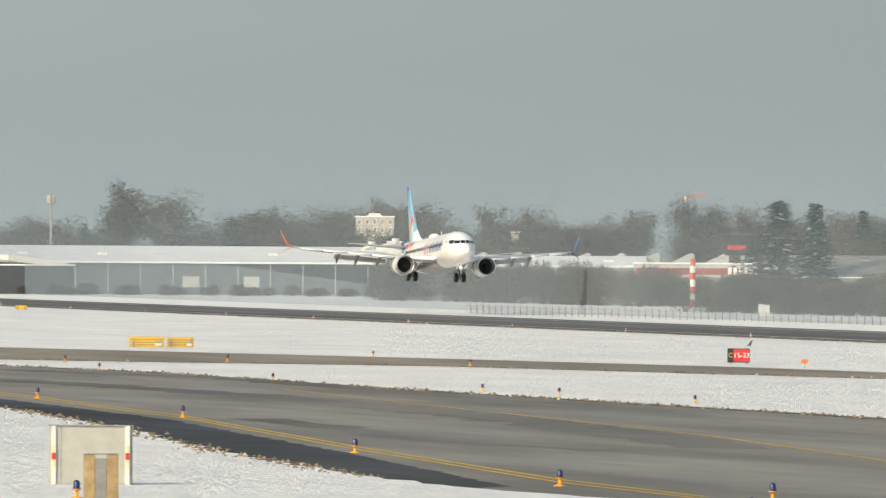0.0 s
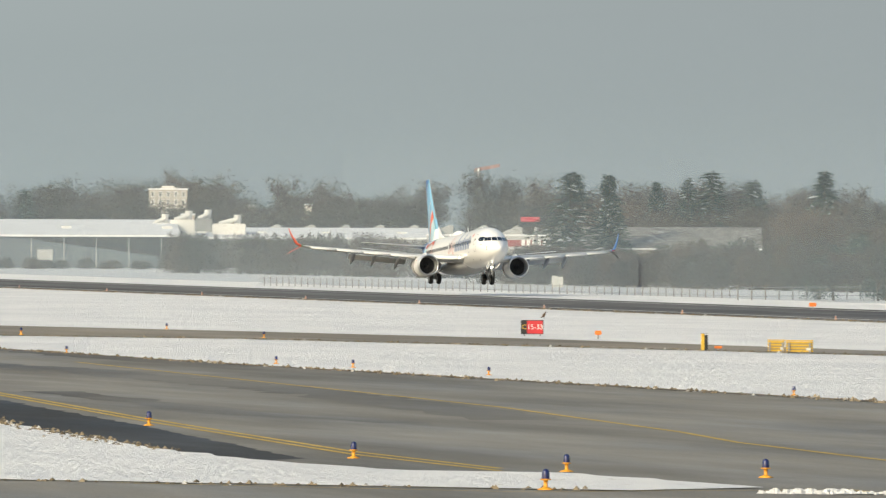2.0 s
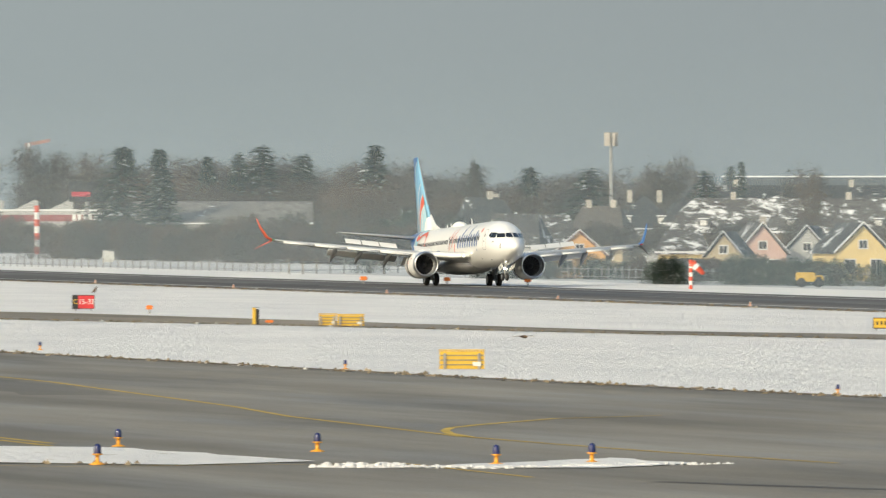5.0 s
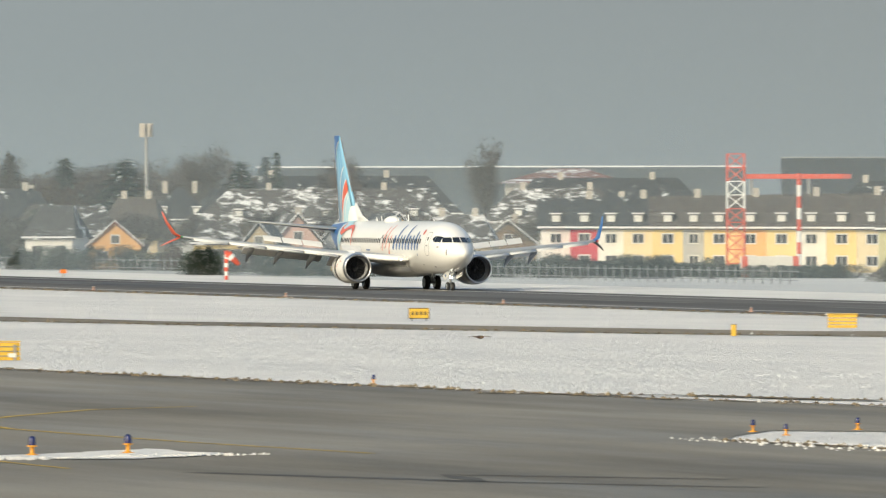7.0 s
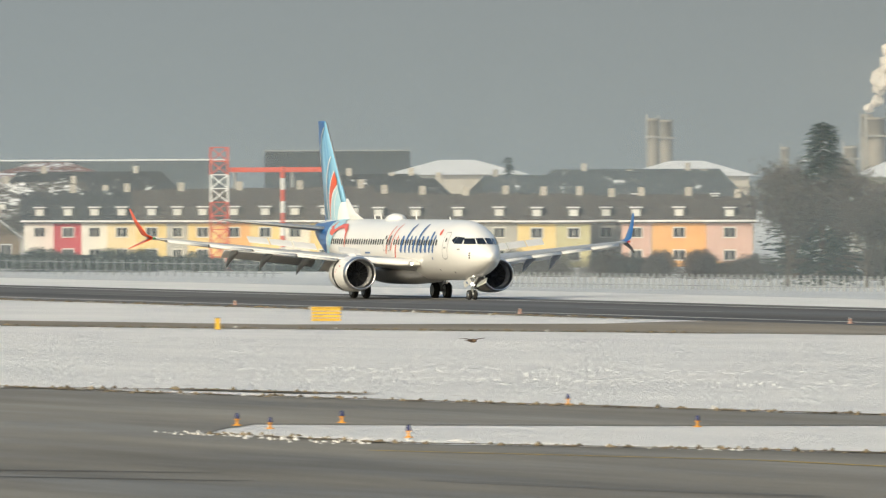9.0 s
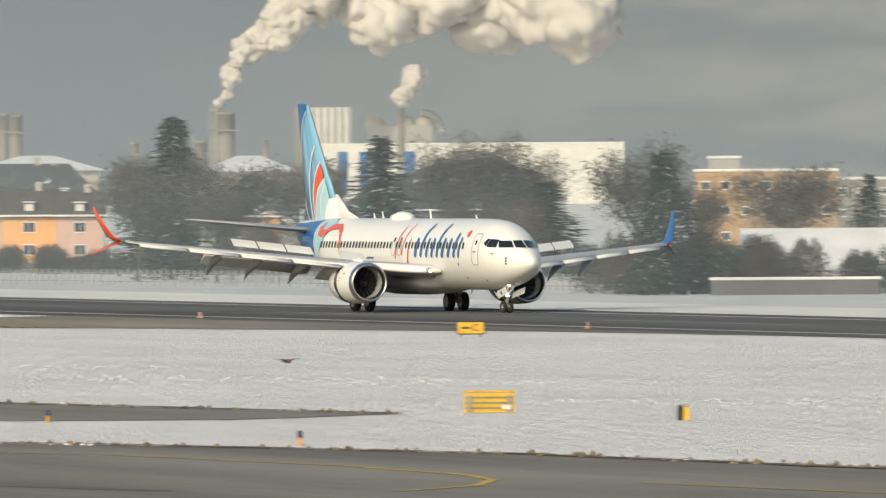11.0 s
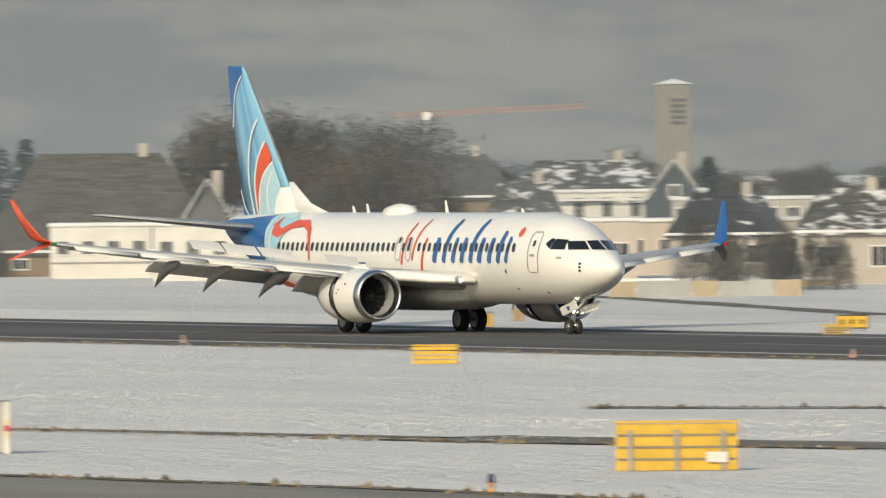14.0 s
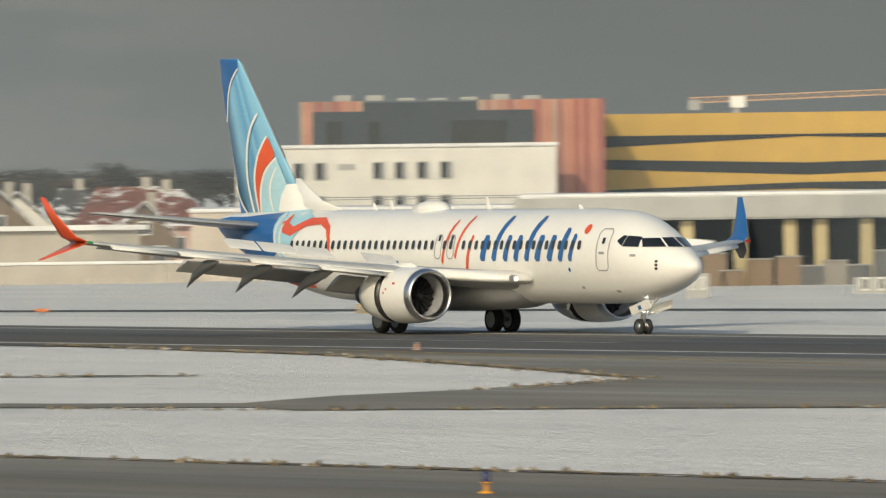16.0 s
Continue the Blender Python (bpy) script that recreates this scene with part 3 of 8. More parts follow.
    # cabin windows
    for i in range(47):
        x = -9.9 + i * 0.508
        if 2.1 < x < 2.5 or 3.5 < x < 3.9:
            continue
        w, h_ = 0.125, 0.19
        part("cabin_window", decal([(x - w, 3.78 - h_ * 0.6), (x - w * 0.6, 3.78 - h_), (x + w * 0.6, 3.78 - h_), (x + w, 3.78 - h_ * 0.6), (x + w, 3.78 + h_ * 0.6), (x + w * 0.6, 3.78 + h_), (x - w * 0.6, 3.78 + h_), (x - w, 3.78 + h_ * 0.6)], side, 0.034), PANE, fuselage)
    # doors: seams of the service door and overwing exits
    def door(x0, x1, z0, z1, nm):
        r = 0.14
        pts = [(x0 + r, z0), (x1 - r, z0), (x1, z0 + r), (x1, z1 - r), (x1 - r, z1), (x0 + r, z1), (x0, z1 - r), (x0, z0 + r), (x0 + r, z0)]
        d = part(nm, decal(stroke(pts, 0.05), side, 0.03), SEAM, fuselage, "door seam")
        part("door_window", decal([((x0 + x1) / 2 - .09, (z0 + z1) / 2 + .25), ((x0 + x1) / 2 + .09, (z0 + z1) / 2 + .25), ((x0 + x1) / 2 + .09, (z0 + z1) / 2 + .5), ((x0 + x1) / 2 - .09, (z0 + z1) / 2 + .5)], side, 0.03), PANE, d)
        return d
    fd = door(14.75, 15.55, 2.72, 4.45, "service_door")
    part("door_handle", decal([(14.95, 3.4), (15.3, 3.4), (15.3, 3.5), (14.95, 3.5)], side, 0.034), SEAM, fd)
    door(2.05, 2.55, 3.2, 4.2, "overwing_exit")
    door(3.05, 3.55, 3.2, 4.2, "overwing_exit")
    door(-11.2, -10.5, 3.0, 4.5, "aft_door")
    # cockpit glazing
    for poly in ([(15.95, 3.95), (16.3, 3.74), (16.42, 4.17), (16.2, 4.18)], [(16.34, 3.72), (17.2, 3.70), (17.12, 4.12), (16.46, 4.17)]):
        part("cockpit_window", decal(poly, side, 0.025, 0.15), GLASS, fuselage, "dark cockpit window")
    for y0, y1, z0, z1, z2, z3 in ((0.04, 0.56, 3.70, 3.70, 4.10, 4.08), (0.63, 1.19, 3.70, 3.69, 4.07, 4.06)):
        bm = bmesh.new()
        n = 6
        grid = []
        for i in range(n + 1):
            k = i / n
            col = []
            for j in range(n + 1):
                q = j / n
                yy = y0 + (y1 - y0) * k
                zz = (z0 + (z1 - z0) * k) * (1 - q) + (z2 + (z3 - z2) * k) * q
                yy *= 1 - 0.10 * q
                lo, hi = 14.5, 19.8
                for _ in range(26):
                    m = (lo + hi) / 2
                    c, h_, w_ = hull_at(m)
                    if (yy / w_) ** 2 + ((zz - c) / h_) ** 2 < 1:
                        lo = m
                    else:
                        hi = m
                col.append(bm.verts.new((lo + 0.03, side * yy * 1.012, zz + 0.022)))
            grid.append(col)
        for i in range(n):
            for j in range(n):
                f = (grid[i][j], grid[i + 1][j], grid[i + 1][j + 1], grid[i][j + 1])
                bm.faces.new(f if side > 0 else f[::-1])
        part("windscreen_pane", bm, GLASS, fuselage, "dark windscreen pane")
    for x, z, w in ((17.0, 3.35, 0.16), (18.25, 3.1, 0.07), (18.25, 2.95, 0.07), (18.25, 2.8, 0.07), (13.2, 2.0, 0.12), (15.5, 1.85, 0.12)):
        part("sensor_plate", decal([(x - w, z - 0.05), (x + w, z - 0.05), (x + w, z + 0.05), (x - w, z + 0.05)], side, 0.02), BLACK if x > 17 and w < .1 else SEAM, fuselage)
    part("registration_bar", decal([(-2.0, 3.0), (-0.9, 3.0), (-0.9, 3.1), (-2.0, 3.1)], side, 0.02), LOGO_BLUE, fuselage, "plain dark blue bar")
# dome and aerials on the spine
bm = bmesh.new()
add_tube(bm, [((x, 0, 5.3), a, b, (0, 1, 0), (0, 0, 1)) for x, a, b in ((-2.3, 0.1, 0.06), (-2.0, 0.5, 0.3), (-1.2, 0.62, 0.42), (-0.4, 0.5, 0.36), (0.1, 0.15, 0.1))], 16)
part("antenna_dome", bm, WHITE, airliner, "white satellite antenna dome", True)
for x, h_ in ((3.6, 0.55), (-4.2, 0.4), (11.0, 0.2), (-5.6, 0.3)):
    part("antenna_blade", panel([((x, 0, 5.28), (-0.35, 0, 0), (0, 0.03, 0)), ((x - 0.25, 0, 5.3 + h_), (-0.18, 0, 0), (0, 0.02, 0))]), WHITE, airliner)
for x, sgn in ((9.5, 1), (4.0, 1), (-7.0, 1)):
    part("antenna_blade", panel([((x, 0.3, 1.36), (-0.3, 0, 0), (0, 0.02, 0)), ((x - 0.2, 0.3, 1.05), (-0.15, 0, 0), (0, 0.02, 0))]), WHITE, airliner)

# fin, dorsal fillet, rudder
FIN = (((-11.2, 5.0), 5.75, 0.30), ((-13.9, 8.25), 4.0, 0.2), ((-17.1, 11.85), 1.75, 0.09), ((-17.36, 12.0), 1.5, 0.03))
fin = part("fin", panel([((x, 0, z), (-c, 0, 0), (0, th, 0)) for (x, z), c, th in FIN]), FINPAINT, airliner, "fin with blue and white swooshes", True)
part("dorsal_fillet", panel([((-8.0, 0, 5.22), (-5.0, 0, 0), (0, 0.12, 0)), ((-10.2, 0, 5.72), (-2.2, 0, 0), (0, 0.12, 0)), ((-12.05, 0, 6.7), (-0.4, 0, 0), (0, 0.08, 0))]), SKIN, airliner, "white dorsal fillet", True)
part("fin_edge", panel([((-13.3, 0, 7.6), (-0.14, 0, 0), (0, 0.07, 0)), ((-16.95, 0, 11.85), (-0.12, 0, 0), (0, 0.05, 0))]), GREY, fin, "bare metal leading edge")


def fin_y(x, z):
    """Half thickness of the fin there, a hair proud."""
    for (a, ca, ta), (b, cb, tb) in zip(FIN, FIN[1:]):
        if z <= b[1] or b is FIN[-1][0]:
            k = max(0.0, min(1.0, (z - a[1]) / (b[1] - a[1])))
            le, c, th = a[0] + (b[0] - a[0]) * k, ca + (cb - ca) * k, ta + (tb - ta) * k
            break
    u = max(0.0, min(1.0, (le - x) / c))
    for (p, q), (r, w) in zip(FOIL, FOIL[1:]):
        if p <= u <= r:
            return th * (q + (w - q) * (u - p) / (r - p)) + 0.014
    return 0.014


def fin_band(edge_a, edge_b, mat, label, side, lift=0.0):
    """A painted band between two smooth edges of the fin."""
    a, b = smooth(edge_a), smooth(edge_b)
    bm = bmesh.new()
    n = 5
    grid = []
    for i in range(max(len(a), len(b))):
        k = i / (max(len(a), len(b)) - 1)
        p, q = Vector(a[round(k * (len(a) - 1))]), Vector(b[round(k * (len(b) - 1))])
        row = [p.lerp(q, j / n) for j in range(n + 1)]
        grid.append([bm.verts.new((v.x, side * (fin_y(v.x, v.y) + lift), v.y)) for v in row])
    for r0, r1 in zip(grid, grid[1:]):
        for j in range(n):
            bm.faces.new((r0[j], r0[j + 1], r1[j + 1], r1[j]))
    bm.normal_update()
    for f in bm.faces:
        if f.normal.y * side < 0:
            f.normal_flip()
    part("fin_swoosh", bm, mat, fin, label, True)


PALE = worn("pale_aqua_paint", (0.42, 0.66, 0.76), 0.35, 0.08, 6.0, coat=0.4)
for side in (-1, 1):
    fin_band([(-17.33, 11.98), (-17.28, 11.84), (-17.23, 11.67), (-17.18, 11.57)], [(-18.84, 12.0), (-18.79, 11.73), (-18.74, 11.45), (-18.69, 11.07)], LOGO_BLUE, "deep blue fin tip", side)
    fin_band([(-17.18, 11.57), (-17.74, 11.01), (-18.08, 10.3), (-18.23, 9.21)], [(-18.84, 12.0), (-18.79, 11.73), (-18.74, 11.45), (-18.69, 11.07)], LOGO_BLUE, "deep blue rear corner", side, 0.002)
    fin_band([(-17.4, 6.36), (-17.09, 5.81), (-16.65, 5.37), (-16.19, 5.08)], [(-17.4, 6.3), (-17.28, 5.92), (-17.13, 5.48), (-17.01, 5.04)], LOGO_BLUE, "deep blue rear corner", side)
    fin_band([(-14.63, 8.57), (-15.26, 7.78), (-15.6, 6.79), (-15.46, 5.92), (-15.17, 5.17)], [(-14.24, 8.13), (-14.0, 7.67), (-14.78, 7.01), (-15.09, 6.25), (-15.09, 5.17)], LOGO_ORANGE, "orange swoosh", side)
    fin_band([(-13.81, 7.62), (-14.61, 7.01), (-15.0, 6.25), (-15.0, 5.48), (-14.95, 5.17)], [(-12.88, 6.44), (-13.17, 6.03), (-13.32, 5.64), (-13.37, 5.26)], PALE, "pale aqua swoosh", side)
    fin_band([(-12.88, 6.44), (-13.17, 6.03), (-13.32, 5.64), (-13.37, 5.26)], [(-11.9, 6.5), (-11.4, 6.0), (-11.2, 5.6), (-11.15, 5.2)], SKIN, "white fin root", side)
    for pts, w in (([(-17.18, 11.57), (-17.74, 11.01), (-18.08, 10.3), (-18.23, 9.21)], 0.11), ([(-15.46, 9.56), (-15.99, 8.88), (-16.31, 7.89), (-16.26, 6.57), (-15.63, 5.17)], 0.17), ([(-14.63, 8.57), (-15.26, 7.78), (-15.6, 6.79), (-15.46, 5.92), (-15.17, 5.17)], 0.15), ([(-13.81, 7.62), (-14.61, 7.01), (-15.0, 6.25), (-15.0, 5.48), (-14.95, 5.17)], 0.15), ([(-13.73, 7.21), (-14.12, 6.57), (-14.15, 5.92), (-13.83, 5.24)], 0.13), ([(-17.4, 6.36), (-17.09, 5.81), (-16.65, 5.37), (-16.19, 5.08)], 0.09)):
        line = stroke(smooth(pts), lambda k: w * (0.45 + 0.75 * math.sin(math.pi * (0.12 + 0.76 * k))))
        h_ = len(line) // 2
        fin_band(line[:h_:3], line[h_:][::-1][::3], WHITE, "white swoosh", side, 0.006)

for side in (-1, 1):
    y = lambda v: side * v
    part("tailplane", panel([((-13.4, y(0.5), 4.55), (-4.0, 0, 0), (0, 0, 0.24)), ((-17.0, y(7.0), 5.15), (-1.5, 0, 0), (0, 0, 0.08)), ((-17.4, y(7.2), 5.18), (-1.1, 0, 0), (0, 0, 0.03))]), WINGSKIN, airliner, "grey swept tailplane", True)
    # wing box
    wing = part("wing", panel([((8.6, y(1.2), 2.15), (-7.6, 0, 0.1), (0, 0, 0.52)), ((4.9, y(4.9), 2.55), (-5.0, 0, 0.12), (0, 0, 0.36)), ((2.9, y(8.0), 2.93), (-3.6, 0, 0.08), (0, 0, 0.24)), ((-1.75, y(16.2), 3.83), (-1.7, 0, 0.02), (0, 0, 0.11)), ((-2.1, y(16.75), 3.9), (-1.5, 0, 0), (0, 0, 0.09))]), WINGSKIN, airliner, "grey swept wing", True)
    # slats drooped ahead of the leading edge
    for a, b in ((5.9, 8.2), (8.35, 10.8), (10.95, 13.4), (13.55, 15.9)):
        def slat(v):
            k = (v - 4.9) / 11.3
            x, z = 4.9 + (-1.75 - 4.9) * k + 0.30, 2.55 + (3.83 - 2.55) * k - 0.16
            return (x, y(v), z), (-0.62 + 0.2 * k, 0, 0.16), (0, 0, 0.09)
        part("slat", panel([slat(a), slat(b)]), FLAPSKIN, wing, "light leading-edge slat", True)
    # flaps drooped behind
    for a, b, c in ((2.2, 5.3, 1.35), (5.9, 11.6, 0.95)):
        def flap(v):
            xt = 1.05 if v < 5.4 else 1.05 - (v - 5.4) * 0.43
            xt = {True: 0.4 - (v - 2.2) * 0.15, False: -0.15 - (v - 5.4) * 0.36}[v < 5.6]
            z = 2.42 + (v - 2.0) * 0.105 - 0.28
            return (xt, y(v), z), (-c, 0, -c * 0.5), (0, 0, 0.13)
        part("flap", panel([flap(a), flap(b)]), FLAPSKIN, wing, "pale lowered trailing-edge flap", True)
    # spoilers on their hinges, flat in the air and raised on the ground
    for a, b in ((3.1, 4.6), (6.1, 7.5), (7.6, 9.0), (9.1, 10.4)):
        def spo(v):
            xh = (1.2 - (v - 2.2) * 0.10) if v < 5.5 else (0.95 - (v - 5.5) * 0.36)
            return Vector((xh, y(v), 2.75 + (v - 2.0) * 0.112))
        h0, h1 = spo(a), spo(b)
        sp = part("spoiler", panel([((0, 0, 0), (-0.8, 0, 0), (0, 0, 0.03)), (h1 - h0, (-0.8, 0, 0), (0, 0, 0.03))]), FLAPSKIN, wing, "hinged spoiler panel")
        sp.matrix_basis = Matrix.Translation(h0)
        SPOILERS.append((sp, h0, (h1 - h0).normalized(), side))
    part("aileron", panel([((-1.05, y(12.0), 3.3), (-0.75, 0, -0.1), (0, 0, 0.08)), ((-2.75, y(15.6), 3.72), (-0.6, 0, -0.06), (0, 0, 0.05))]), FLAPSKIN, wing)
    # flap track fairings
    for v, L_ in ((3.0, 3.2), (6.9, 3.3), (9.3, 3.0), (11.4, 2.6)):
        k = 1.6 - (v - 3.0) * 0.36
        zz = 2.15 + (v - 2.5) * 0.10
        bm = bmesh.new()
        add_tube(bm, [((k + L_ * (0.5 - s), y(v), zz - 0.05 - d), a, b2, (0, 1, 0), (0.35, 0, 0.94)) for s, a, b2, d in ((0, 0.03, 0.03, -0.1), (0.18, 0.16, 0.2, 0.0), (0.45, 0.22, 0.3, 0.12), (0.75, 0.18, 0.22, 0.5), (1.0, 0.02, 0.03, 1.0))], 12)
        part("flap_track_fairing", bm, BELLY, wing, "grey flap track fairing", True)
    # split winglet
    tip = LOGO_ORANGE if side < 0 else LOGO_BLUE
    part("winglet", panel([((-1.95, y(16.6), 3.88), (-1.55, 0, 0), (0, 0, 0.09)), ((-2.35, y(17.1), 4.15), (-1.3, 0, 0), (0, side * -0.06, 0.05)), ((-3.2, y(17.55), 5.05), (-0.8, 0, 0), (0, -0.05 * side, 0.01)), ((-3.85, y(17.8), 5.85), (-0.4, 0, 0), (0, -0.02 * side, 0))]), tip, wing, "orange upper winglet" if side < 0 else "blue upper winglet", True)
    part("winglet", panel([((-2.0, y(16.7), 3.9), (-1.45, 0, 0), (0, 0, 0.07)), ((-2.9, y(17.4), 3.5), (-0.9, 0, 0), (0, 0, 0.04)), ((-3.9, y(17.9), 3.17), (-0.35, 0, 0), (0, 0, 0.015))]), tip if side < 0 else BLACK, wing, "lower winglet strake", True)
    part("navigation_light", box(-1.95, y(16.75) - 0.1, 3.86, -1.7, y(16.75) + 0.1, 3.98, bevel=0.03), worn("green_lens", (0.05, 0.3, 0.12), 0.2) if side < 0 else worn("red_lens", (0.4, 0.03, 0.03), 0.2), wing)

    # engine: intake lip, fan cowl, slid reverser sleeve, core, fan, spinner
    ey, ez = y(4.83), 1.66
    engine = part("engine", bmesh.new(), SKIN, airliner, "white nacelle with polished intake lip")
    def turn(prof, mat, nm, lab="", n=40, up=None):
        bm = bmesh.new()
        add_lathe(bm, prof, "x", (0, ey, ez), n)
        return part(nm, bm, mat, up or engine, lab, True)
    turn([(6.00, 0.90), (6.22, 0.92), (6.40, 0.96), (6.47, 1.01), (6.44, 1.06), (6.30, 1.11), (6.08, 1.145)], METAL, "intake_lip", "polished metal intake lip")
    turn([(6.08, 1.145), (5.4, 1.19), (4.75, 1.21), (4.25, 1.20)], SKIN, "fan_cowl", "white fan cowl")
    turn([(4.25, 1.19), (4.2, 1.02), (3.85, 1.0), (3.8, 1.16)], DARK, "reverser_gap", "dark open reverser slot")
    turn([(3.8, 1.20), (3.5, 1.19), (3.0, 1.13), (2.5, 1.02), (2.05, 0.88), (2.08, 0.84), (2.6, 0.9)], SKIN, "reverser_sleeve", "white reverser sleeve slid aft")
    turn([(2.6, 0.66), (1.9, 0.60), (1.2, 0.46), (1.0, 0.42), (1.1, 0.36), (0.4, 0.02)], DARK, "core_nozzle", "dark exhaust core")
    turn([(6.0, 0.90), (5.55, 0.88), (5.2, 0.87)], BELLY, "intake_duct", "grey intake liner")
    turn([(5.2, 0.87), (5.19, 0.0)], BLACK, "fan_backing", "dark fan disc", 24)
    turn([(5.78, 0.005), (5.7, 0.09), (5.5, 0.2), (5.3, 0.27)], DARK, "spinner", "dark pointed spinner", 20)
    for i in range(18):
        a = 2 * math.pi * i / 18
        bm = bmesh.new()
        vs = []
        for r, tw in ((0.25, 0.5), (0.55, 0.85), (0.86, 1.1)):
            for s in (-1, 1):
                aa = a + s * 0.13 * math.cos(tw) + r * 0.15
                vs.append(bm.verts.new((5.3 + s * 0.09 * math.sin(tw), ey + r * math.cos(aa), ez + r * math.sin(aa))))
        for k in (0, 2):
            bm.faces.new((vs[k], vs[k + 1], vs[k + 3], vs[k + 2]))
        part("fan_blade", bm, DARK, engine)
    part("pylon", panel([((5.6, ey, 2.75), (-4.8, 0, -0.1), (0, 0.22, 0)), ((4.9, ey, 3.05), (-3.8, 0, -0.2), (0, 0.18, 0))]), SKIN, engine, "white pylon", True)
    part("strake", panel([((4.9, ey - side * 0.86, ez + 0.88), (-1.0, 0, 0), (0, 0.01, 0.02)), ((4.5, ey - side * 1.06, ez + 1.16), (-0.5, 0, 0), (0, 0.01, 0.01))]), SKIN, engine)
    for x, z, w in ((4.7, 0.25, 0.05), (4.55, 0.1, 0.05), (5.2, 0.5, 0.08)):
        yy = ey + side * (math.sqrt(max(0.01, 1.21 ** 2 - z * z)) + 0.005)
        part("cowl_mark", box(x - w, min(yy, yy - side * 0.03), ez + z - 0.04, x + w, max(yy, yy - side * 0.03), ez + z + 0.04), RED, engine)
    # main gear
    gear = part("main_gear", rod((0, y(2.86), 0.6), (0.1, y(2.7), 2.4), 0.13, 0.16, 12), GREY, airliner, "main landing gear")
    part("drag_brace", rod((0.05, y(2.8), 1.0), (0.3, y(1.4), 2.1), 0.07), GREY, gear)
    part("torque_link", rod((-0.3, y(2.86), 0.75), (-0.15, y(2.82), 1.35), 0.05), GREY, gear)
    part("axle", rod((0, y(2.35), 0.565), (0, y(3.35), 0.565), 0.09), GREY, gear)
    part("gear_door", box(0.35, y(3.05) - 0.03, 1.0, -0.45, y(3.05) + 0.03, 2.3, bevel=0.02), WINGSKIN, gear)
    for dy in (-0.43, 0.43):
        bm = bmesh.new()
        add_lathe(bm, [(-0.2, 0.36), (-0.21, 0.46), (-0.16, 0.54), (-0.08, 0.565), (0.08, 0.565), (0.16, 0.54), (0.21, 0.46), (0.2, 0.36)], "y", (0, y(2.86) + dy, 0.565), 28)
        w = part("wheel", bm, RUBBER, gear, "black twin main wheel", True)
        bm = bmesh.new()
        add_lathe(bm, [(-0.17, 0.0), (-0.16, 0.25), (-0.2, 0.36), (0.2, 0.36), (0.16, 0.25), (0.17, 0.0)], "y", (0, y(2.86) + dy, 0.565), 20)
        part("rim", bm, GREY, w, "grey wheel hub", True)
    # landing lights in the wing root
    lr = part("light_housing", box(8.3, y(2.05) - 0.14, 2.2, 8.86, y(2.05) + 0.14, 2.52, bevel=0.05), METAL, wing)
    part("landing_light", box(8.86, y(2.05) - 0.07, 2.28, 8.90, y(2.05) + 0.07, 2.42, bevel=0.015), LAMP, lr, "lit landing light")
    part("wing_glove", panel([((9.6, y(1.7), 2.3), (-4, 0, 0.2), (0, 0, 0.35)), ((7.4, y(2.7), 2.35), (-2.5, 0, 0.2), (0, 0, 0.3)), ((5.9, y(4.2), 2.5), (-1.8, 0, 0.1), (0, 0, 0.25))]), SKIN, wing, "white wing root glove", True)

# nose gear
nose_gear = part("nose_gear", rod((15.6, 0, 0.35), (15.75, 0, 1.7), 0.09, 0.11, 12), METAL, airliner, "nose landing gear")
part("drag_strut", rod((15.65, 0, 0.9), (16.8, 0, 1.6), 0.06), WHITE, nose_gear)
part("axle", rod((15.6, -0.35, 0.345), (15.6, 0.35, 0.345), 0.06), GREY, nose_gear)
part("taxi_light", box(15.72, -0.12, 0.95, 15.8, 0.12, 1.15, bevel=0.02), LAMP, nose_gear, "taxi light")
part("torque_link", rod((15.35, 0, 0.5), (15.5, 0, 0.95), 0.04), WHITE, nose_gear)
for s in (-1, 1):
    bm = bmesh.new()
    add_lathe(bm, [(-0.1, 0.2), (-0.11, 0.28), (-0.06, 0.335), (0.06, 0.335), (0.11, 0.28), (0.1, 0.2)], "y", (15.6, s * 0.2, 0.345), 24)
    w = part("wheel", bm, RUBBER, nose_gear, "black nose wheel", True)
    bm = bmesh.new()
    add_lathe(bm, [(-0.09, 0.0), (-0.1, 0.2), (0.1, 0.2), (0.09, 0.0)], "y", (15.6, s * 0.2, 0.345), 18)
    part("rim", bm, METAL, w, "bright wheel hub", True)
    m = Matrix.Translation((16.15, s * 0.5, 1.16)) @ Matrix.Rotation(radians(s * -18), 4, "X") @ Matrix.Rotation(radians(-12), 4, "Y")
    d = part("nose_gear_door", box(-0.85, -0.025, -0.2, 0.85, 0.025, 0.2, bevel=0.02, m=m), WHITE, nose_gear, "white open gear door")
    part("door_marking", box(-0.15, s * 0.026, -0.08, 0.1, s * 0.034, 0.1, m=m), LOGO_BLUE, d)

# ---- airfield furniture ----
BLUE_LENS = worn("blue_glass_lens", (0.012, 0.02, 0.11), 0.15, 0.1, 8.0, coat=0.5)
AMBER = worn("amber_base_paint", (0.75, 0.34, 0.03), 0.5, 0.15, 6.0)
OFFWHITE = worn("weathered_white_board", (0.66, 0.65, 0.61), 0.55, 0.12, 2.0)
PLY = worn("weathered_plywood", (0.42, 0.30, 0.16), 0.8, 0.3, 3.0, bump=0.01)
PLUM = worn("dark_plumage", (0.045, 0.035, 0.028), 0.8, 0.4, 12.0)
BROWNPLUM = worn("brown_plumage", (0.12, 0.075, 0.045), 0.8, 0.4, 12.0)


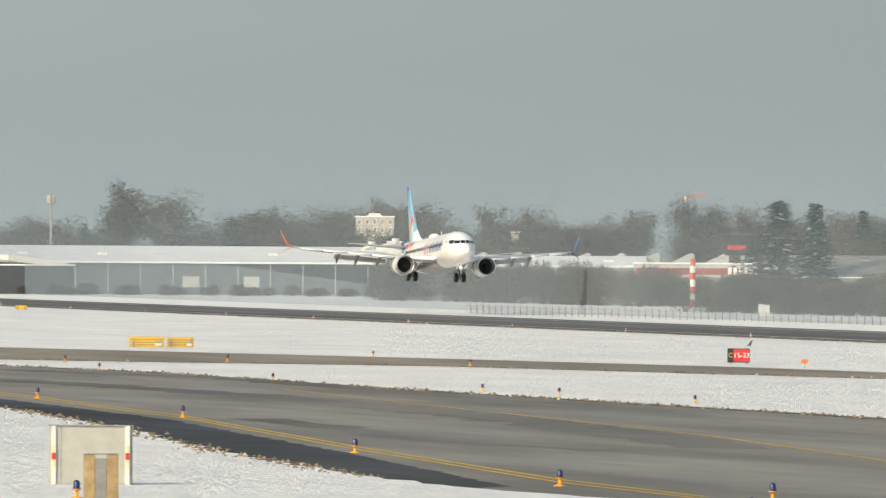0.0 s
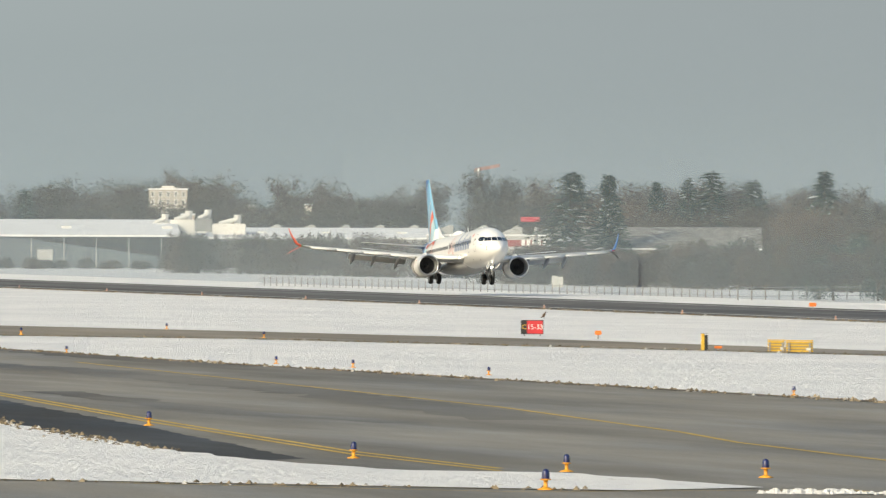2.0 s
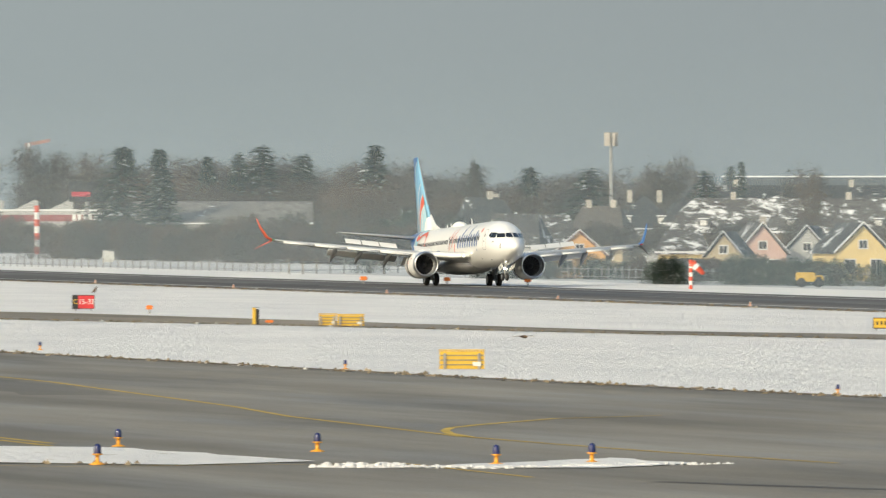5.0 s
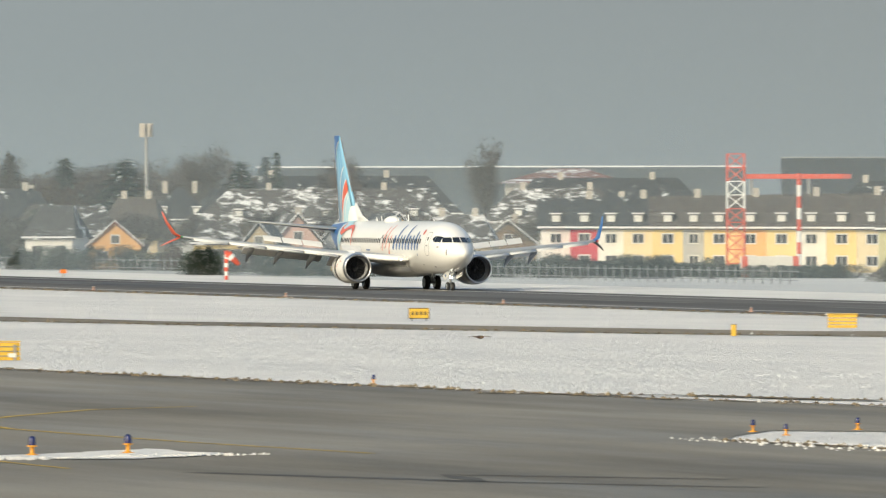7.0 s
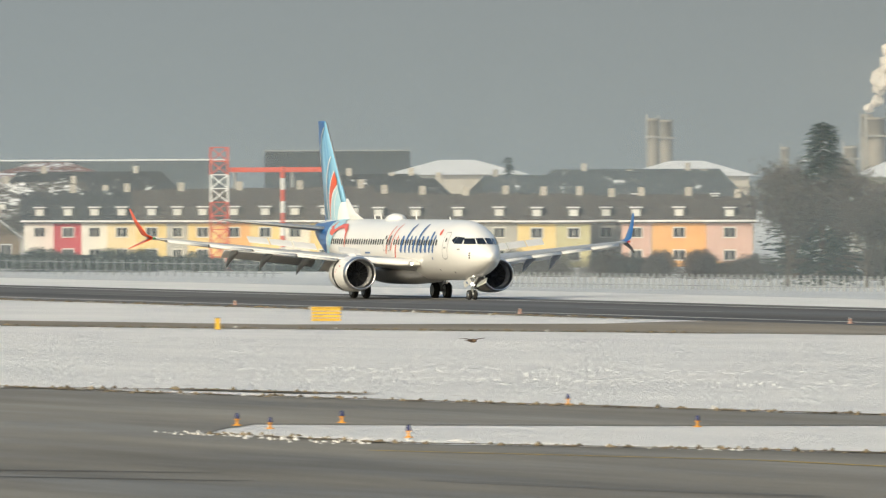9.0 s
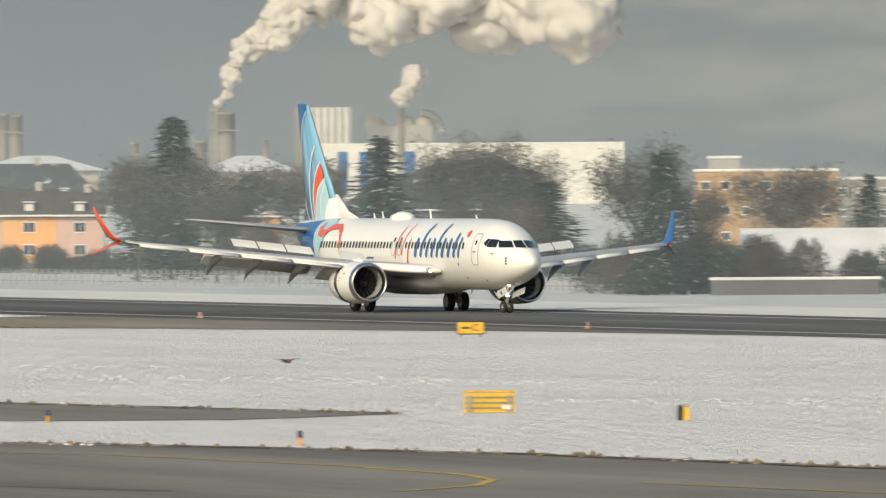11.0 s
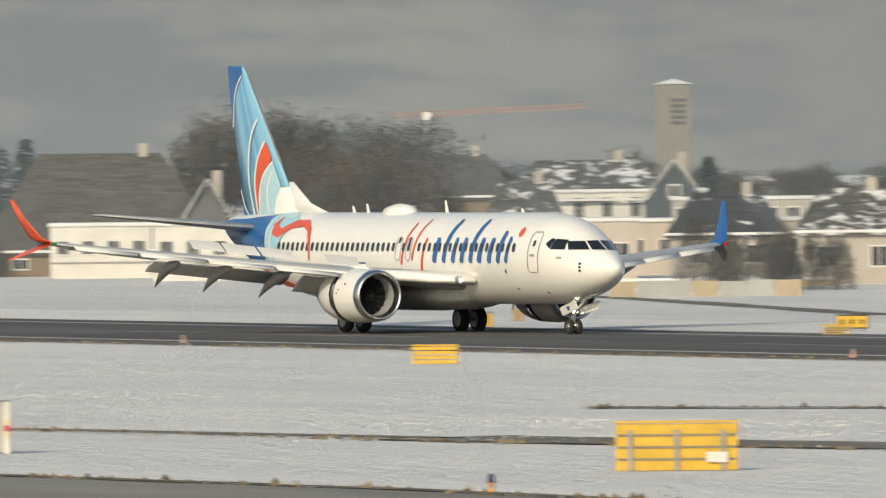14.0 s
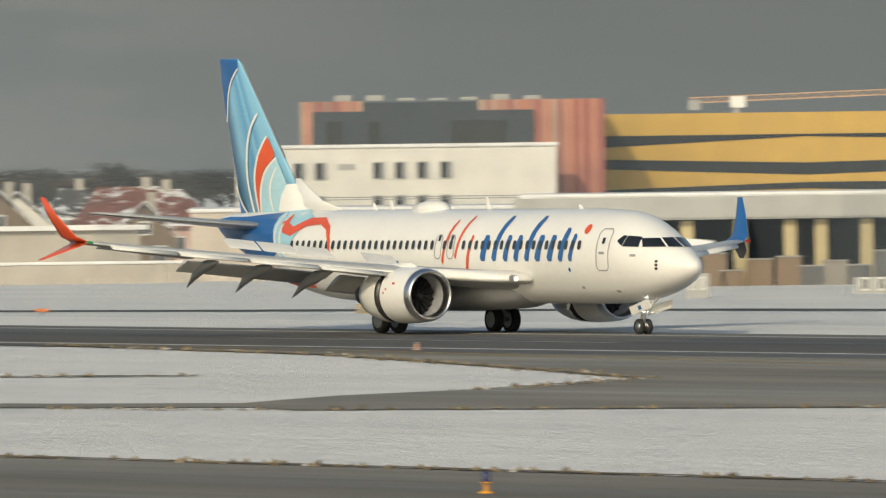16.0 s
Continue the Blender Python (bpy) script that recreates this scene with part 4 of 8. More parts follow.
def taxi_light(k):
    t = tagged(empty("taxiway_light"), "blue taxiway edge light on an amber base", "runway light", "taxiway edge lights")
    bm = bmesh.new()
    add_lathe(bm, [(0, 0.0), (0, 0.26), (0.03, 0.25), (0.07, 0.12), (0.10, 0.07), (0.22, 0.065), (0.30, 0.07), (0.31, 0.17), (0.35, 0.17), (0.36, 0.0)], "z", (0, 0, 0), 14)
    part("base", bm, AMBER, t, "amber frangible base", True)
    bm = bmesh.new()
    add_lathe(bm, [(0.35, 0.125), (0.48, 0.125), (0.58, 0.115), (0.645, 0.08), (0.67, 0.0)], "z", (0, 0, 0), 14)
    part("lens", bm, BLUE_LENS, t, "dark blue glass lens", True)
    t.scale = (k, k, k)
    return t


def put(thing, x, y, yaw=0.0, s=1.0, z=0.02):
    return copy_thing(thing, pose(x, y, z, 0, 0, yaw) @ Matrix.Scale(s / thing.scale[0], 4))


near_light = taxi_light(1.0)
near_light.matrix_basis = pose(-397.0, 79.1, 0.05) @ Matrix.Scale(0.97, 4)
for x, y, s in ((-695.0, 99.8, 0.9), (-622.0, 96.3, 0.9), (-519.6, 87.4, 0.9), (-450.1, 82.9, 0.9), (-416.9, 90.3, 0.95), (-396.0, 91.4, 0.95), (-398.0, 94.9, 0.95), (-426.6, 85.7, 0.9), (-426.2, 62.5, 0.95),
                (-789.3, 127.7, 0.7), (-734.4, 130.8, 0.7), (-717.0, 132.0, 0.7), (-684.0, 133.2, 0.7), (-850.0, 126.1, 0.7), (-899.8, 131.1, 0.8), (-909.2, 143.9, 0.8), (-954.2, 161.8, 0.7), (-888.0, 157.3, 0.7), (-608.3, 133.1, 0.68),
                (-529.1, 136.6, 0.65), (-424.9, 122.8, 0.65), (-418.9, 122.2, 0.6), (-427.4, 127.2, 0.65), (-457.1, 144.6, 0.6), (-414.5, 135.6, 0.6), (-402.5, 122.0, 0.65), (-375.2, 130.7, 0.68), (-334.5, 137.5, 0.66), (-281.4, 138.2, 0.72), (-203.3, 126.9, 0.8)):
    put(near_light, x, y, 0, s * 0.97)


def edge_light():
    t = tagged(empty("runway_edge_light"), "small reddish runway edge light in the snow", "runway light", "runway edge lights")
    bm = bmesh.new()
    add_lathe(bm, [(0, 0), (0, 0.3), (0.05, 0.28), (0.1, 0.12), (0.28, 0.1), (0.36, 0.13), (0.44, 0.08), (0.46, 0)], "z", (0, 0, 0), 10)
    part("body", bm, worn("faded_red_cap", (0.55, 0.33, 0.26), 0.6, 0.2, 4.0), t, "", True)
    bm = bmesh.new()
    add_lathe(bm, [(0.46, 0.07), (0.52, 0.06), (0.54, 0)], "z", (0, 0, 0), 10)
    part("lens", bm, OFFWHITE, t, "clear lens", True)
    return t


el = edge_light()
el.matrix_basis = pose(-567.4, 234.4, 0.03) @ Matrix.Scale(0.62, 4)
for i in range(-22, 6):
    if i:
        put(el, -567.4 + i * 61.0, 234.4, 0, 0.62)


def barrier(x, y, yaw, w, h, bays=2, back=True):
    """Yellow slatted marker board on posts, seen from its back."""
    t = tagged(empty("marker_board", pose(x, y, 0.0, 0, 0, yaw)), "yellow slatted airfield marker board standing in snow", "barrier", "yellow marker boards")
    n = 4
    for i in range(n):
        z0, z1 = h * i / n + 0.02, h * (i + 1) / n - 0.02
        part("board", box(-w / 2, -0.04, z0, w / 2, 0.04, z1, bevel=0.012), YELLOW, t)
    part("top_cap", box(-w / 2 - 0.03, -0.1, h, w / 2 + 0.03, 0.1, h + 0.06, bevel=0.015), YELLOW, t, "yellow top rail")
    if back:
        for i in range(bays):
            xx = -w / 2 + w * (0.12 + 0.76 * (i / max(1, bays - 1)))
            part("post", box(xx - 0.06, -0.12, 0, xx + 0.06, -0.04, h * 0.86, bevel=0.012), GREY, t, "grey steel post")
        # Rails over the joints carry the shadow between boards in their grey-brown colour.
        for i in range(1, n):
            part("rail", box(-w / 2 + 0.04, -0.07, h * i / n - 0.03, w / 2 - 0.04, -0.038, h * i / n + 0.03, bevel=0.008), worn("rail_shadow_grey", (0.25, 0.22, 0.15), 0.6) if "rail_shadow_grey" not in bpy.data.materials else bpy.data.materials["rail_shadow_grey"], t)
        part("plate", box(w * 0.24, -0.15, h * 0.18, w * 0.42, -0.11, h * 0.4, bevel=0.01), OFFWHITE, t, "white plate")
    return t


barrier(-1030.64, 156.65, 81.4, 2.81, 0.80)
barrier(-1032.14, 159.58, 81.2, 2.10, 0.76)
barrier(-805.97, 175.21, 77.7, 1.06, 0.70)
barrier(-802.68, 175.97, 77.6, 1.69, 0.70)
barrier(-608.19, 138.71, 77.2, 2.13, 0.88)
barrier(-297.05, 151.18, 62.9, 3.12, 1.23, 3)
barrier(-721.88, 213.94, 73.5, 1.67, 0.77, 2, False)
barrier(-448.42, 218.05, 64.0, 1.75, 0.70, 2, False)
barrier(-593.28, 255.23, 66.7, 1.13, 0.77)
barrier(-614.86, 264.32, 66.7, 1.20, 0.74)
barrier(-498.30, 261.50, 62.2, 1.26, 0.40)
barrier(-503.04, 268.66, 61.8, 1.27, 0.56)
barrier(-481.23, 290.47, 59.1, 1.61, 0.40)
barrier(-419.86, 153.04, 70.0, 1.76, 0.71)


def lettering(txt, size, mat, parent, x, z, y):
    cu = bpy.data.curves.new("text", "FONT")
    cu.body, cu.size, cu.align_x, cu.align_y, cu.extrude = txt, size, "CENTER", "CENTER", 0.004
    tmp = bpy.data.objects.new("text", cu)
    me = bpy.data.meshes.new_from_object(tmp)
    bpy.data.objects.remove(tmp)
    me.transform(Matrix.Translation((x, y, z)) @ Matrix.Rotation(radians(90), 4, "X"))
    me.materials.append(mat)
    ob = new("lettering", me)
    ob.parent = parent
    return ob


def guidance_sign(x, y, yaw, w, h, mat, label, word="", bars=0, arrow=0):
    t = tagged(empty("guidance_sign", pose(x, y, 0.0, 0, 0, yaw)), label, "sign", "runway guidance signs")
    part("housing", box(-w / 2, -0.14, 0.12, w / 2, 0.14, h, bevel=0.03), BLACK, t, "dark housing")
    face = part("face", box(-w / 2 + 0.05, -0.16, 0.17, w / 2 - 0.05, -0.13, h - 0.05, bevel=0.01), mat, t, "coloured face")
    for xx in (-w * 0.35, w * 0.35):
        part("leg", rod((xx, 0, 0), (xx, 0, 0.14), 0.05), GREY, t)
    zc = h / 2 + 0.06
    if word:
        lettering(word, h * 0.62, BLACK, t, w * 0.18, zc, -0.168)
    if arrow:
        k = h * 0.5
        part("arrow", box(-w * 0.32, -0.172, zc - 0.04, -w * 0.02, -0.162, zc + 0.04), BLACK, t)
        bm = bmesh.new()
        vs = [bm.verts.new((-w * 0.17 + arrow * a * k * 0.5 - arrow * w * -0.0, -0.17, zc + b * k * 0.35)) for a, b in ((0.7, 0), (0.2, 0.6), (0.2, -0.6))]
        bm.faces.new(vs)
        part("arrow_head", bm, BLACK, t)
    for i in range(bars):
        xx = -w * 0.3 + w * 0.6 * i / max(1, bars - 1)
        part("bar", box(xx - w * 0.05, -0.172, zc - h * 0.14, xx + w * 0.05, -0.162, zc + h * 0.14), BLACK, t)
    return t


guidance_sign(-770.92, 201.87, 75.3, 1.26, 0.78, YELLOW, "yellow exit sign with dark marks on snow", "", 4)
guidance_sign(-604.46, 219.39, 70.1, 1.37, 0.77, YELLOW, "yellow taxiway direction sign with a dark arrow", "C", 0, -1)
guidance_sign(-507.08, 266.83, 62.2, 1.42, 0.72, YELLOW, "yellow taxiway sign with dark marks beyond runway", "", 3)
guidance_sign(-308.53, 170.01, 61.2, 1.07, 0.66, YELLOW, "yellow exit sign with blurred dark marks", "", 4)
guidance_sign(-519.89, 278.12, 61.7, 1.23, 0.53, YELLOW, "low yellow sign beyond the runway", "", 3)
guidance_sign(-1565.25, 222.72, 81.9, 1.42, 0.61, YELLOW, "small yellow sign beside the runway", "", 2)
red_sign = guidance_sign(-909.10, 180.13, 78.8, 1.58, 1.11, RED, "red and black runway holding sign with white numbers")
rx_, ry_, ryaw, rw, rh = -909.10, 180.13, 78.8, 1.58, 1.11
part("location_panel", box(-rw / 2 + 0.05, -0.175, 0.17, -rw / 2 + rw * 0.27, -0.155, rh - 0.05, bevel=0.01), BLACK, red_sign, "black location panel")
lettering("C", rh * 0.42, YELLOW, red_sign, -rw * 0.35, rh / 2 + 0.06, -0.185)
lettering("15-33", rh * 0.44, WHITE, red_sign, rw * 0.13, rh / 2 + 0.06, -0.175)


CABINET = worn("grey_cabinet_paint", (0.40, 0.40, 0.37), 0.55, 0.12, 2.0)


def equipment_board(x, y, yaw, w, h):
    t = tagged(empty("equipment_cabinet", pose(x, y, 0, 0, 0, yaw)), "off-white equipment cabinet with red reflector strips", "cabinet")
    part("body", box(-w / 2, -0.4, 0.05, w / 2, 0.4, h, bevel=0.03), CABINET, t)
    for s in (-1, 1):
        part("edge_post", box(s * w * 0.44 - 0.09, -0.48, 0, s * w * 0.44 + 0.09, -0.4, h + 0.02, bevel=0.02), OFFWHITE, t)
        for k, m in ((0.5, RED), (0.62, worn("cream_reflector", (0.75, 0.62, 0.4), 0.5) if "cream_reflector" not in bpy.data.materials else bpy.data.materials["cream_reflector"]), (0.38, bpy.data.materials.get("cream_reflector") or WHITE)):
            part("reflector", box(s * w * 0.44 - 0.07, -0.5, h * k - h * 0.055, s * w * 0.44 + 0.07, -0.475, h * k + h * 0.055), m, t)
    part("seam", box(-w * 0.36, -0.41, 0.06, -w * 0.34, -0.395, h - 0.02), GREY, t)
    part("lid", box(-w / 2 - 0.03, -0.43, h, w / 2 + 0.03, 0.43, h + 0.05, bevel=0.015), GREY, t)
    return t


equipment_board(-329.14, 146.06, 66.1, 1.66, 1.42)
equipment_board(-449.80, 66.44, 81.6, 2.88, 2.04)


def post_box(x, y, yaw, w, h, mats, label):
    t = tagged(empty("marker_post", pose(x, y, 0, 0, 0, yaw)), label, "post")
    n = len(mats)
    for i, m in enumerate(mats):
        part("panel", box(-w / 2 + w * i / n, -0.1, 0, -w / 2 + w * (i + 1) / n, 0.1, h * (1 - 0.07 * (i % 2)), bevel=0.015), m, t)
    part("cap", box(-w / 2 - 0.02, -0.12, h, w / 2 + 0.02, 0.12, h + 0.04, bevel=0.01), GREY, t)
    return t


post_box(-412.01, 61.19, 81.6, 1.10, 1.69, (PLY, GREY, PLY), "weathered plywood box with yellow post")
post_box(-812.54, 172.03, 78.0, 0.43, 1.06, (YELLOW, BLACK), "yellow and black marker post in snow")
post_box(-386.52, 158.22, 67.7, 0.46, 1.14, (GREY, OFFWHITE, PLY), "striped grey and white marker post")
post_box(-403.98, 154.01, 69.1, 0.41, 0.48, (BLACK, YELLOW), "short black and yellow post")
post_box(-687.94, 197.75, 74.0, 0.28, 0.61, (YELLOW,), "thin yellow post in snow")
post_box(-552.92, 273.27, 63.7, 0.50, 0.58, (PLY, PLY), "short brown box beyond runway")
post_box(-537.80, 264.20, 63.7, 0.56, 0.64, (PLY, YELLOW), "short tan box beyond runway")
post_box(-1524.24, 305.02, 78.7, 1.33, 1.33, (OFFWHITE, OFFWHITE), "pale grey cabinet beside the far fence")


def low_lamp(x, y, yaw, w, h, mat, label):
    t = tagged(empty("approach_light", pose(x, y, 0, 0, 0, yaw)), label, "runway light", "orange lamps")
    part("head", box(-w / 2, -0.12, h * 0.5, w / 2, 0.12, h, bevel=0.05), mat, t)
    part("stem", rod((0, 0, 0), (0, 0, h * 0.55), 0.06), GREY, t)


for a in ((-886.32, 180.22, 78.5, 0.46, 0.58), (-809.19, 172.20, 78.0, 0.53, 0.32), (-1158.67, 255.22, 77.6, 0.66, 0.71), (-1152.83, 261.56, 77.2, 0.61, 0.66), (-1133.53, 264.47, 76.9, 0.60, 0.70), (-384.12, 158.31, 67.6, 0.46, 0.21), (-497.57, 281.43, 60.5, 0.66, 0.32)):
    low_lamp(*a, ORANGE, "orange lamp on a short stem in snow")


# ---- birds ----
def perched_bird(x, y, z, s, mat, label):
    t = tagged(empty("bird", pose(x, y, z, 0, 0, 60) @ Matrix.Scale(s, 4)), label, "bird")
    bm = bmesh.new()
    add_tube(bm, [((-0.28 + k * 0.1, 0, zz), a, b, (0, 1, 0), (-0.6, 0, 0.8)) for k, zz, a, b in ((0, 0.05, 0.02, 0.02), (1.2, 0.1, 0.06, 0.05), (2.4, 0.2, 0.1, 0.11), (3.2, 0.32, 0.1, 0.1), (3.7, 0.42, 0.06, 0.06))], 10)
    part("body", bm, mat, t, "", True)
    bm = bmesh.new()
    bmesh.ops.create_uvsphere(bm, u_segments=10, v_segments=8, radius=0.065, matrix=Matrix.Translation((0.12, 0, 0.47)))
    part("head", bm, mat, t, "", True)
    part("beak", rod((0.17, 0, 0.465), (0.25, 0, 0.44), 0.02, 0.004, 6), BLACK, t)
    for sgn in (-1, 1):
        part("leg", rod((0, sgn * 0.04, 0.0), (0, sgn * 0.04, 0.16), 0.012, None, 6), BLACK, t)
    return t


perched_bird(-913.8, 181.9, 1.45 * rh / 1.35, 0.9, BROWNPLUM, "brown hawk perched on the red sign")
perched_bird(-282.1, 152.3, 0.02, 1.05, PLUM, "black crow standing in the snow")

hawk = tagged(empty("hawk"), "brown hawk gliding low over the snow", "bird")
bm = bmesh.new()
add_tube(bm, [((x, 0, 0), a, b, (0, 1, 0), (0, 0, 1)) for x, a, b in ((-0.34, 0.09, 0.01), (-0.2, 0.06, 0.03), (-0.05, 0.08, 0.07), (0.1, 0.09, 0.08), (0.2, 0.06, 0.06), (0.27, 0.04, 0.04), (0.31, 0.01, 0.01))], 10)
part("body", bm, BROWNPLUM, hawk, "", True)
HAWK_WINGS = []
for sgn in (-1, 1):
    w = part("wing", panel([((0.14, 0, 0), (-0.26, 0, 0), (0, 0, 0.02)), ((0.18, sgn * 0.3, 0.02), (-0.24, 0, 0), (0, 0, 0.015)), ((0.05, sgn * 0.58, 0.0), (-0.13, 0, 0), (0, 0, 0.01))]), BROWNPLUM, hawk, "", True)
    w.matrix_basis = pose(0, sgn * 0.05, 0.03)
    HAWK_WINGS.append((w, sgn))
part("tail", panel([((-0.28, -0.05, 0), (-0.2, 0, 0), (0, 0, 0.01)), ((-0.28, 0.05, 0), (-0.2, 0, 0), (0, 0, 0.01))]), BROWNPLUM, hawk)
# seconds, x, y, facing, (unused), height
HAWK_WAY = ((0, -599.4, 137.7, 77.1, 0.0, 1.1), (4.2, -599.4, 137.7, 77.1, 0.0, 1.1), (5.3, -584.1, 137.1, 76.8, 0.0, 1.9), (5.5, -581.8, 138.3, 76.6, 0.0, 1.5), (6, -572.9, 141.0, 76.2, 0.0, 1.2), (6.5, -561.9, 143.9, 75.6, 0.0, 1.3),
            (7, -550.7, 146.9, 75.1, 0.0, 1.7), (7.5, -539.7, 149.4, 74.5, 0.0, 1.9), (8, -528.7, 151.6, 74.0, 0.0, 1.9), (8.5, -517.6, 154.0, 73.4, 0.0, 1.6), (9, -506.5, 156.2, 72.9, 0.0, 1.7), (9.5, -495.3, 158.2, 72.3, 0.0, 1.7), (10, -484.4, 159.6, 71.8, 0.0, 1.6),
            (12.3, -440.2, 164.6, 69.5, 0.0, 0.8), (12.5, -437.6, 165.8, 69.2, 0.0, 0.8), (13.2, -425.6, 161.0, 69.3, 0.0, 0.9), (16, -421.1, 127.5, 73.2, 0.0, 1.9))

# ---- beyond the runway: materials ----
def backdrop_material():
    """Glowing paint: hazy sky that pales to the north, with faint snowy mountainsides to the south-east."""
    t = Tree("painted_haze_distance", 1.0, spec=0.0)
    s = t.n.new("ShaderNodeSeparateXYZ")
    t.l.new(t.co, s.inputs[0])
    ang = t.math("DIVIDE", t.math("ARCTAN2", s.outputs[1], t.math("MULTIPLY", s.outputs[0], -1.0)), 0.70)
    up = t.math("DIVIDE", s.outputs[2], 64.0)
    top = t.ramp(ang, (0.20, (0.350, 0.388, 0.418)), (0.36, (0.300, 0.330, 0.362)), (0.55, (0.262, 0.275, 0.290)), (0.80, (0.210, 0.218, 0.222)))
    low = t.ramp(ang, (0.20, (0.300, 0.344, 0.376)), (0.36, (0.262, 0.297, 0.330)), (0.55, (0.275, 0.288, 0.300)), (0.80, (0.215, 0.225, 0.235)))
    sky_c = t.mix(t.ramp(up, (0.0, (0,) * 3), (0.9, (1,) * 3)), low, top)
    # mountainsides: drifting pale fields between dim woods, haze mixed into both colours
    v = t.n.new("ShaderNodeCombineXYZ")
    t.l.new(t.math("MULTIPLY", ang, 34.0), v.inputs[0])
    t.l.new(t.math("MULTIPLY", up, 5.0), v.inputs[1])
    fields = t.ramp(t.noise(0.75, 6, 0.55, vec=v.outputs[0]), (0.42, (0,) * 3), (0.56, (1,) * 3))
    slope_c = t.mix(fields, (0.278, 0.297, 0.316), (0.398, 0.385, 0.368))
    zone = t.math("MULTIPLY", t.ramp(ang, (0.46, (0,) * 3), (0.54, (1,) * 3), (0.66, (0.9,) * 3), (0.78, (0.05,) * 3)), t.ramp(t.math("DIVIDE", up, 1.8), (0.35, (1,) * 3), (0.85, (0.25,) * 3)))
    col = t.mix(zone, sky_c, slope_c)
    # The surface glows by itself; sky light and haze are in its colours.
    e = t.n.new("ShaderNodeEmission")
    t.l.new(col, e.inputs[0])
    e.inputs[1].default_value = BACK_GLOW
    t.l.new(e.outputs[0], t.n["Material Output"].inputs[0])
    return t.mat


BACK_GLOW = 0.88
bm = bmesh.new()
prev = None
for i in range(81):
    a = radians(-12 + 72 * i / 80)
    cur = [bm.verts.new((-2950 * math.cos(a), 2950 * math.sin(a), z)) for z in (-30, 470)]
    if prev:
        bm.faces.new((prev[0], cur[0], cur[1], prev[1]))
    prev = cur
tagged(part("backdrop", bm, backdrop_material()), "glowing backdrop painted as hazy winter sky and snowy slopes", "sky", kind="structure")


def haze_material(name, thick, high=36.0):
    """Haze stand-in for upright sheets: mostly clear, with some pale blue-grey scatter."""
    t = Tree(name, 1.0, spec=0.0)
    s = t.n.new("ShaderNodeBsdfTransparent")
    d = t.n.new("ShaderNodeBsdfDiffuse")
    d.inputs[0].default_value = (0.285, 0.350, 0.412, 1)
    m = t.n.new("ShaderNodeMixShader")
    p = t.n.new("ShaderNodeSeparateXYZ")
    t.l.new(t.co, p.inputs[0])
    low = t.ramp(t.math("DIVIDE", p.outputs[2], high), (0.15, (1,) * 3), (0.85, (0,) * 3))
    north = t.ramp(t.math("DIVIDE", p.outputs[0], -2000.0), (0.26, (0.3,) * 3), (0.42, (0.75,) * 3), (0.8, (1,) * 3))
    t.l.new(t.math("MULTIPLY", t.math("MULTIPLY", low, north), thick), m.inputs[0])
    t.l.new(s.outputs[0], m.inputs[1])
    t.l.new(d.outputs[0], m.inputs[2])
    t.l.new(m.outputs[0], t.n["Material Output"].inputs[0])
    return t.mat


# Two added upright sheets veil everything behind them; no haze fills the air.
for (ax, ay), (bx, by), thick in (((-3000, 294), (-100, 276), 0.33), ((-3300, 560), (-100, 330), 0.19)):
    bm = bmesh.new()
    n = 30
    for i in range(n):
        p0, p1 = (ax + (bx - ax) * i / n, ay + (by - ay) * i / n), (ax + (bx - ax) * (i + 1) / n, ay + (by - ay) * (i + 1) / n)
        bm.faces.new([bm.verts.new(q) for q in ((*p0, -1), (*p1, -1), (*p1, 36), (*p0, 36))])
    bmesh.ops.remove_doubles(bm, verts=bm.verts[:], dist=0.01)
    tagged(part("haze_bank", bm, haze_material("winter_haze", thick)), "upright see-through sheets standing in for haze", "haze", kind="structure")

BARK = worn("grey_brown_bark", (0.10, 0.085, 0.07), 0.9, 0.3, 1.5)
TWIGS = islands("bare_twigs", [(0, (0.045, 0.042, 0.039)), (0.6, (0.088, 0.078, 0.070)), (0.95, (0.12, 0.106, 0.095)), (1, (0.36, 0.36, 0.37))])
BROWN_TWIGS = islands("russet_twigs", [(0, (0.066, 0.052, 0.044)), (0.8, (0.125, 0.096, 0.078)), (1, (0.18, 0.14, 0.11))])
NEEDLES = islands("frosted_needles", [(0, (0.022, 0.038, 0.03)), (0.85, (0.045, 0.065, 0.05)), (0.94, (0.07, 0.09, 0.075)), (0.965, (0.45, 0.47, 0.49)), (1, (0.65, 0.66, 0.68))])
ROOFSNOW = worn("roof_snow", (0.80, 0.80, 0.81), 0.8, 0.12, 0.4, bump=0.05)


def tile_roof(name, dark, snow):
    """Roof tiles with thawing snow patches of their own shape."""
    t = Tree(name, 0.8, spec=0.3)
    rows_ = t.noise(1.0, 3, 0.5, stretch=(0.8, 0.8, 6.0))
    base = t.ramp(rows_, (0.35, tuple(v * 0.7 for v in dark)), (0.65, tuple(v * 1.3 for v in dark)))
    flecks = t.math("ADD", t.math("MULTIPLY", t.noise(0.28, 4, 0.6), 0.55), t.math("MULTIPLY", t.noise(1.15, 3, 0.6, stretch=(1.0, 1.0, 1.9)), 0.45))
    patch = t.ramp(flecks, (1 - snow - 0.04, (0,) * 3), (1 - snow + 0.04, (1,) * 3))
    t.color(t.mix(patch, base, (0.78, 0.78, 0.79)))
    t.bump(rows_, 0.05)
    return t.mat


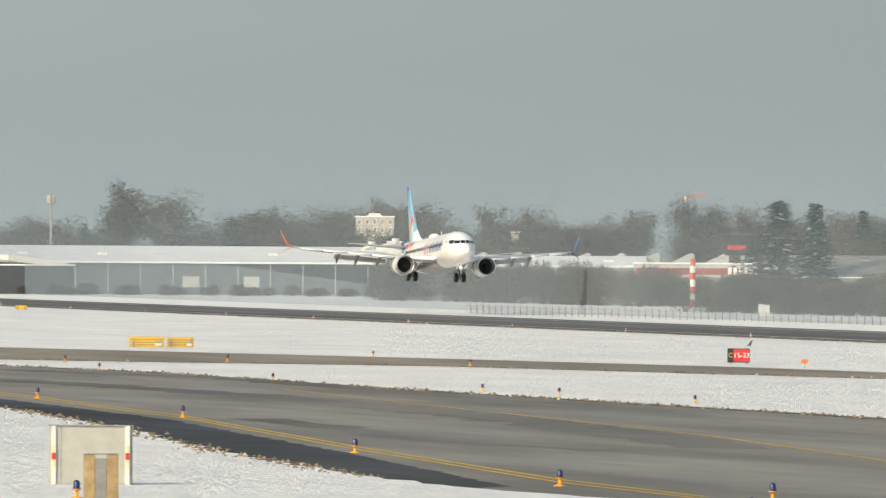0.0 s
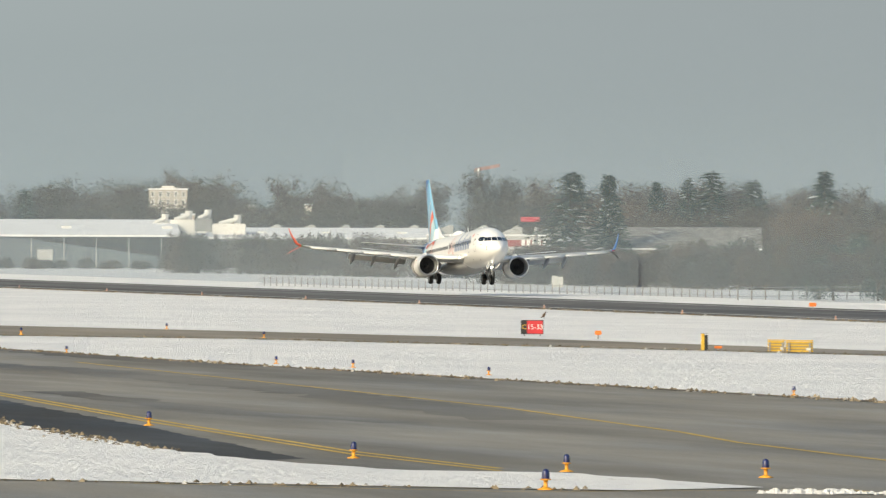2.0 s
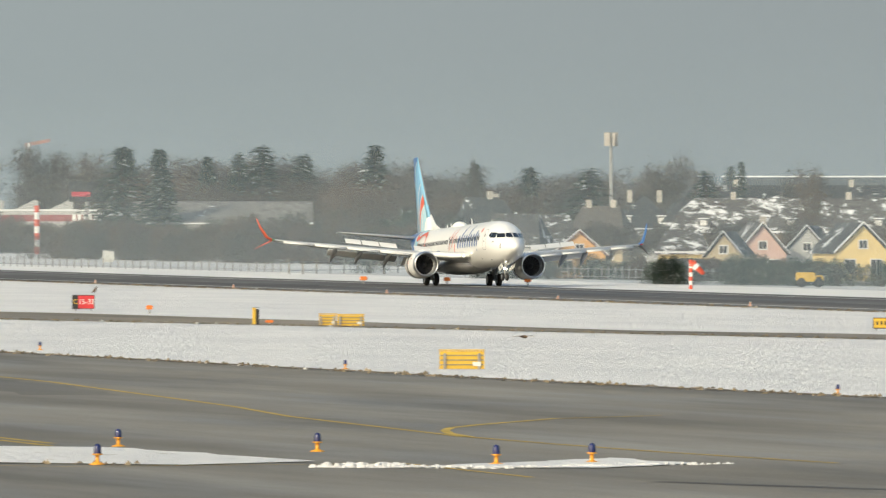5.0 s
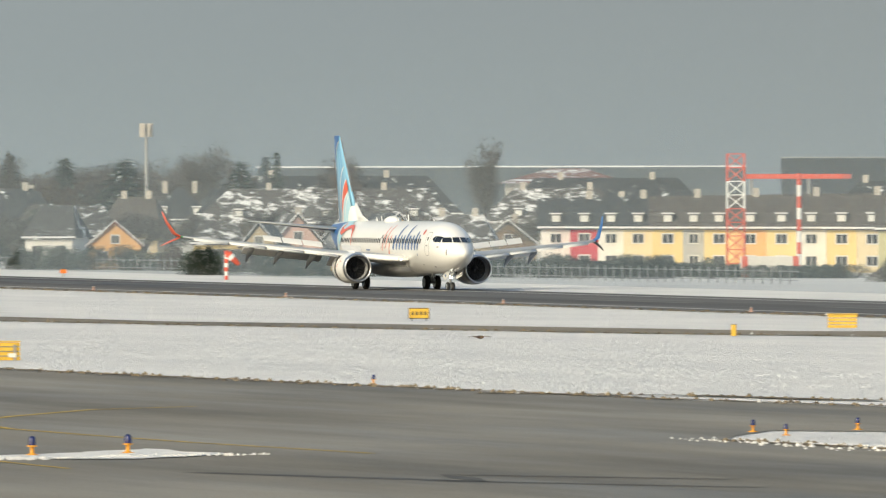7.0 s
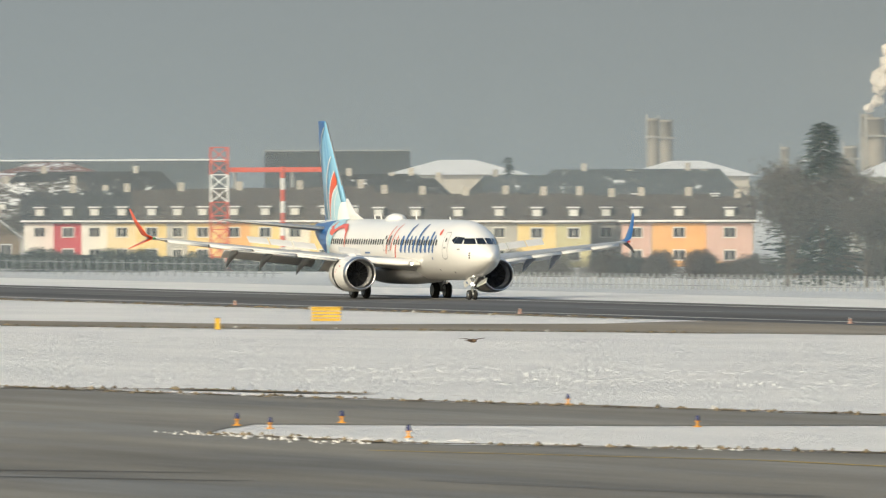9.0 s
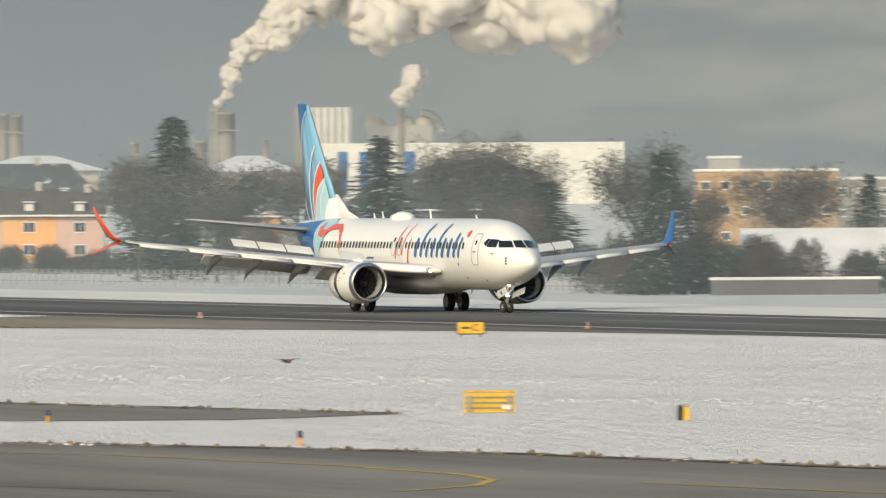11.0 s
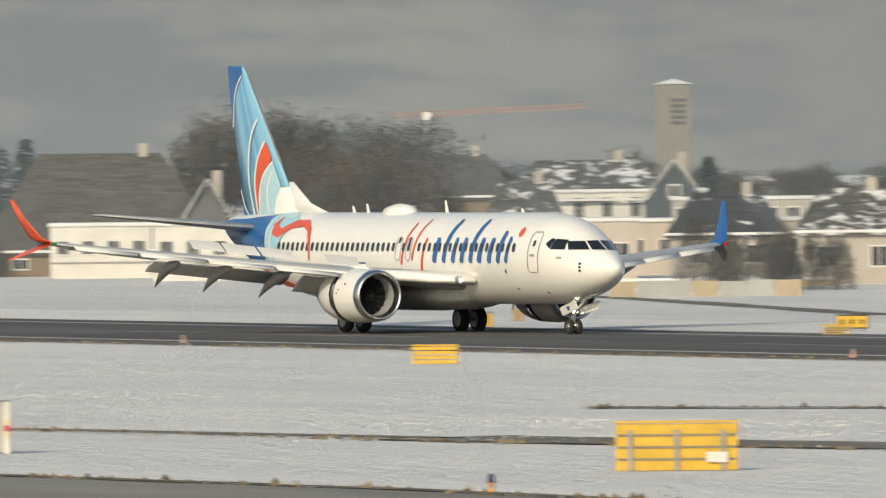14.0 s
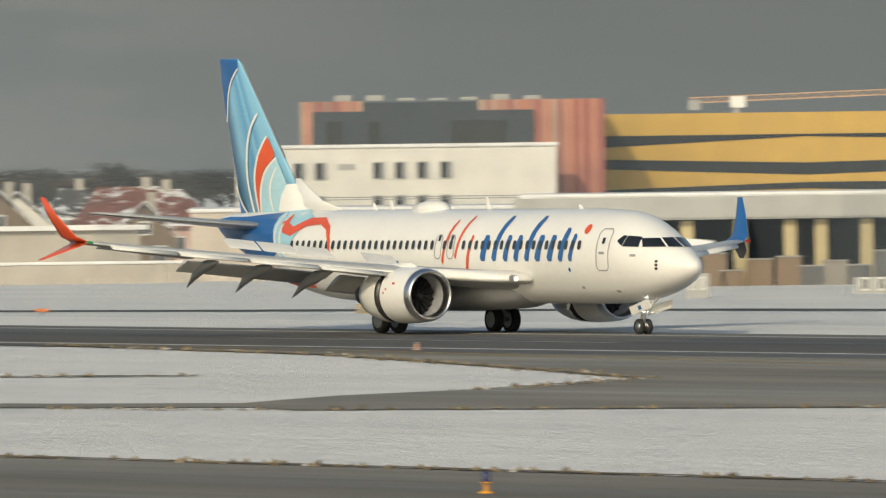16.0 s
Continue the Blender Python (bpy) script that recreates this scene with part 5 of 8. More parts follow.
ROOF_GREY = tile_roof("grey_roof_tiles", (0.075, 0.072, 0.072), 0.42)
ROOF_DARK = tile_roof("dark_slate_roof", (0.045, 0.048, 0.053), 0.40)
ROOF_BROWN = tile_roof("brown_roof_tiles", (0.092, 0.080, 0.073), 0.33)
ROOF_PLAIN = tile_roof("weathered_roof_tiles", (0.088, 0.082, 0.076), 0.20)
ROOF_RED = tile_roof("red_roof_tiles", (0.20, 0.08, 0.06), 0.46)
ROOF_SNOWY = tile_roof("snowed_roof", (0.085, 0.08, 0.077), 0.465)
ROOF_DUST = tile_roof("dusted_sheet_roof", (0.20, 0.19, 0.175), 0.36)
WALL = {"white": (0.74, 0.72, 0.68), "cream": (0.74, 0.62, 0.40), "yellow": (0.76, 0.58, 0.26), "orange": (0.74, 0.42, 0.17), "tan": (0.46, 0.38, 0.26), "pink": (0.62, 0.42, 0.36), "grey": (0.42, 0.42, 0.41),
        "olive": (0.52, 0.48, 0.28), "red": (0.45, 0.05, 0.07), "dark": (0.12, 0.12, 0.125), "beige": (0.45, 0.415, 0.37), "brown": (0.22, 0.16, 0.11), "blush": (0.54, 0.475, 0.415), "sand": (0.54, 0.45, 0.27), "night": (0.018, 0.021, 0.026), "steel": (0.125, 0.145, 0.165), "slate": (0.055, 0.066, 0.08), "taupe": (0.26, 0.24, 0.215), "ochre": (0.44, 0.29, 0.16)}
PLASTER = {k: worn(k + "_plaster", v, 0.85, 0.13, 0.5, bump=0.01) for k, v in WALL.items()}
WINDOW = worn("far_window_glass", (0.035, 0.04, 0.048), 0.12, 0.2, 0.6)
FRAME = worn("white_window_frame", (0.7, 0.69, 0.66), 0.5, 0.08, 2.0)


# ---- plants ----
def bare_tree(name, seed, wide, twig, spread=0.5):
    """Winter tree, unit height 1: trunk, limbs and a haze of fine twigs."""
    rnd = random.Random(seed)
    t = tagged(empty(name), "", "tree")
    bm = bmesh.new()
    add_rod(bm, (0, 0, 0), (rnd.uniform(-.02, .02), 0, 0.34), 0.022, 0.015, 8)
    tips = []
    for i in range(11):
        a = rnd.uniform(0, 6.28)
        z0 = rnd.uniform(0.16, 0.36)
        r = wide * rnd.uniform(0.25, 0.62)
        tip = Vector((r * math.cos(a), r * math.sin(a), rnd.uniform(0.52, 0.92)))
        mid = Vector((r * 0.45 * math.cos(a), r * 0.45 * math.sin(a), (z0 + tip.z) / 2 + 0.03))
        add_rod(bm, (0, 0, z0), mid, 0.010, 0.007, 5)
        add_rod(bm, mid, tip, 0.007, 0.003, 5)
        tips += [mid, tip, mid.lerp(tip, 0.5)]
        for _ in range(3):
            b = mid + Vector((rnd.uniform(-1, 1) * wide * 0.3, rnd.uniform(-1, 1) * wide * 0.3, rnd.uniform(0.05, 0.3)))
            add_rod(bm, mid, b, 0.005, 0.002, 4)
            tips += [b, b]
    part("trunk", bm, BARK, t, "bare trunk and limbs")
    vs, fs = [], []
    for _ in range(3600):
        p = rnd.choice(tips)
        a = Vector((rnd.gauss(0, 1), rnd.gauss(0, 1), rnd.gauss(0.35, 0.8))).normalized()
        o = Vector(p) + Vector((rnd.gauss(0, wide * 0.10), rnd.gauss(0, wide * 0.10), rnd.gauss(0, 0.05)))
        L_ = rnd.uniform(0.025, 0.075)
        n = a.orthogonal().normalized() * rnd.uniform(0.0032, 0.0075)
        i0 = len(vs)
        vs += [o - n, o + n, o + a * L_ + n * 0.4, o + a * L_ - n * 0.4]
        fs.append((i0, i0 + 1, i0 + 2, i0 + 3))
    me = bpy.data.meshes.new("crown")
    me.from_pydata(vs, [], fs)
    me.materials.append(twig)
    c = new("crown", me)
    c.parent = t
    tagged(c, "bare twigs")
    return t


def spruce_tree(name, seed, wide=0.34, gap=0.0):
    rnd = random.Random(seed)
    t = tagged(empty(name), "", "tree")
    part("trunk", rod((0, 0, 0), (0, 0, 0.96), 0.016, 0.003, 8), BARK, t, "straight trunk")
    vs, fs = [], []
    z = 0.06
    while z < 0.99:
        r = wide / 2 * (1 - z) ** 1.0 * rnd.uniform(0.75, 1.15) + 0.008
        n = int(7 + 20 * (1 - z))
        for i in range(n):
            a = rnd.uniform(0, 6.28)
            L_ = r * rnd.uniform(0.7, 1.15)
            for k in range(6):
                u = (k + rnd.random()) / 6
                p = Vector((math.cos(a) * L_ * u, math.sin(a) * L_ * u, z - 0.05 * u * (1 - z) + rnd.gauss(0, 0.008)))
                d = Vector((math.cos(a + rnd.gauss(0, 0.7)), math.sin(a + rnd.gauss(0, 0.7)), rnd.uniform(-0.7, 0.1))) * rnd.uniform(0.014, 0.034)
                w = d.cross(Vector((rnd.gauss(0, 1), rnd.gauss(0, 1), 1))).normalized() * rnd.uniform(0.004, 0.010)
                i0 = len(vs)
                vs += [p - w, p + w, p + d + w * 0.3, p + d - w * 0.3]
                fs.append((i0, i0 + 1, i0 + 2, i0 + 3))
        z += 0.022 + gap
    me = bpy.data.meshes.new("crown")
    me.from_pydata(vs, [], fs)
    me.materials.append(NEEDLES)
    c = new("crown", me)
    c.parent = t
    tagged(c, "layered dark needles")
    return t


def shrub(name, seed, twig, snowy):
    rnd = random.Random(seed)
    t = tagged(empty(name), "", "shrub")
    bm = bmesh.new()
    for i in range(9):
        a = rnd.uniform(0, 6.28)
        add_rod(bm, (0.05 * math.cos(a), 0.05 * math.sin(a), 0), (0.5 * math.cos(a) * rnd.random(), 0.5 * math.sin(a) * rnd.random(), rnd.uniform(0.5, 0.9)), 0.012, 0.004, 4)
    part("stem", bm, BARK, t)
    vs, fs = [], []
    for _ in range(2600):
        a, r, z = rnd.uniform(0, 6.28), math.sqrt(rnd.random()) * 0.55, rnd.random() ** 0.8
        r *= (1 - 0.55 * z * z)
        o = Vector((r * math.cos(a), r * math.sin(a), z * (0.9 + 0.1 * math.sin(a * 3 + seed))))
        d = Vector((rnd.gauss(0, 1), rnd.gauss(0, 1), rnd.gauss(0.8, 0.8))).normalized() * rnd.uniform(0.04, 0.12)
        n = d.orthogonal().normalized() * rnd.uniform(0.003, 0.009)
        i0 = len(vs)
        vs += [o - n, o + n, o + d + n * 0.4, o + d - n * 0.4]
        fs.append((i0, i0 + 1, i0 + 2, i0 + 3))
    me = bpy.data.meshes.new("foliage")
    me.from_pydata(vs, [], fs)
    me.materials.append(twig)
    c = new("foliage", me)
    c.parent = t
    return t


PROTO = {"bare": [bare_tree("bare_tree", 3, 0.8, TWIGS), bare_tree("bare_tree", 8, 0.62, TWIGS), bare_tree("bare_tree", 15, 1.0, TWIGS)], "brown": [bare_tree("bare_tree", 21, 0.8, BROWN_TWIGS)],
         "spruce": [spruce_tree("spruce", 4), spruce_tree("spruce", 9, 0.42, 0.012)], "pine": [spruce_tree("spruce", 12, 0.7)],
         "shrub": [shrub("thicket_shrub", 5, TWIGS, 0), shrub("thicket_shrub", 6, BROWN_TWIGS, 0)], "ever": [shrub("evergreen_shrub", 7, NEEDLES, 1), shrub("evergreen_shrub", 11, NEEDLES, 1)]}
LABELS = {"bare": "leafless grey-brown winter tree with fine twigs", "brown": "leafless russet-brown winter tree", "spruce": "dark spruce with frosted tips", "pine": "broad dark evergreen tree with snow flecks", "shrub": "leafless brown shrub in the thicket", "ever": "dark evergreen shrub flecked with snow"}
used = set()


def plant(kind, x, y, yaw, w, top, stretch=1.0):
    protos = PROTO[kind]
    p = protos[random.randrange(len(protos))]
    base_w = {"bare": 0.62, "brown": 0.62, "spruce": 0.105, "pine": 0.55, "shrub": 1.1, "ever": 1.1}[kind]
    sx = w / base_w * stretch
    m = pose(x, y, -0.05, 0, 0, random.uniform(0, 360)) @ Matrix.Diagonal((sx, sx, top + 0.05, 1))
    if p not in used:
        used.add(p)
        p.matrix_basis = m
        ob = p
    else:
        ob = copy_thing(p, m @ Matrix.Diagonal((1 / p.scale[0], 1 / p.scale[1], 1 / p.scale[2], 1)))
    return tagged(ob, LABELS[kind], "shrub" if kind in ("shrub", "ever") else "tree", {"bare": "winter trees", "brown": "winter trees", "spruce": "spruces", "pine": "spruces"}.get(kind, "thicket"))


def belt(kind, ax, ay, _y, _w, az, bx, by, _y2, _w2, bz, n, w, jit=0.15):
    """Plants spread along a line from a to b, with heights that vary between the two."""
    low = 0.86 if kind in ("bare", "brown") else 1.0
    for i in range(n):
        u = (i + random.uniform(0.15, 0.85)) / n
        k = random.uniform(1 - jit, 1 + jit)
        plant(kind, ax + (bx - ax) * u + random.gauss(0, 1.5), ay + (by - ay) * u + random.gauss(0, 1.5), 0, w * random.uniform(0.8, 1.25), (az + (bz - az) * u) * k * low)


# tall trees of the northern skyline
for a in ((-2324.0, 348.5, 81.5, 8.6, 18.4), (-2322.7, 357.1, 81.3, 10.2, 17.9), (-2375.3, 343.6, 81.8, 9.7, 13.2), (-2376.8, 333.2, 82.0, 10.3, 10.9), (-2464.5, 419.8, 80.3, 5.3, 16.4), (-2414.1, 418.2, 80.2, 9.4, 15.4), (-2318.1, 386.0, 80.5, 6.5, 15.2)):
    plant("bare", *a)
belt("bare", -2321.5, 365.0, 81.1, 0.1, 13.9, -2366.6, 399.1, 80.4, 0.1, 14.1, 6, 7.2, 0.3)
belt("bare", -2364.0, 414.2, 80.1, 0.1, 14.2, -2304.6, 459.9, 78.7, 0.1, 14.8, 13, 7.2, 0.3)
belt("bare", -2328.5, 317.3, 82.2, 0.1, 10.6, -2314.9, 404.6, 80.1, 0.1, 12.1, 12, 6.4, 0.3)
belt("bare", -2267.4, 385.6, 80.3, 0.1, 12.6, -2206.6, 439.6, 78.7, 0.1, 13.9, 12, 7.2, 0.3)
belt("bare", -2109.6, 414.7, 78.9, 0.1, 13.1, -1849.6, 434.7, 76.8, 0.1, 12.2, 17, 6.4, 0.3)
belt("bare", -2010.3, 401.5, 78.7, 0.1, 12.6, -1845.6, 451.3, 76.3, 0.1, 11.1, 16, 7.2, 0.3)
belt("brown", -1959.9, 398.3, 78.5, 0.1, 11.8, -1752.3, 411.8, 76.8, 0.1, 10.5, 9, 6.4, 0.3)
for a in ((-2009.6, 404.8, 78.6, 3.9, 15.1), (-2057.6, 419.7, 78.5, 3.1, 14.9), (-2007.1, 417.3, 78.3, 2.8, 13.7), (-1957.2, 411.7, 78.1, 3.4, 14.1), (-1956.4, 415.3, 78.0, 4.3, 15.2), (-1955.1, 421.4, 77.8, 3.9, 13.8), (-1904.0, 421.1, 77.5, 3.8, 15.1), (-1852.0, 424.3, 77.1, 2.1, 12.4), (-1801.5, 420.6, 76.9, 2.9, 11.7),
          (-1813.7, 364.9, 78.6, 4.5, 14.4), (-1861.6, 380.2, 78.5, 2.8, 14.3), (-1843.5, 460.1, 76.0, 2.2, 11.9), (-2271.6, 360.3, 81.0, 3.4, 12.5), (-2275.5, 334.8, 81.6, 2.0, 11.3), (-1089.5, 368.1, 71.3, 3.7, 12.6), (-1017.6, 361.6, 70.4, 3.4, 10.7), (-938.0, 346.7, 69.7, 3.0, 7.0)):
    plant("spruce", *a)
for a in ((-1657.1, 379.5, 77.1, 1.7, 12.2), (-1699.8, 416.0, 76.2, 4.5, 12.7), (-1456.1, 360.3, 76.1, 3.2, 10.5), (-1453.3, 371.2, 75.7, 5.1, 10.9), (-1449.1, 387.4, 75.0, 3.4, 12.5), (-1061.9, 356.1, 71.5, 3.4, 9.3), (-1069.8, 363.8, 71.2, 2.4, 9.3), (-1062.1, 355.4, 71.5, 3.4, 9.0), (-1000.9, 349.0, 70.8, 4.5, 9.1), (-1019.0, 357.8, 70.7, 2.8, 8.4),
          (-987.8, 356.1, 70.2, 4.0, 10.8), (-996.0, 362.9, 70.0, 4.1, 11.3), (-994.8, 366.0, 69.8, 3.5, 9.7), (-841.9, 318.1, 69.3, 4.6, 9.8), (-822.0, 314.2, 69.1, 3.0, 7.3), (-931.4, 364.0, 68.7, 5.6, 8.4), (-920.5, 390.8, 67.0, 3.0, 9.6), (-965.0, 413.9, 66.8, 2.5, 8.1), (-919.1, 394.0, 66.8, 2.6, 8.2), (-815.5, 380.7, 65.0, 5.2, 10.1), (-813.5, 382.7, 64.8, 6.9, 10.9), (-806.2, 374.6, 65.1, 3.0, 9.4),
          (-827.9, 399.0, 64.3, 5.5, 10.7), (-789.9, 374.2, 64.5, 3.5, 10.5), (-814.5, 392.3, 64.2, 3.2, 10.5), (-941.2, 475.7, 63.1, 3.3, 7.5), (-1075.9, 606.4, 60.6, 4.4, 5.5), (-1068.7, 619.0, 60.0, 5.0, 5.4), (-1097.8, 607.2, 61.0, 4.4, 6.3), (-1093.3, 615.2, 60.6, 5.0, 6.0), (-1044.7, 535.6, 62.8, 1.8, 6.7), (-1144.3, 597.8, 62.4, 4.4, 5.9)):
    plant("bare", *a)
for a in ((-903.9, 378.7, 67.3, 1.7, 8.5), (-893.9, 376.6, 67.2, 2.6, 8.9), (-855.8, 364.0, 67.0, 2.6, 7.0), (-913.1, 407.7, 65.9, 2.3, 8.3), (-912.3, 409.5, 65.8, 1.9, 9.0), (-1387.8, 569.2, 67.7, 1.8, 8.9), (-894.0, 376.4, 67.2, 3.5, 9.1), (-1027.4, 526.7, 62.8, 1.9, 6.9), (-997.1, 542.2, 61.4, 1.3, 6.2)):
    plant("spruce", *a)
for a in ((-2150.0, 363.0, 80.4, 5.0, 10.3), (-2150.0, 366.5, 80.4, 6.0, 9.9), (-2150.0, 359.0, 80.4, 6.0, 10.6), (-2150.0, 371.0, 80.4, 5.0, 10.8)):
    plant("bare", *a)
for a in ((-924.0, 312.0, 69.0, 2.3, 12.0), (-894.5, 318.0, 69.0, 1.9, 10.3), (-790.0, 300.0, 69.0, 1.9, 9.2)):
    plant("spruce", *a)
for a in ((-911.0, 305.0, 69.0, 5.0, 8.6), (-916.0, 314.0, 69.0, 5.0, 8.2), (-905.0, 309.0, 69.0, 4.0, 7.0)):
    plant("bare", *a)
# dim belt of trees and hedges closing the town behind the roofs
belt("bare", -1330.0, 578.0, 0, 0, 5.6, -1202.0, 811.0, 0, 0, 6.6, 46, 7.0, 0.25)
belt("brown", -1310.0, 585.0, 0, 0, 4.6, -1182.0, 811.0, 0, 0, 5.2, 36, 8.0, 0.2)
for a in ((-799.2, 317.7, 68.3, 5.9, 7.6), (-785.5, 297.7, 69.2, 4.5, 9.0), (-941.8, 336.3, 70.3, 2.1, 7.1)):
    plant("pine", *a)
for a in ((-793.4, 378.3, 64.5, 2.8, 8.5), (-782.7, 377.6, 64.2, 6.7, 8.7), (-768.0, 366.7, 64.4, 5.9, 8.5), (-1356.2, 347.6, 75.6, 2.4, 10.5)):
    plant("brown", *a)
# thickets behind the far fence
belt("shrub", -1873.0, 319.2, 80.3, 0.1, 5.0, -1718.5, 330.5, 79.1, 0.1, 5.1, 26, 6, 0.2)
belt("shrub", -1767.7, 339.5, 79.1, 0.1, 3.5, -1542.9, 340.4, 77.6, 0.1, 5.1, 60, 5, 0.22)
belt("shrub", -1609.6, 314.3, 79.0, 0.1, 3.7, -1413.6, 322.7, 77.1, 0.1, 4.0, 46, 5, 0.22)
belt("ever", -1715.0, 348.4, 78.5, 0.1, 3.5, -1522.5, 340.0, 77.4, 0.1, 4.8, 14, 4, 0.35)
belt("ever", -1503.0, 335.7, 77.4, 0.1, 5.5, -1403.9, 320.5, 77.1, 0.1, 3.1, 9, 5, 0.2)
belt("shrub", -2019.7, 286.7, 81.9, 0.1, 1.4, -1970.7, 341.0, 80.2, 0.1, 1.4, 30, 3, 0.3)
belt("ever", -1156.2, 281.7, 76.3, 0.1, 2.4, -1087.1, 308.3, 74.2, 0.0, 1.7, 60, 3.2, 0.2)
belt("ever", -1154.2, 309.6, 75.0, 0.1, 1.2, -1083.6, 320.3, 73.5, 0.0, 1.1, 70, 3.6, 0.12)
belt("ever", -1237.8, 284.3, 77.1, 0.1, 1.9, -1198.9, 296.4, 76.1, 0.1, 1.8, 20, 4.0, 0.3)
belt("shrub", -1204.5, 294.5, 76.3, 0.1, 2.0, -1176.7, 302.7, 75.6, 0.1, 1.6, 40, 3.0, 0.25)
belt("bare", -1298.4, 288.2, 77.5, 0.1, 6.0, -1259.6, 321.7, 75.7, 0.1, 5.6, 16, 3.4, 0.2)
belt("ever", -1312.7, 293.1, 77.4, 0.1, 5.5, -1285.4, 300.3, 76.8, 0.1, 4.8, 8, 4.2, 0.2)
belt("bare", -1249.3, 321.4, 75.6, 0.1, 5.8, -1226.4, 330.1, 74.9, 0.1, 5.2, 7, 3.2, 0.2)
for a in ((-1420.3, 338.3, 76.6, 3.9, 10.8), (-1417.2, 350.9, 76.1, 3.0, 10.5), (-1455.1, 364.4, 75.9, 1.3, 11.8), (-1384.4, 431.2, 72.7, 1.5, 10.2)):
    plant("spruce", *a)
belt("shrub", -1053.8, 315.4, 73.3, 0.0, 1.6, -909.8, 336.4, 69.7, 0.0, 2.0, 90, 3.0, 0.3)
belt("ever", -1045.5, 325.6, 72.7, 0.0, 1.4, -926.3, 335.0, 70.1, 0.0, 1.6, 24, 3.0, 0.3)
belt("bare", -1162.0, 460.8, 68.4, 0.1, 6.4, -1103.2, 472.2, 66.8, 0.1, 6.6, 22, 5.0, 0.25)
belt("shrub", -889.7, 360.7, 67.9, 0.0, 3.0, -863.7, 371.0, 66.8, 0.0, 2.9, 30, 4.0, 0.3)
belt("shrub", -974.4, 333.7, 71.1, 0.0, 4.0, -937.9, 346.9, 69.7, 0.0, 4.9, 16, 4.0, 0.25)
belt("ever", -919.2, 339.9, 69.7, 0.0, 1.8, -783.2, 303.6, 68.8, 0.0, 2.7, 22, 4.0, 0.35)
belt("shrub", -796.4, 297.0, 69.5, 0.0, 3.4, -773.3, 315.0, 67.8, 0.0, 2.8, 22, 3.6, 0.3)
belt("shrub", -781.6, 334.1, 66.9, 0.0, 2.4, -776.2, 346.4, 65.9, 0.0, 2.4, 14, 2.6, 0.2)
belt("ever", -776.4, 333.5, 66.8, 0.0, 2.6, -776.8, 345.1, 66.0, 0.0, 2.8, 7, 2.4, 0.2)
belt("shrub", -721.8, 342.6, 64.6, 0.0, 6.0, -717.7, 351.2, 63.9, 0.0, 5.9, 9, 4.0, 0.2)
belt("shrub", -651.3, 331.9, 63.0, 0.0, 3.7, -647.3, 339.7, 62.3, 0.0, 3.3, 9, 2.2, 0.2)


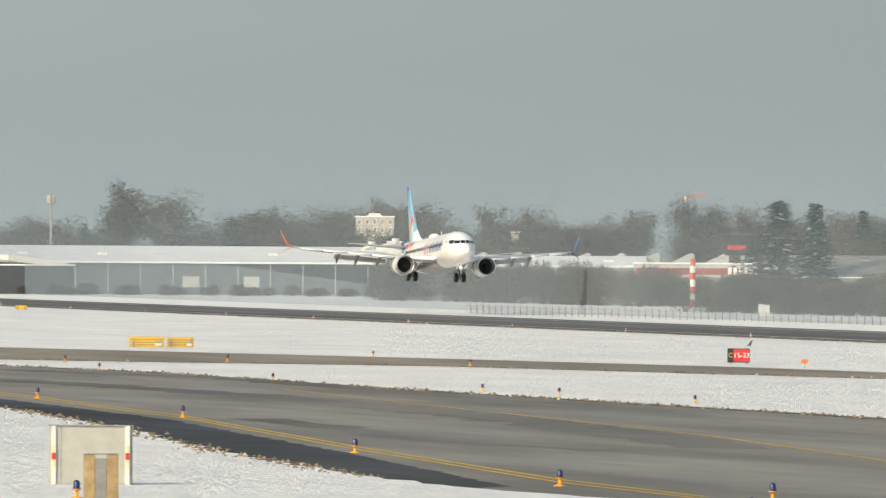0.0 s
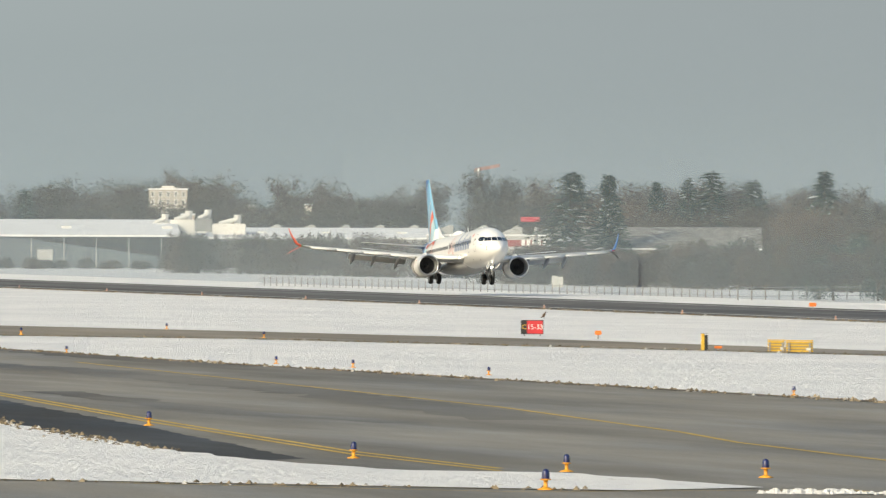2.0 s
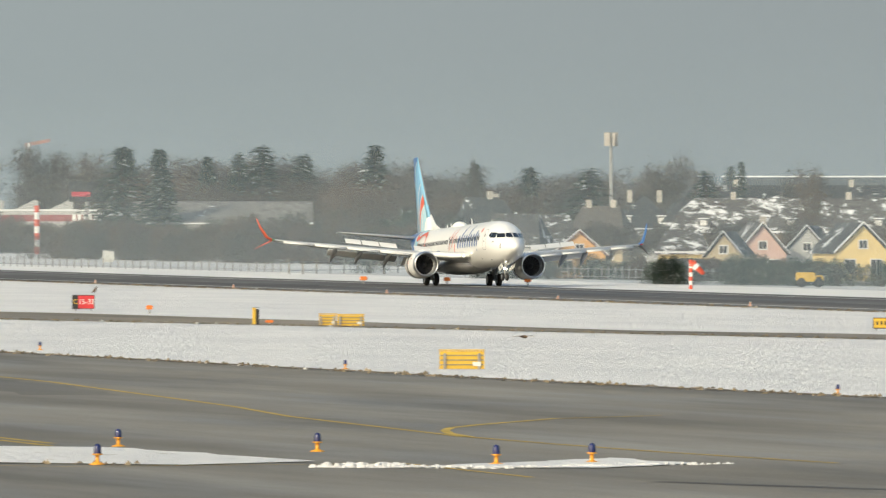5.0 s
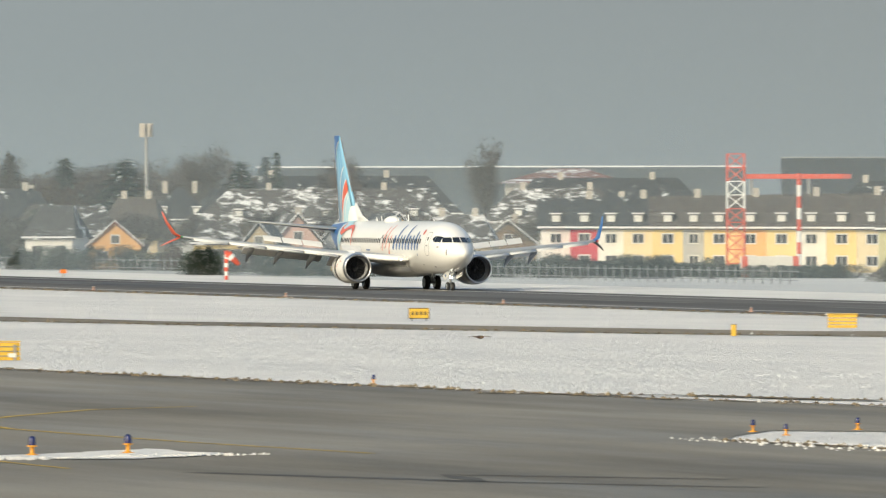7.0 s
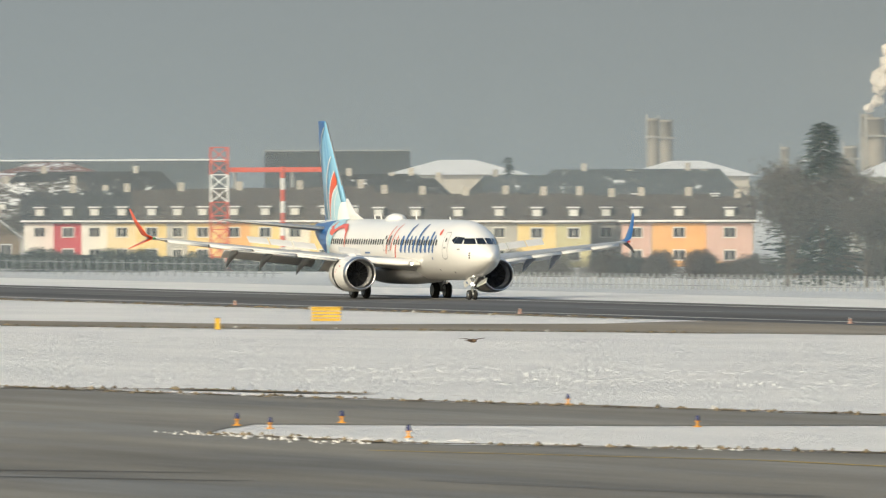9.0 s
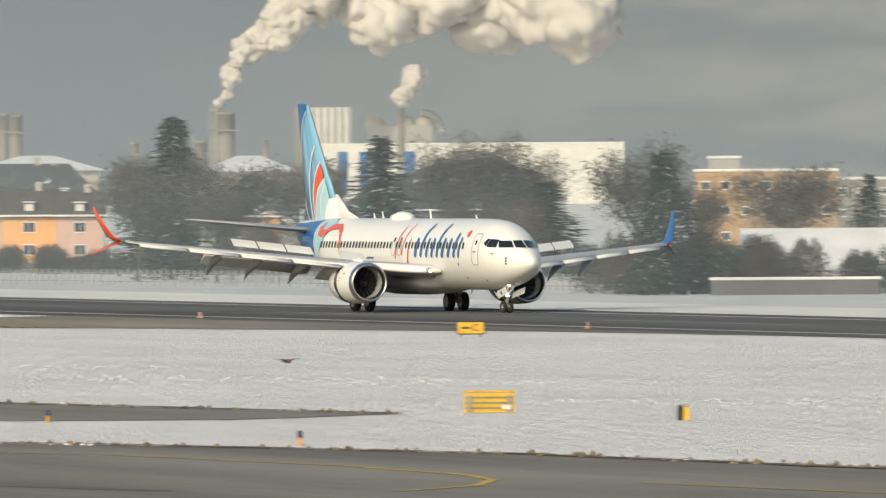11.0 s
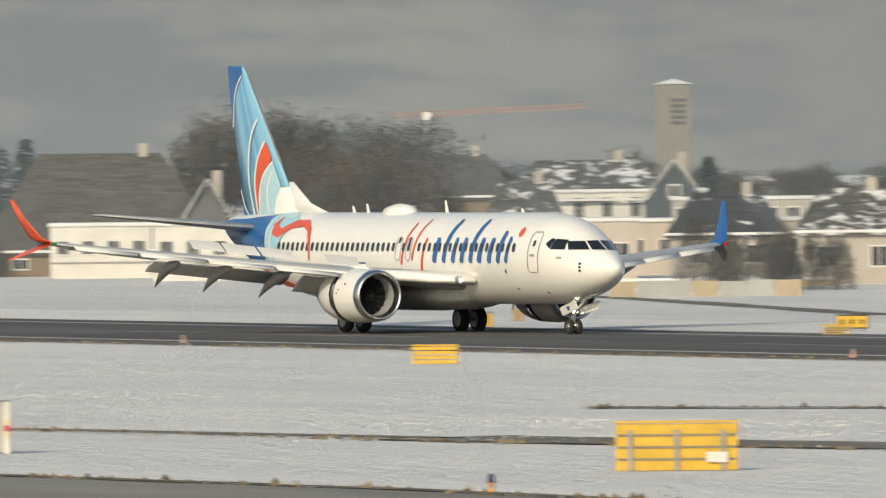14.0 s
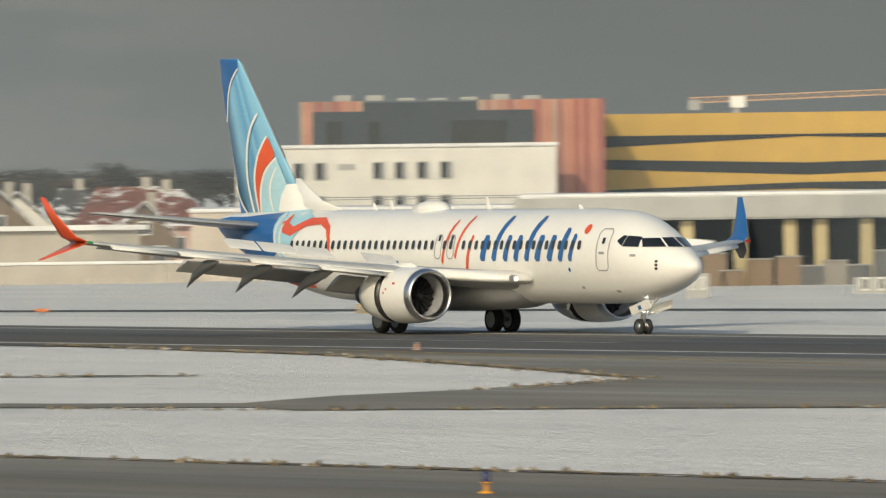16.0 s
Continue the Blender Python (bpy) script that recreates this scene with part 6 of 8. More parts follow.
# ---- houses ----
def house(x, y, yaw, w, top, depth, eave, wall, roof, gable=False, chim=1, wins=2, rows=1, dormers=0, dy=0.0, label="", hip=0.0):
    """A pitched-roof house. gable: its gable end faces the airfield; otherwise the eaves do."""
    t = tagged(empty("house", pose(x, y, -0.05, 0, 0, yaw + dy)), label, "house", "village houses")
    e = eave
    wm = PLASTER[wall]
    bm = bmesh.new()
    add_box(bm, -w / 2, 0, 0, w / 2, depth, e)
    if gable:
        for yy in (0.002, depth - 0.002):
            bm.faces.new([bm.verts.new(p) for p in ((-w / 2, yy, e), (w / 2, yy, e), (0, yy, top - 0.12))])
    elif hip == 0:
        for xx in (-w / 2 + 0.002, w / 2 - 0.002):
            bm.faces.new([bm.verts.new(p) for p in ((xx, 0, e), (xx, depth, e), (xx, depth / 2, top - 0.12))])
    part("wall", bm, wm, t)
    o = 0.35
    bm = bmesh.new()
    if gable:
        quads = [[(-w / 2 - o, -o, e - 0.1), (0, -o, top), (0, depth + o, top), (-w / 2 - o, depth + o, e - 0.1)], [(w / 2 + o, depth + o, e - 0.1), (0, depth + o, top), (0, -o, top), (w / 2 + o, -o, e - 0.1)]]
    else:
        quads = [[(-w / 2 - o, -o, e - 0.1), (w / 2 + o, -o, e - 0.1), (w / 2 + o, depth / 2, top), (-w / 2 - o, depth / 2, top)], [(w / 2 + o, depth + o, e - 0.1), (-w / 2 - o, depth + o, e - 0.1), (-w / 2 - o, depth / 2, top), (w / 2 + o, depth / 2, top)]]
    for q in quads:
        a = [bm.verts.new(p) for p in q]
        b = [bm.verts.new((p[0], p[1], p[2] + 0.16)) for p in q]
        bm.faces.new(b)
        bm.faces.new(a[::-1])
        for i in range(4):
            bm.faces.new((a[i], a[(i + 1) % 4], b[(i + 1) % 4], b[i]))
    if hip and not gable:
        for v in bm.verts:
            if v.co.z > top - 0.01:
                v.co.x -= math.copysign(hip, v.co.x)
        for s in (-1, 1):
            bm.faces.new([bm.verts.new(p) for p in ((s * (w / 2 + o), -o, e + 0.05), (s * (w / 2 + o), depth + o, e + 0.05), (s * (w / 2 + o - hip), depth / 2, top + 0.15))])
    bmesh.ops.recalc_face_normals(bm, faces=bm.faces[:])
    rf = part("roof", bm, roof, t, "tiled roof with thawing snow")
    for i in range(chim):
        cx = (-0.22 + 0.44 * i if chim > 1 else 0.18) * w
        if gable:
            cb, cy_, zz = 0.12 * w, depth * (0.35 + 0.3 * i), top
            c = part("chimney", box(cb - 0.3, cy_ - 0.3, top - 1.0, cb + 0.3, cy_ + 0.3, top + 0.75, bevel=0.03), PLASTER["beige"], rf, "plastered chimney")
        else:
            c = part("chimney", box(cx - 0.3, depth / 2 - 0.3, top - 0.6, cx + 0.3, depth / 2 + 0.3, top + 0.8, bevel=0.03), PLASTER["beige"], rf, "plastered chimney")
    for r in range(rows):
        zc = e * ((r + 0.55) / rows)
        for i in range(wins):
            xx = -w / 2 + w * (i + 0.5) / wins
            add_window(t, xx, zc, min(1.15, w / wins * 0.5), min(1.3, e / rows * 0.5))
    if gable:
        for sg in (-1, 1):
            bm = bmesh.new()
            front = [(sg * (w / 2 + o), e - 0.02), (0, top + 0.17), (0, top + 0.27), (sg * (w / 2 + o), e + 0.08)]
            va, vb = [bm.verts.new((gx, -o - 0.06, gz)) for gx, gz in front], [bm.verts.new((gx, -o + 0.35, gz)) for gx, gz in front]
            bm.faces.new(va)
            bm.faces.new(vb[::-1])
            for i in range(4):
                bm.faces.new((va[i], vb[i], vb[(i + 1) % 4], va[(i + 1) % 4]))
            bmesh.ops.recalc_face_normals(bm, faces=bm.faces[:])
            part("verge_snow", bm, ROOFSNOW, rf, "snow along the gable verge")
    if gable and top - e > 1.5:
        add_window(t, 0, e + (top - e) * 0.3, 0.9, 0.9)
    for i in range(dormers):
        xx = -w / 2 + w * (i + 0.5) / dormers
        s = (depth / 2 + o) / (top - e + 0.1)
        z0 = e + (top - e) * 0.18
        yy = -o + s * (z0 - e + 0.1)
        d = part("dormer", box(xx - 0.5, yy - 0.1, z0, xx + 0.5, yy + 1.6, z0 + 0.85, bevel=0.02), PLASTER["dark"], rf, "small dormer")
        part("pane", box(xx - 0.36, yy - 0.14, z0 + 0.15, xx + 0.36, yy - 0.09, z0 + 0.72), FRAME, d)
        part("dormer_snow", box(xx - 0.6, yy - 0.2, z0 + 0.85, xx + 0.6, yy + 1.7, z0 + 0.97, bevel=0.03), ROOFSNOW, d)
    part("eave_snow", box(-w / 2 - o, -o - 0.03, e + 0.02, w / 2 + o, -o + 0.12, e + 0.2, bevel=0.03), ROOFSNOW, rf, "snow along the eaves") if not gable else None
    return t


def add_window(t, x, z, w, h, y=0.0):
    f = part("window", box(x - w / 2, y - 0.06, z - h / 2, x + w / 2, y - 0.004, z + h / 2, bevel=0.012), FRAME, t, "white framed window")
    part("pane", box(x - w / 2 + 0.1, y - 0.075, z - h / 2 + 0.1, x - 0.03, y - 0.055, z + h / 2 - 0.1), WINDOW, f)
    part("pane", box(x + 0.03, y - 0.075, z - h / 2 + 0.1, x + w / 2 - 0.1, y - 0.055, z + h / 2 - 0.1), WINDOW, f)


HL = "{} plastered house under a {} roof patched with snow"
for spec, wall, roof, gable, chim, wins, dorm, dep, ef, rn in (
        ((-1315.0, 305.5, 76.9, 4.5, 5.9), "white", ROOF_GREY, True, 0, 2, 0, 9, 0.55, "grey tiled"),
        ((-1364.4, 313.9, 77.0, 4.8, 7.6), "slate", ROOF_DARK, False, 1, 2, 0, 9, 0.5, "dark slate"),
        ((-1266.3, 294.0, 76.9, 4.7, 6.0), "white", ROOF_GREY, False, 0, 2, 0, 9, 0.48, "grey tiled"),
        ((-1275.2, 300.1, 76.8, 4.3, 5.9), "white", ROOF_SNOWY, False, 0, 2, 0, 9, 0.5, "snow-covered"),
        ((-1412.9, 325.8, 77.0, 6.5, 7.3), "dark", ROOF_DARK, False, 1, 2, 0, 9, 0.45, "dark slate"),
        ((-1342.3, 320.3, 76.6, 5.9, 6.7), "tan", ROOF_BROWN, False, 2, 2, 0, 9, 0.5, "brown tiled"),
        ((-1235.6, 293.4, 76.6, 4.9, 4.5), "orange", ROOF_RED, True, 0, 2, 0, 8, 0.5, "red tiled"),
        ((-1223.6, 300.6, 76.2, 4.6, 4.5), "yellow", ROOF_SNOWY, False, 0, 3, 0, 7, 0.55, "snow-covered"),
        ((-1217.8, 303.2, 76.0, 3.3, 4.4), "tan", ROOF_DARK, True, 0, 2, 0, 9, 0.5, "dark slate"),
        ((-1236.3, 311.7, 75.9, 4.6, 5.2), "pink", ROOF_GREY, True, 1, 2, 0, 10, 0.45, "grey tiled"),
        ((-1240.1, 317.1, 75.7, 4.6, 4.9), "grey", ROOF_GREY, True, 0, 2, 0, 9, 0.45, "grey tiled"),
        ((-1195.2, 311.0, 75.4, 5.0, 5.3), "yellow", ROOF_DARK, True, 0, 2, 0, 10, 0.5, "dark slate"),
        ((-1208.3, 320.0, 75.2, 7.2, 5.1), "tan", ROOF_SNOWY, False, 2, 3, 0, 9, 0.45, "half-snowed dark"),
        ((-1226.4, 330.0, 74.9, 5.4, 4.5), "brown", ROOF_BROWN, True, 1, 2, 0, 9, 0.5, "brown tiled"),
        ((-1252.7, 347.6, 74.5, 4.9, 6.6), "dark", ROOF_DARK, False, 1, 2, 0, 9, 0.5, "dark slate"),
        ((-1295.5, 301.0, 76.9, 4.5, 6.0), "white", ROOF_BROWN, True, 0, 2, 0, 9, 0.5, "brown tiled")):
    x, y, yw, w, top = spec
    house(x, y, yw, w, top, dep, top * ef, wall, roof, gable, chim, wins, 1, dorm, random.uniform(-14, 14), HL.format(wall, rn), w * 0.22)
# second and third rows of roofs behind
for spec, wall, roof, chim, rn in (
        ((-1453.6, 370.1, 75.7, 29.8, 8.9), "tan", ROOF_DARK, 2, "dark slate"), ((-1426.3, 395.2, 74.5, 23.4, 8.6), "beige", ROOF_DARK, 2, "dark slate"), ((-1457.7, 353.7, 76.4, 7.7, 7.7), "grey", ROOF_DARK, 2, "dark slate"),
        ((-1376.2, 350.1, 75.7, 28.2, 7.5), "brown", ROOF_SNOWY, 2, "half-snowed dark"), ((-1369.9, 374.0, 74.7, 16.4, 7.5), "grey", ROOF_SNOWY, 2, "half-snowed dark"),
        ((-1359.8, 409.1, 73.3, 15.2, 8.2), "grey", ROOF_DARK, 2, "dark slate"), ((-1355.1, 424.5, 72.6, 17.0, 8.0), "grey", ROOF_DARK, 2, "dark slate"), ((-1358.7, 412.7, 73.1, 11.5, 7.7), "dark", ROOF_DARK, 2, "dark slate"), ((-1331.6, 432.3, 72.0, 17.9, 7.9), "grey", ROOF_DARK, 2, "dark slate"),
        ((-1332.6, 429.2, 72.1, 25.1, 8.6), "grey", ROOF_DARK, 2, "dark slate"), ((-1181.9, 407.0, 71.0, 8.5, 7.4), "white", ROOF_DARK, 1, "dark slate"), ((-1087.6, 373.7, 71.0, 8.4, 5.5), "grey", ROOF_SNOWY, 1, "half-snowed dark"), ((-1222.8, 441.3, 70.2, 20.4, 7.3), "dark", ROOF_DARK, 2, "dark slate")):
    x, y, yw, w, top = spec
    house(x, y, yw, w, top, 11, top * 0.52, wall, roof, False, chim, max(2, int(w / 5)), 1, max(2, int(w / 8)), 0, "long {} apartment house with a {} roof".format(wall, rn), 4.0)
# terrace of coloured row houses
TERRACE = (("white", 957, 1010), ("red", 1010, 1060), ("white", 1060, 1106), ("cream", 1106, 1158), ("yellow", 1158, 1212), ("grey", 1212, 1250), ("yellow", 1250, 1302), ("orange", 1302, 1360), ("yellow", 1360, 1412), ("white", 1412, 1464), ("yellow", 1464, 1518), ("cream", 1518, 1570))
bx, by, byaw, bw, btop = -1186.6, 323.9, 74.7, 2.8, 6.7
cx, cy, cyaw, cw, ctop = -1149.8, 343.6, 73.4, 2.7, 7.1
for i, (wall, p0, p1) in enumerate(TERRACE):
    u = ((p0 + p1) / 2 - 983.5) / (1544 - 983.5)
    k = (p1 - p0) / 52
    house(bx + (cx - bx) * u, by + (cy - by) * u, byaw + (cyaw - byaw) * u, (bw + (cw - bw) * u) * k * 0.985, btop + (ctop - btop) * u, 9, 4.0, wall, ROOF_DARK if i < 4 else ROOF_BROWN, False, i % 2, 1, 2, 1, 0, HL.format(wall, "brown tiled"))
for spec, wall in (((-1130.0, 339.8, 73.3, 3.0, 6.6), "olive"), ((-1129.1, 343.0, 73.1, 3.5, 6.5), "grey"), ((-1128.0, 346.6, 72.9, 4.0, 6.4), "pink"), ((-1126.9, 350.1, 72.7, 3.3, 6.5), "grey"), ((-1116.3, 350.3, 72.6, 3.5, 6.4), "yellow"), ((-1115.3, 353.4, 72.4, 3.0, 6.4), "olive"), ((-1124.0, 359.2, 72.3, 2.8, 6.2), "grey"), ((-1113.7, 358.7, 72.1, 2.6, 6.3), "pink"), ((-1112.5, 362.3, 72.0, 4.9, 6.3), "orange"), ((-1106.4, 365.0, 71.7, 4.1, 6.1), "pink"),
                   ((-1088.1, 372.2, 71.1, 4.2, 5.3), "white"), ((-1058.6, 365.7, 70.9, 2.6, 3.9), "orange"), ((-1059.7, 362.5, 71.1, 4.1, 4.2), "grey")):
    x, y, yw, w, top = spec
    house(x, y, yw, w * 0.985, top, 9, 4.0, wall, ROOF_BROWN, False, 1, 1, 2, 1, 0, HL.format(wall, "brown tiled"))
# farmhouses with deep roofs
for spec, wall, roof, gable, dep, ef in (((-807.0, 350.8, 66.5, 13.2, 6.5), "brown", ROOF_PLAIN, False, 14, 0.28), ((-786.6, 347.7, 66.2, 4.4, 5.7), "dark", ROOF_SNOWY, True, 9, 0.3), ((-773.5, 352.4, 65.5, 15.6, 7.8), "brown", ROOF_PLAIN, False, 15, 0.2), ((-743.4, 346.0, 65.0, 5.1, 6.1), "dark", ROOF_SNOWY, True, 9, 0.3),
                                   ((-796.6, 399.1, 63.4, 12.3, 7.0), "white", ROOF_SNOWY, False, 14, 0.62), ((-780.6, 397.6, 63.0, 4.0, 6.9), "slate", ROOF_DARK, True, 12, 0.62), ((-845.5, 413.0, 63.9, 8.5, 7.4), "brown", ROOF_PLAIN, False, 12, 0.6), ((-762.7, 377.6, 63.6, 5.1, 5.7), "beige", ROOF_SNOWY, False, 9, 0.5), ((-673.4, 354.5, 62.2, 6.2, 5.4), "beige", ROOF_SNOWY, False, 10, 0.55),
                                   ((-724.3, 372.5, 62.7, 7.0, 5.0), "beige", ROOF_DARK, False, 10, 0.5), ((-709.8, 378.7, 61.8, 4.4, 5.3), "white", ROOF_SNOWY, True, 10, 0.5), ((-717.1, 386.2, 61.6, 4.0, 5.2), "brown", ROOF_RED, False, 10, 0.5), ((-748.1, 413.0, 61.1, 11.9, 5.5), "dark", ROOF_DARK, False, 10, 0.6), ((-701.0, 394.8, 60.6, 5.4, 5.0), "white", ROOF_SNOWY, True, 10, 0.5), ((-725.2, 412.8, 60.4, 2.6, 5.1), "beige", ROOF_SNOWY, False, 9, 0.6),
                                   ((-714.7, 411.1, 60.1, 7.1, 5.2), "pink", ROOF_RED, False, 9, 0.5), ((-688.7, 397.2, 60.1, 9.2, 5.1), "pink", ROOF_RED, False, 9, 0.55), ((-670.8, 387.1, 60.0, 3.9, 4.4), "brown", ROOF_DARK, True, 9, 0.5), ((-676.3, 379.5, 60.7, 5.5, 5.2), "brown", ROOF_SNOWY, True, 9, 0.5)):
    x, y, yw, w, top = spec
    house(x, y, yw, w, max(top, 2.5), dep, max(top, 2.5) * ef, wall, roof, gable, 1, max(2, int(w / 4)), 1, 0, 0, "{} house under a deep snow-patched {} roof".format(wall, "gabled" if gable else "hipped"), w * 0.27 if roof is ROOF_PLAIN else min(w * 0.25, 3.6))


# ---- halls and blocks ----
def block(x, y, yaw, w, top, depth, wall, label, z0=-0.05, nx=0, nz=1, wz=(0.3, 0.8), wfrac=0.45, flat_snow=True, name="building", x0=-0.5, x1=0.5):
    t = tagged(empty(name, pose(x, y, z0, 0, 0, yaw)), label, "building")
    h = top - z0
    part("wall", box(-w / 2, 0, 0, w / 2, depth, h), PLASTER[wall] if isinstance(wall, str) else wall, t)
    rf = part("roof", box(-w / 2 - 0.15, -0.15, h, w / 2 + 0.15, depth + 0.15, h + 0.22, bevel=0.04), ROOFSNOW if flat_snow else GREY, t, "flat snowy roof" if flat_snow else "flat roof")
    for r in range(nz):
        zc = h * (wz[0] + (wz[1] - wz[0]) * (r / max(1, nz - 1) if nz > 1 else 0.5))
        for i in range(nx):
            u = x0 + (x1 - x0) * (i + 0.5) / nx
            add_window(t, u * w, zc, (x1 - x0) * w / nx * wfrac, h * 0.6 / nz * 0.5)
    return t


def hall(x, y, yaw, w, top, eave, depth, wall, label, bays=0):
    t = tagged(empty("hall", pose(x, y, -0.05, 0, 0, yaw)), label, "building")
    part("wall", box(-w / 2, 0, 0, w / 2, depth, eave), PLASTER[wall], t)
    bm = bmesh.new()
    q = [(-w / 2 - 0.5, -0.5, eave), (w / 2 + 0.5, -0.5, eave), (w / 2 + 0.5, depth, top), (-w / 2 - 0.5, depth, top)]
    a, b = [bm.verts.new(p) for p in q], [bm.verts.new((p[0], p[1], p[2] + 0.3)) for p in q]
    bm.faces.new(b)
    bm.faces.new(a[::-1])
    for i in range(4):
        bm.faces.new((a[i], a[(i + 1) % 4], b[(i + 1) % 4], b[i]))
    rf = part("roof", bm, ROOFSNOW, t, "snow-covered sloping roof")
    for i in range(bays):
        xx = -w / 2 + w * (i + 0.5) / bays
        part("pilaster", box(xx - 0.06, -0.08, 0, xx + 0.06, 0.0, eave - 0.1), PLASTER["grey"], t)
    for i in range(max(2, bays // 3)):
        xx = -w / 2 + w * (i + random.random()) / max(2, bays // 3)
        part("roof_light", box(xx - 0.8, depth * 0.4, eave + (top - eave) * 0.4, xx + 0.8, depth * 0.5, eave + (top - eave) * 0.55 + 0.35, bevel=0.03), FRAME, rf)
    return t


big = hall(-2040.1, 286.0, 82.0, 121.5, 7.3, 4.9, 26, "steel", "long dark grey hall with a snow-covered sloping roof", 24)
x, y, yw, w, top = -2040.1, 286.0, 82.0, 121.5, 7.3
bm = bmesh.new()
curve = smooth([(32.0, 4.85), (35.5, 4.7), (42.3, 3.9), (50.2, 2.9), (57.2, 1.9), (60.7, 1.6)], 5)
vs = [bm.verts.new((cx_, -0.05, cz_)) for cx_, cz_ in curve] + [bm.verts.new((60.7, -0.05, 4.88))]
bm.faces.new(vs)
part("dark_cladding", bm, worn("blue_black_cladding", (0.022, 0.027, 0.034), 0.5, 0.15, 0.3), big, "dark curved wall cladding")
bm = bmesh.new()
curve = smooth([(-60.0, 4.9), (-20.0, 4.9), (4.0, 5.3), (8.0, 4.95), (11.4, 4.3), (8.5, 3.3), (4.9, 1.75)], 4)
bm.faces.new([bm.verts.new((cx_, -0.05, cz_)) for cx_, cz_ in curve] + [bm.verts.new((-60.0, -0.05, 1.75))])
part("dark_cladding", bm, bpy.data.materials["blue_black_cladding"], big, "dark curved wall cladding")
for u, c, ww in ((0.252, "grey", 1.3), (0.33, "grey", 1.2)):
    part("painted_patch", box(u * w - ww, -0.09, 1.2, u * w + ww, -0.052, 2.9), PLASTER[c], big, "plain pale painted patch")
bm = bmesh.new()
rise = smooth([(-16.0, 6.3), (-6.0, 6.3), (1.0, 6.1), (7.0, 5.4), (11.5, 4.75)], 5)
for (xa, za), (xb, zb) in zip(rise, rise[1:]):
    add_box(bm, xa, -1.1, min(za, zb) - 0.75, xb, -0.55, max(za, zb), 0.0)
part("arched_fascia", bm, PLASTER["white"], big, "pale curved fascia")
block(-2019.7, 287.1, 81.9, 16.6, 4.4, 10, "slate", "dark low annex beside the hall", nx=0)
hall(-2046.9, 369.5, 79.8, 40.9, 6.1, 4.6, 20, "grey", "grey workshop hall with a sawtooth roof", 12)
x, y, yw, w, top = -2063.9, 387.7, 79.4, 49.4, 6.8
for i in range(9):
    u = -0.5 + (i + 0.5) / 9
    a = radians(yw)
    s = tagged(empty("sawtooth_roof", pose(x + math.cos(a) * u * w, y + math.sin(a) * u * w, 4.5, 0, 0, yw)), "sloping glazed sawtooth roof bay", "roof", "sawtooth bays")
    bm = bmesh.new()
    k = w / 9 / 2
    f = [(-k, 0, 0), (k, 0, 0), (k, 0, top - 4.6), (k - 0.6, 0, top - 4.4)]
    a1, b1 = [bm.verts.new(p) for p in f], [bm.verts.new((p[0], 10, p[2])) for p in f]
    bm.faces.new(a1)
    bm.faces.new(b1[::-1])
    for j in range(4):
        bm.faces.new((a1[j], b1[j], b1[(j + 1) % 4], a1[(j + 1) % 4]))
    bmesh.ops.recalc_face_normals(bm, faces=bm.faces[:])
    part("bay", bm, PLASTER["grey"], s)
    part("bay_snow", box(-k, 0.0, -0.02, k, 10, 0.12), ROOFSNOW, s)
shop = block(-1963.2, 381.8, 79.0, 17.9, 5.3, 14, "grey", "low shop hall with a red fascia and blank lettering bars")
x, y, yw, w, top = -1963.2, 381.8, 79.0, 17.9, 5.3
# Distance haze is put into the board's dulled red.
part("red_fascia", box(-w * 0.48, -0.1, top - 1.55, w * 0.5, -0.01, top - 0.55), worn("haze_dulled_red", (0.26, 0.07, 0.07), 0.7, 0.2, 0.6), shop, "red fascia board")
for i in range(5):
    part("lettering_bar", box(w * (0.3 + 0.045 * i), -0.16, top - 1.5, w * (0.33 + 0.045 * i), -0.1, top - 0.5), WHITE, shop, "plain white bar")
house(-1860.2, 387.0, 78.2, 29.2, 6.7, 30, 3.6, "beige", ROOF_DUST, False, 0, 0, 1, 0, 0, "broad low hall under a snow-dusted roof")
for a, nm in (((-2050.9, 346.7, 80.4, 2.9, 7.1), "duct"), ((-2050.3, 350.1, 80.3, 4.0, 7.6), "tank"), ((-2059.6, 355.1, 80.2, 2.7, 7.8), "box"), ((-2054.0, 358.2, 80.1, 5.3, 7.0), "shed")):
    x, y, yw, w, top = a
    t = tagged(empty("rooftop_unit", pose(x, y, -0.05, 0, 0, yw)), "white rooftop ventilation unit with duct on the hall", "ventilation unit", "rooftop units")
    part("body", box(-w / 2, 0, 0, w / 2, 4, top, bevel=0.15), PLASTER["white"] if nm != "box" else GREY, t)
    part("pipe", rod((-w * 0.3, 1, top), (w * 0.25, 1.4, top + 0.7), 0.35, 0.35, 10), FRAME, t)
    part("stack", rod((w * 0.25, 2, top), (w * 0.25, 2, top + 1.4), 0.5, 0.6, 12), FRAME, t)
villa = block(-2180.0, 369.8, 80.4, 6.4, 12.5, 10, "beige", "cream villa with arched white windows on the hill", nx=5, nz=4, wz=(0.62, 0.94), wfrac=0.42)
x, y, yw, w, top = -2180.0, 369.9, 80.4, 4.4, 13.2
part("roof_turret", box(-w * 0.3, 2, top - 1.2, w * 0.3, 6, top, bevel=0.3), PLASTER["white"], villa)
for a in ((-2263.4, 408.7, 79.8, 1.3, 10.1), (-2363.7, 415.6, 80.0, 2.6, 9.9), (-2069.9, 354.3, 80.3, 2.2, 8.3)):
    block(*a, 6, "blush", "small pale house among the trees")
x, y, yw, w, top = -1912.7, 379.5, 78.8, 5.3, 9.7
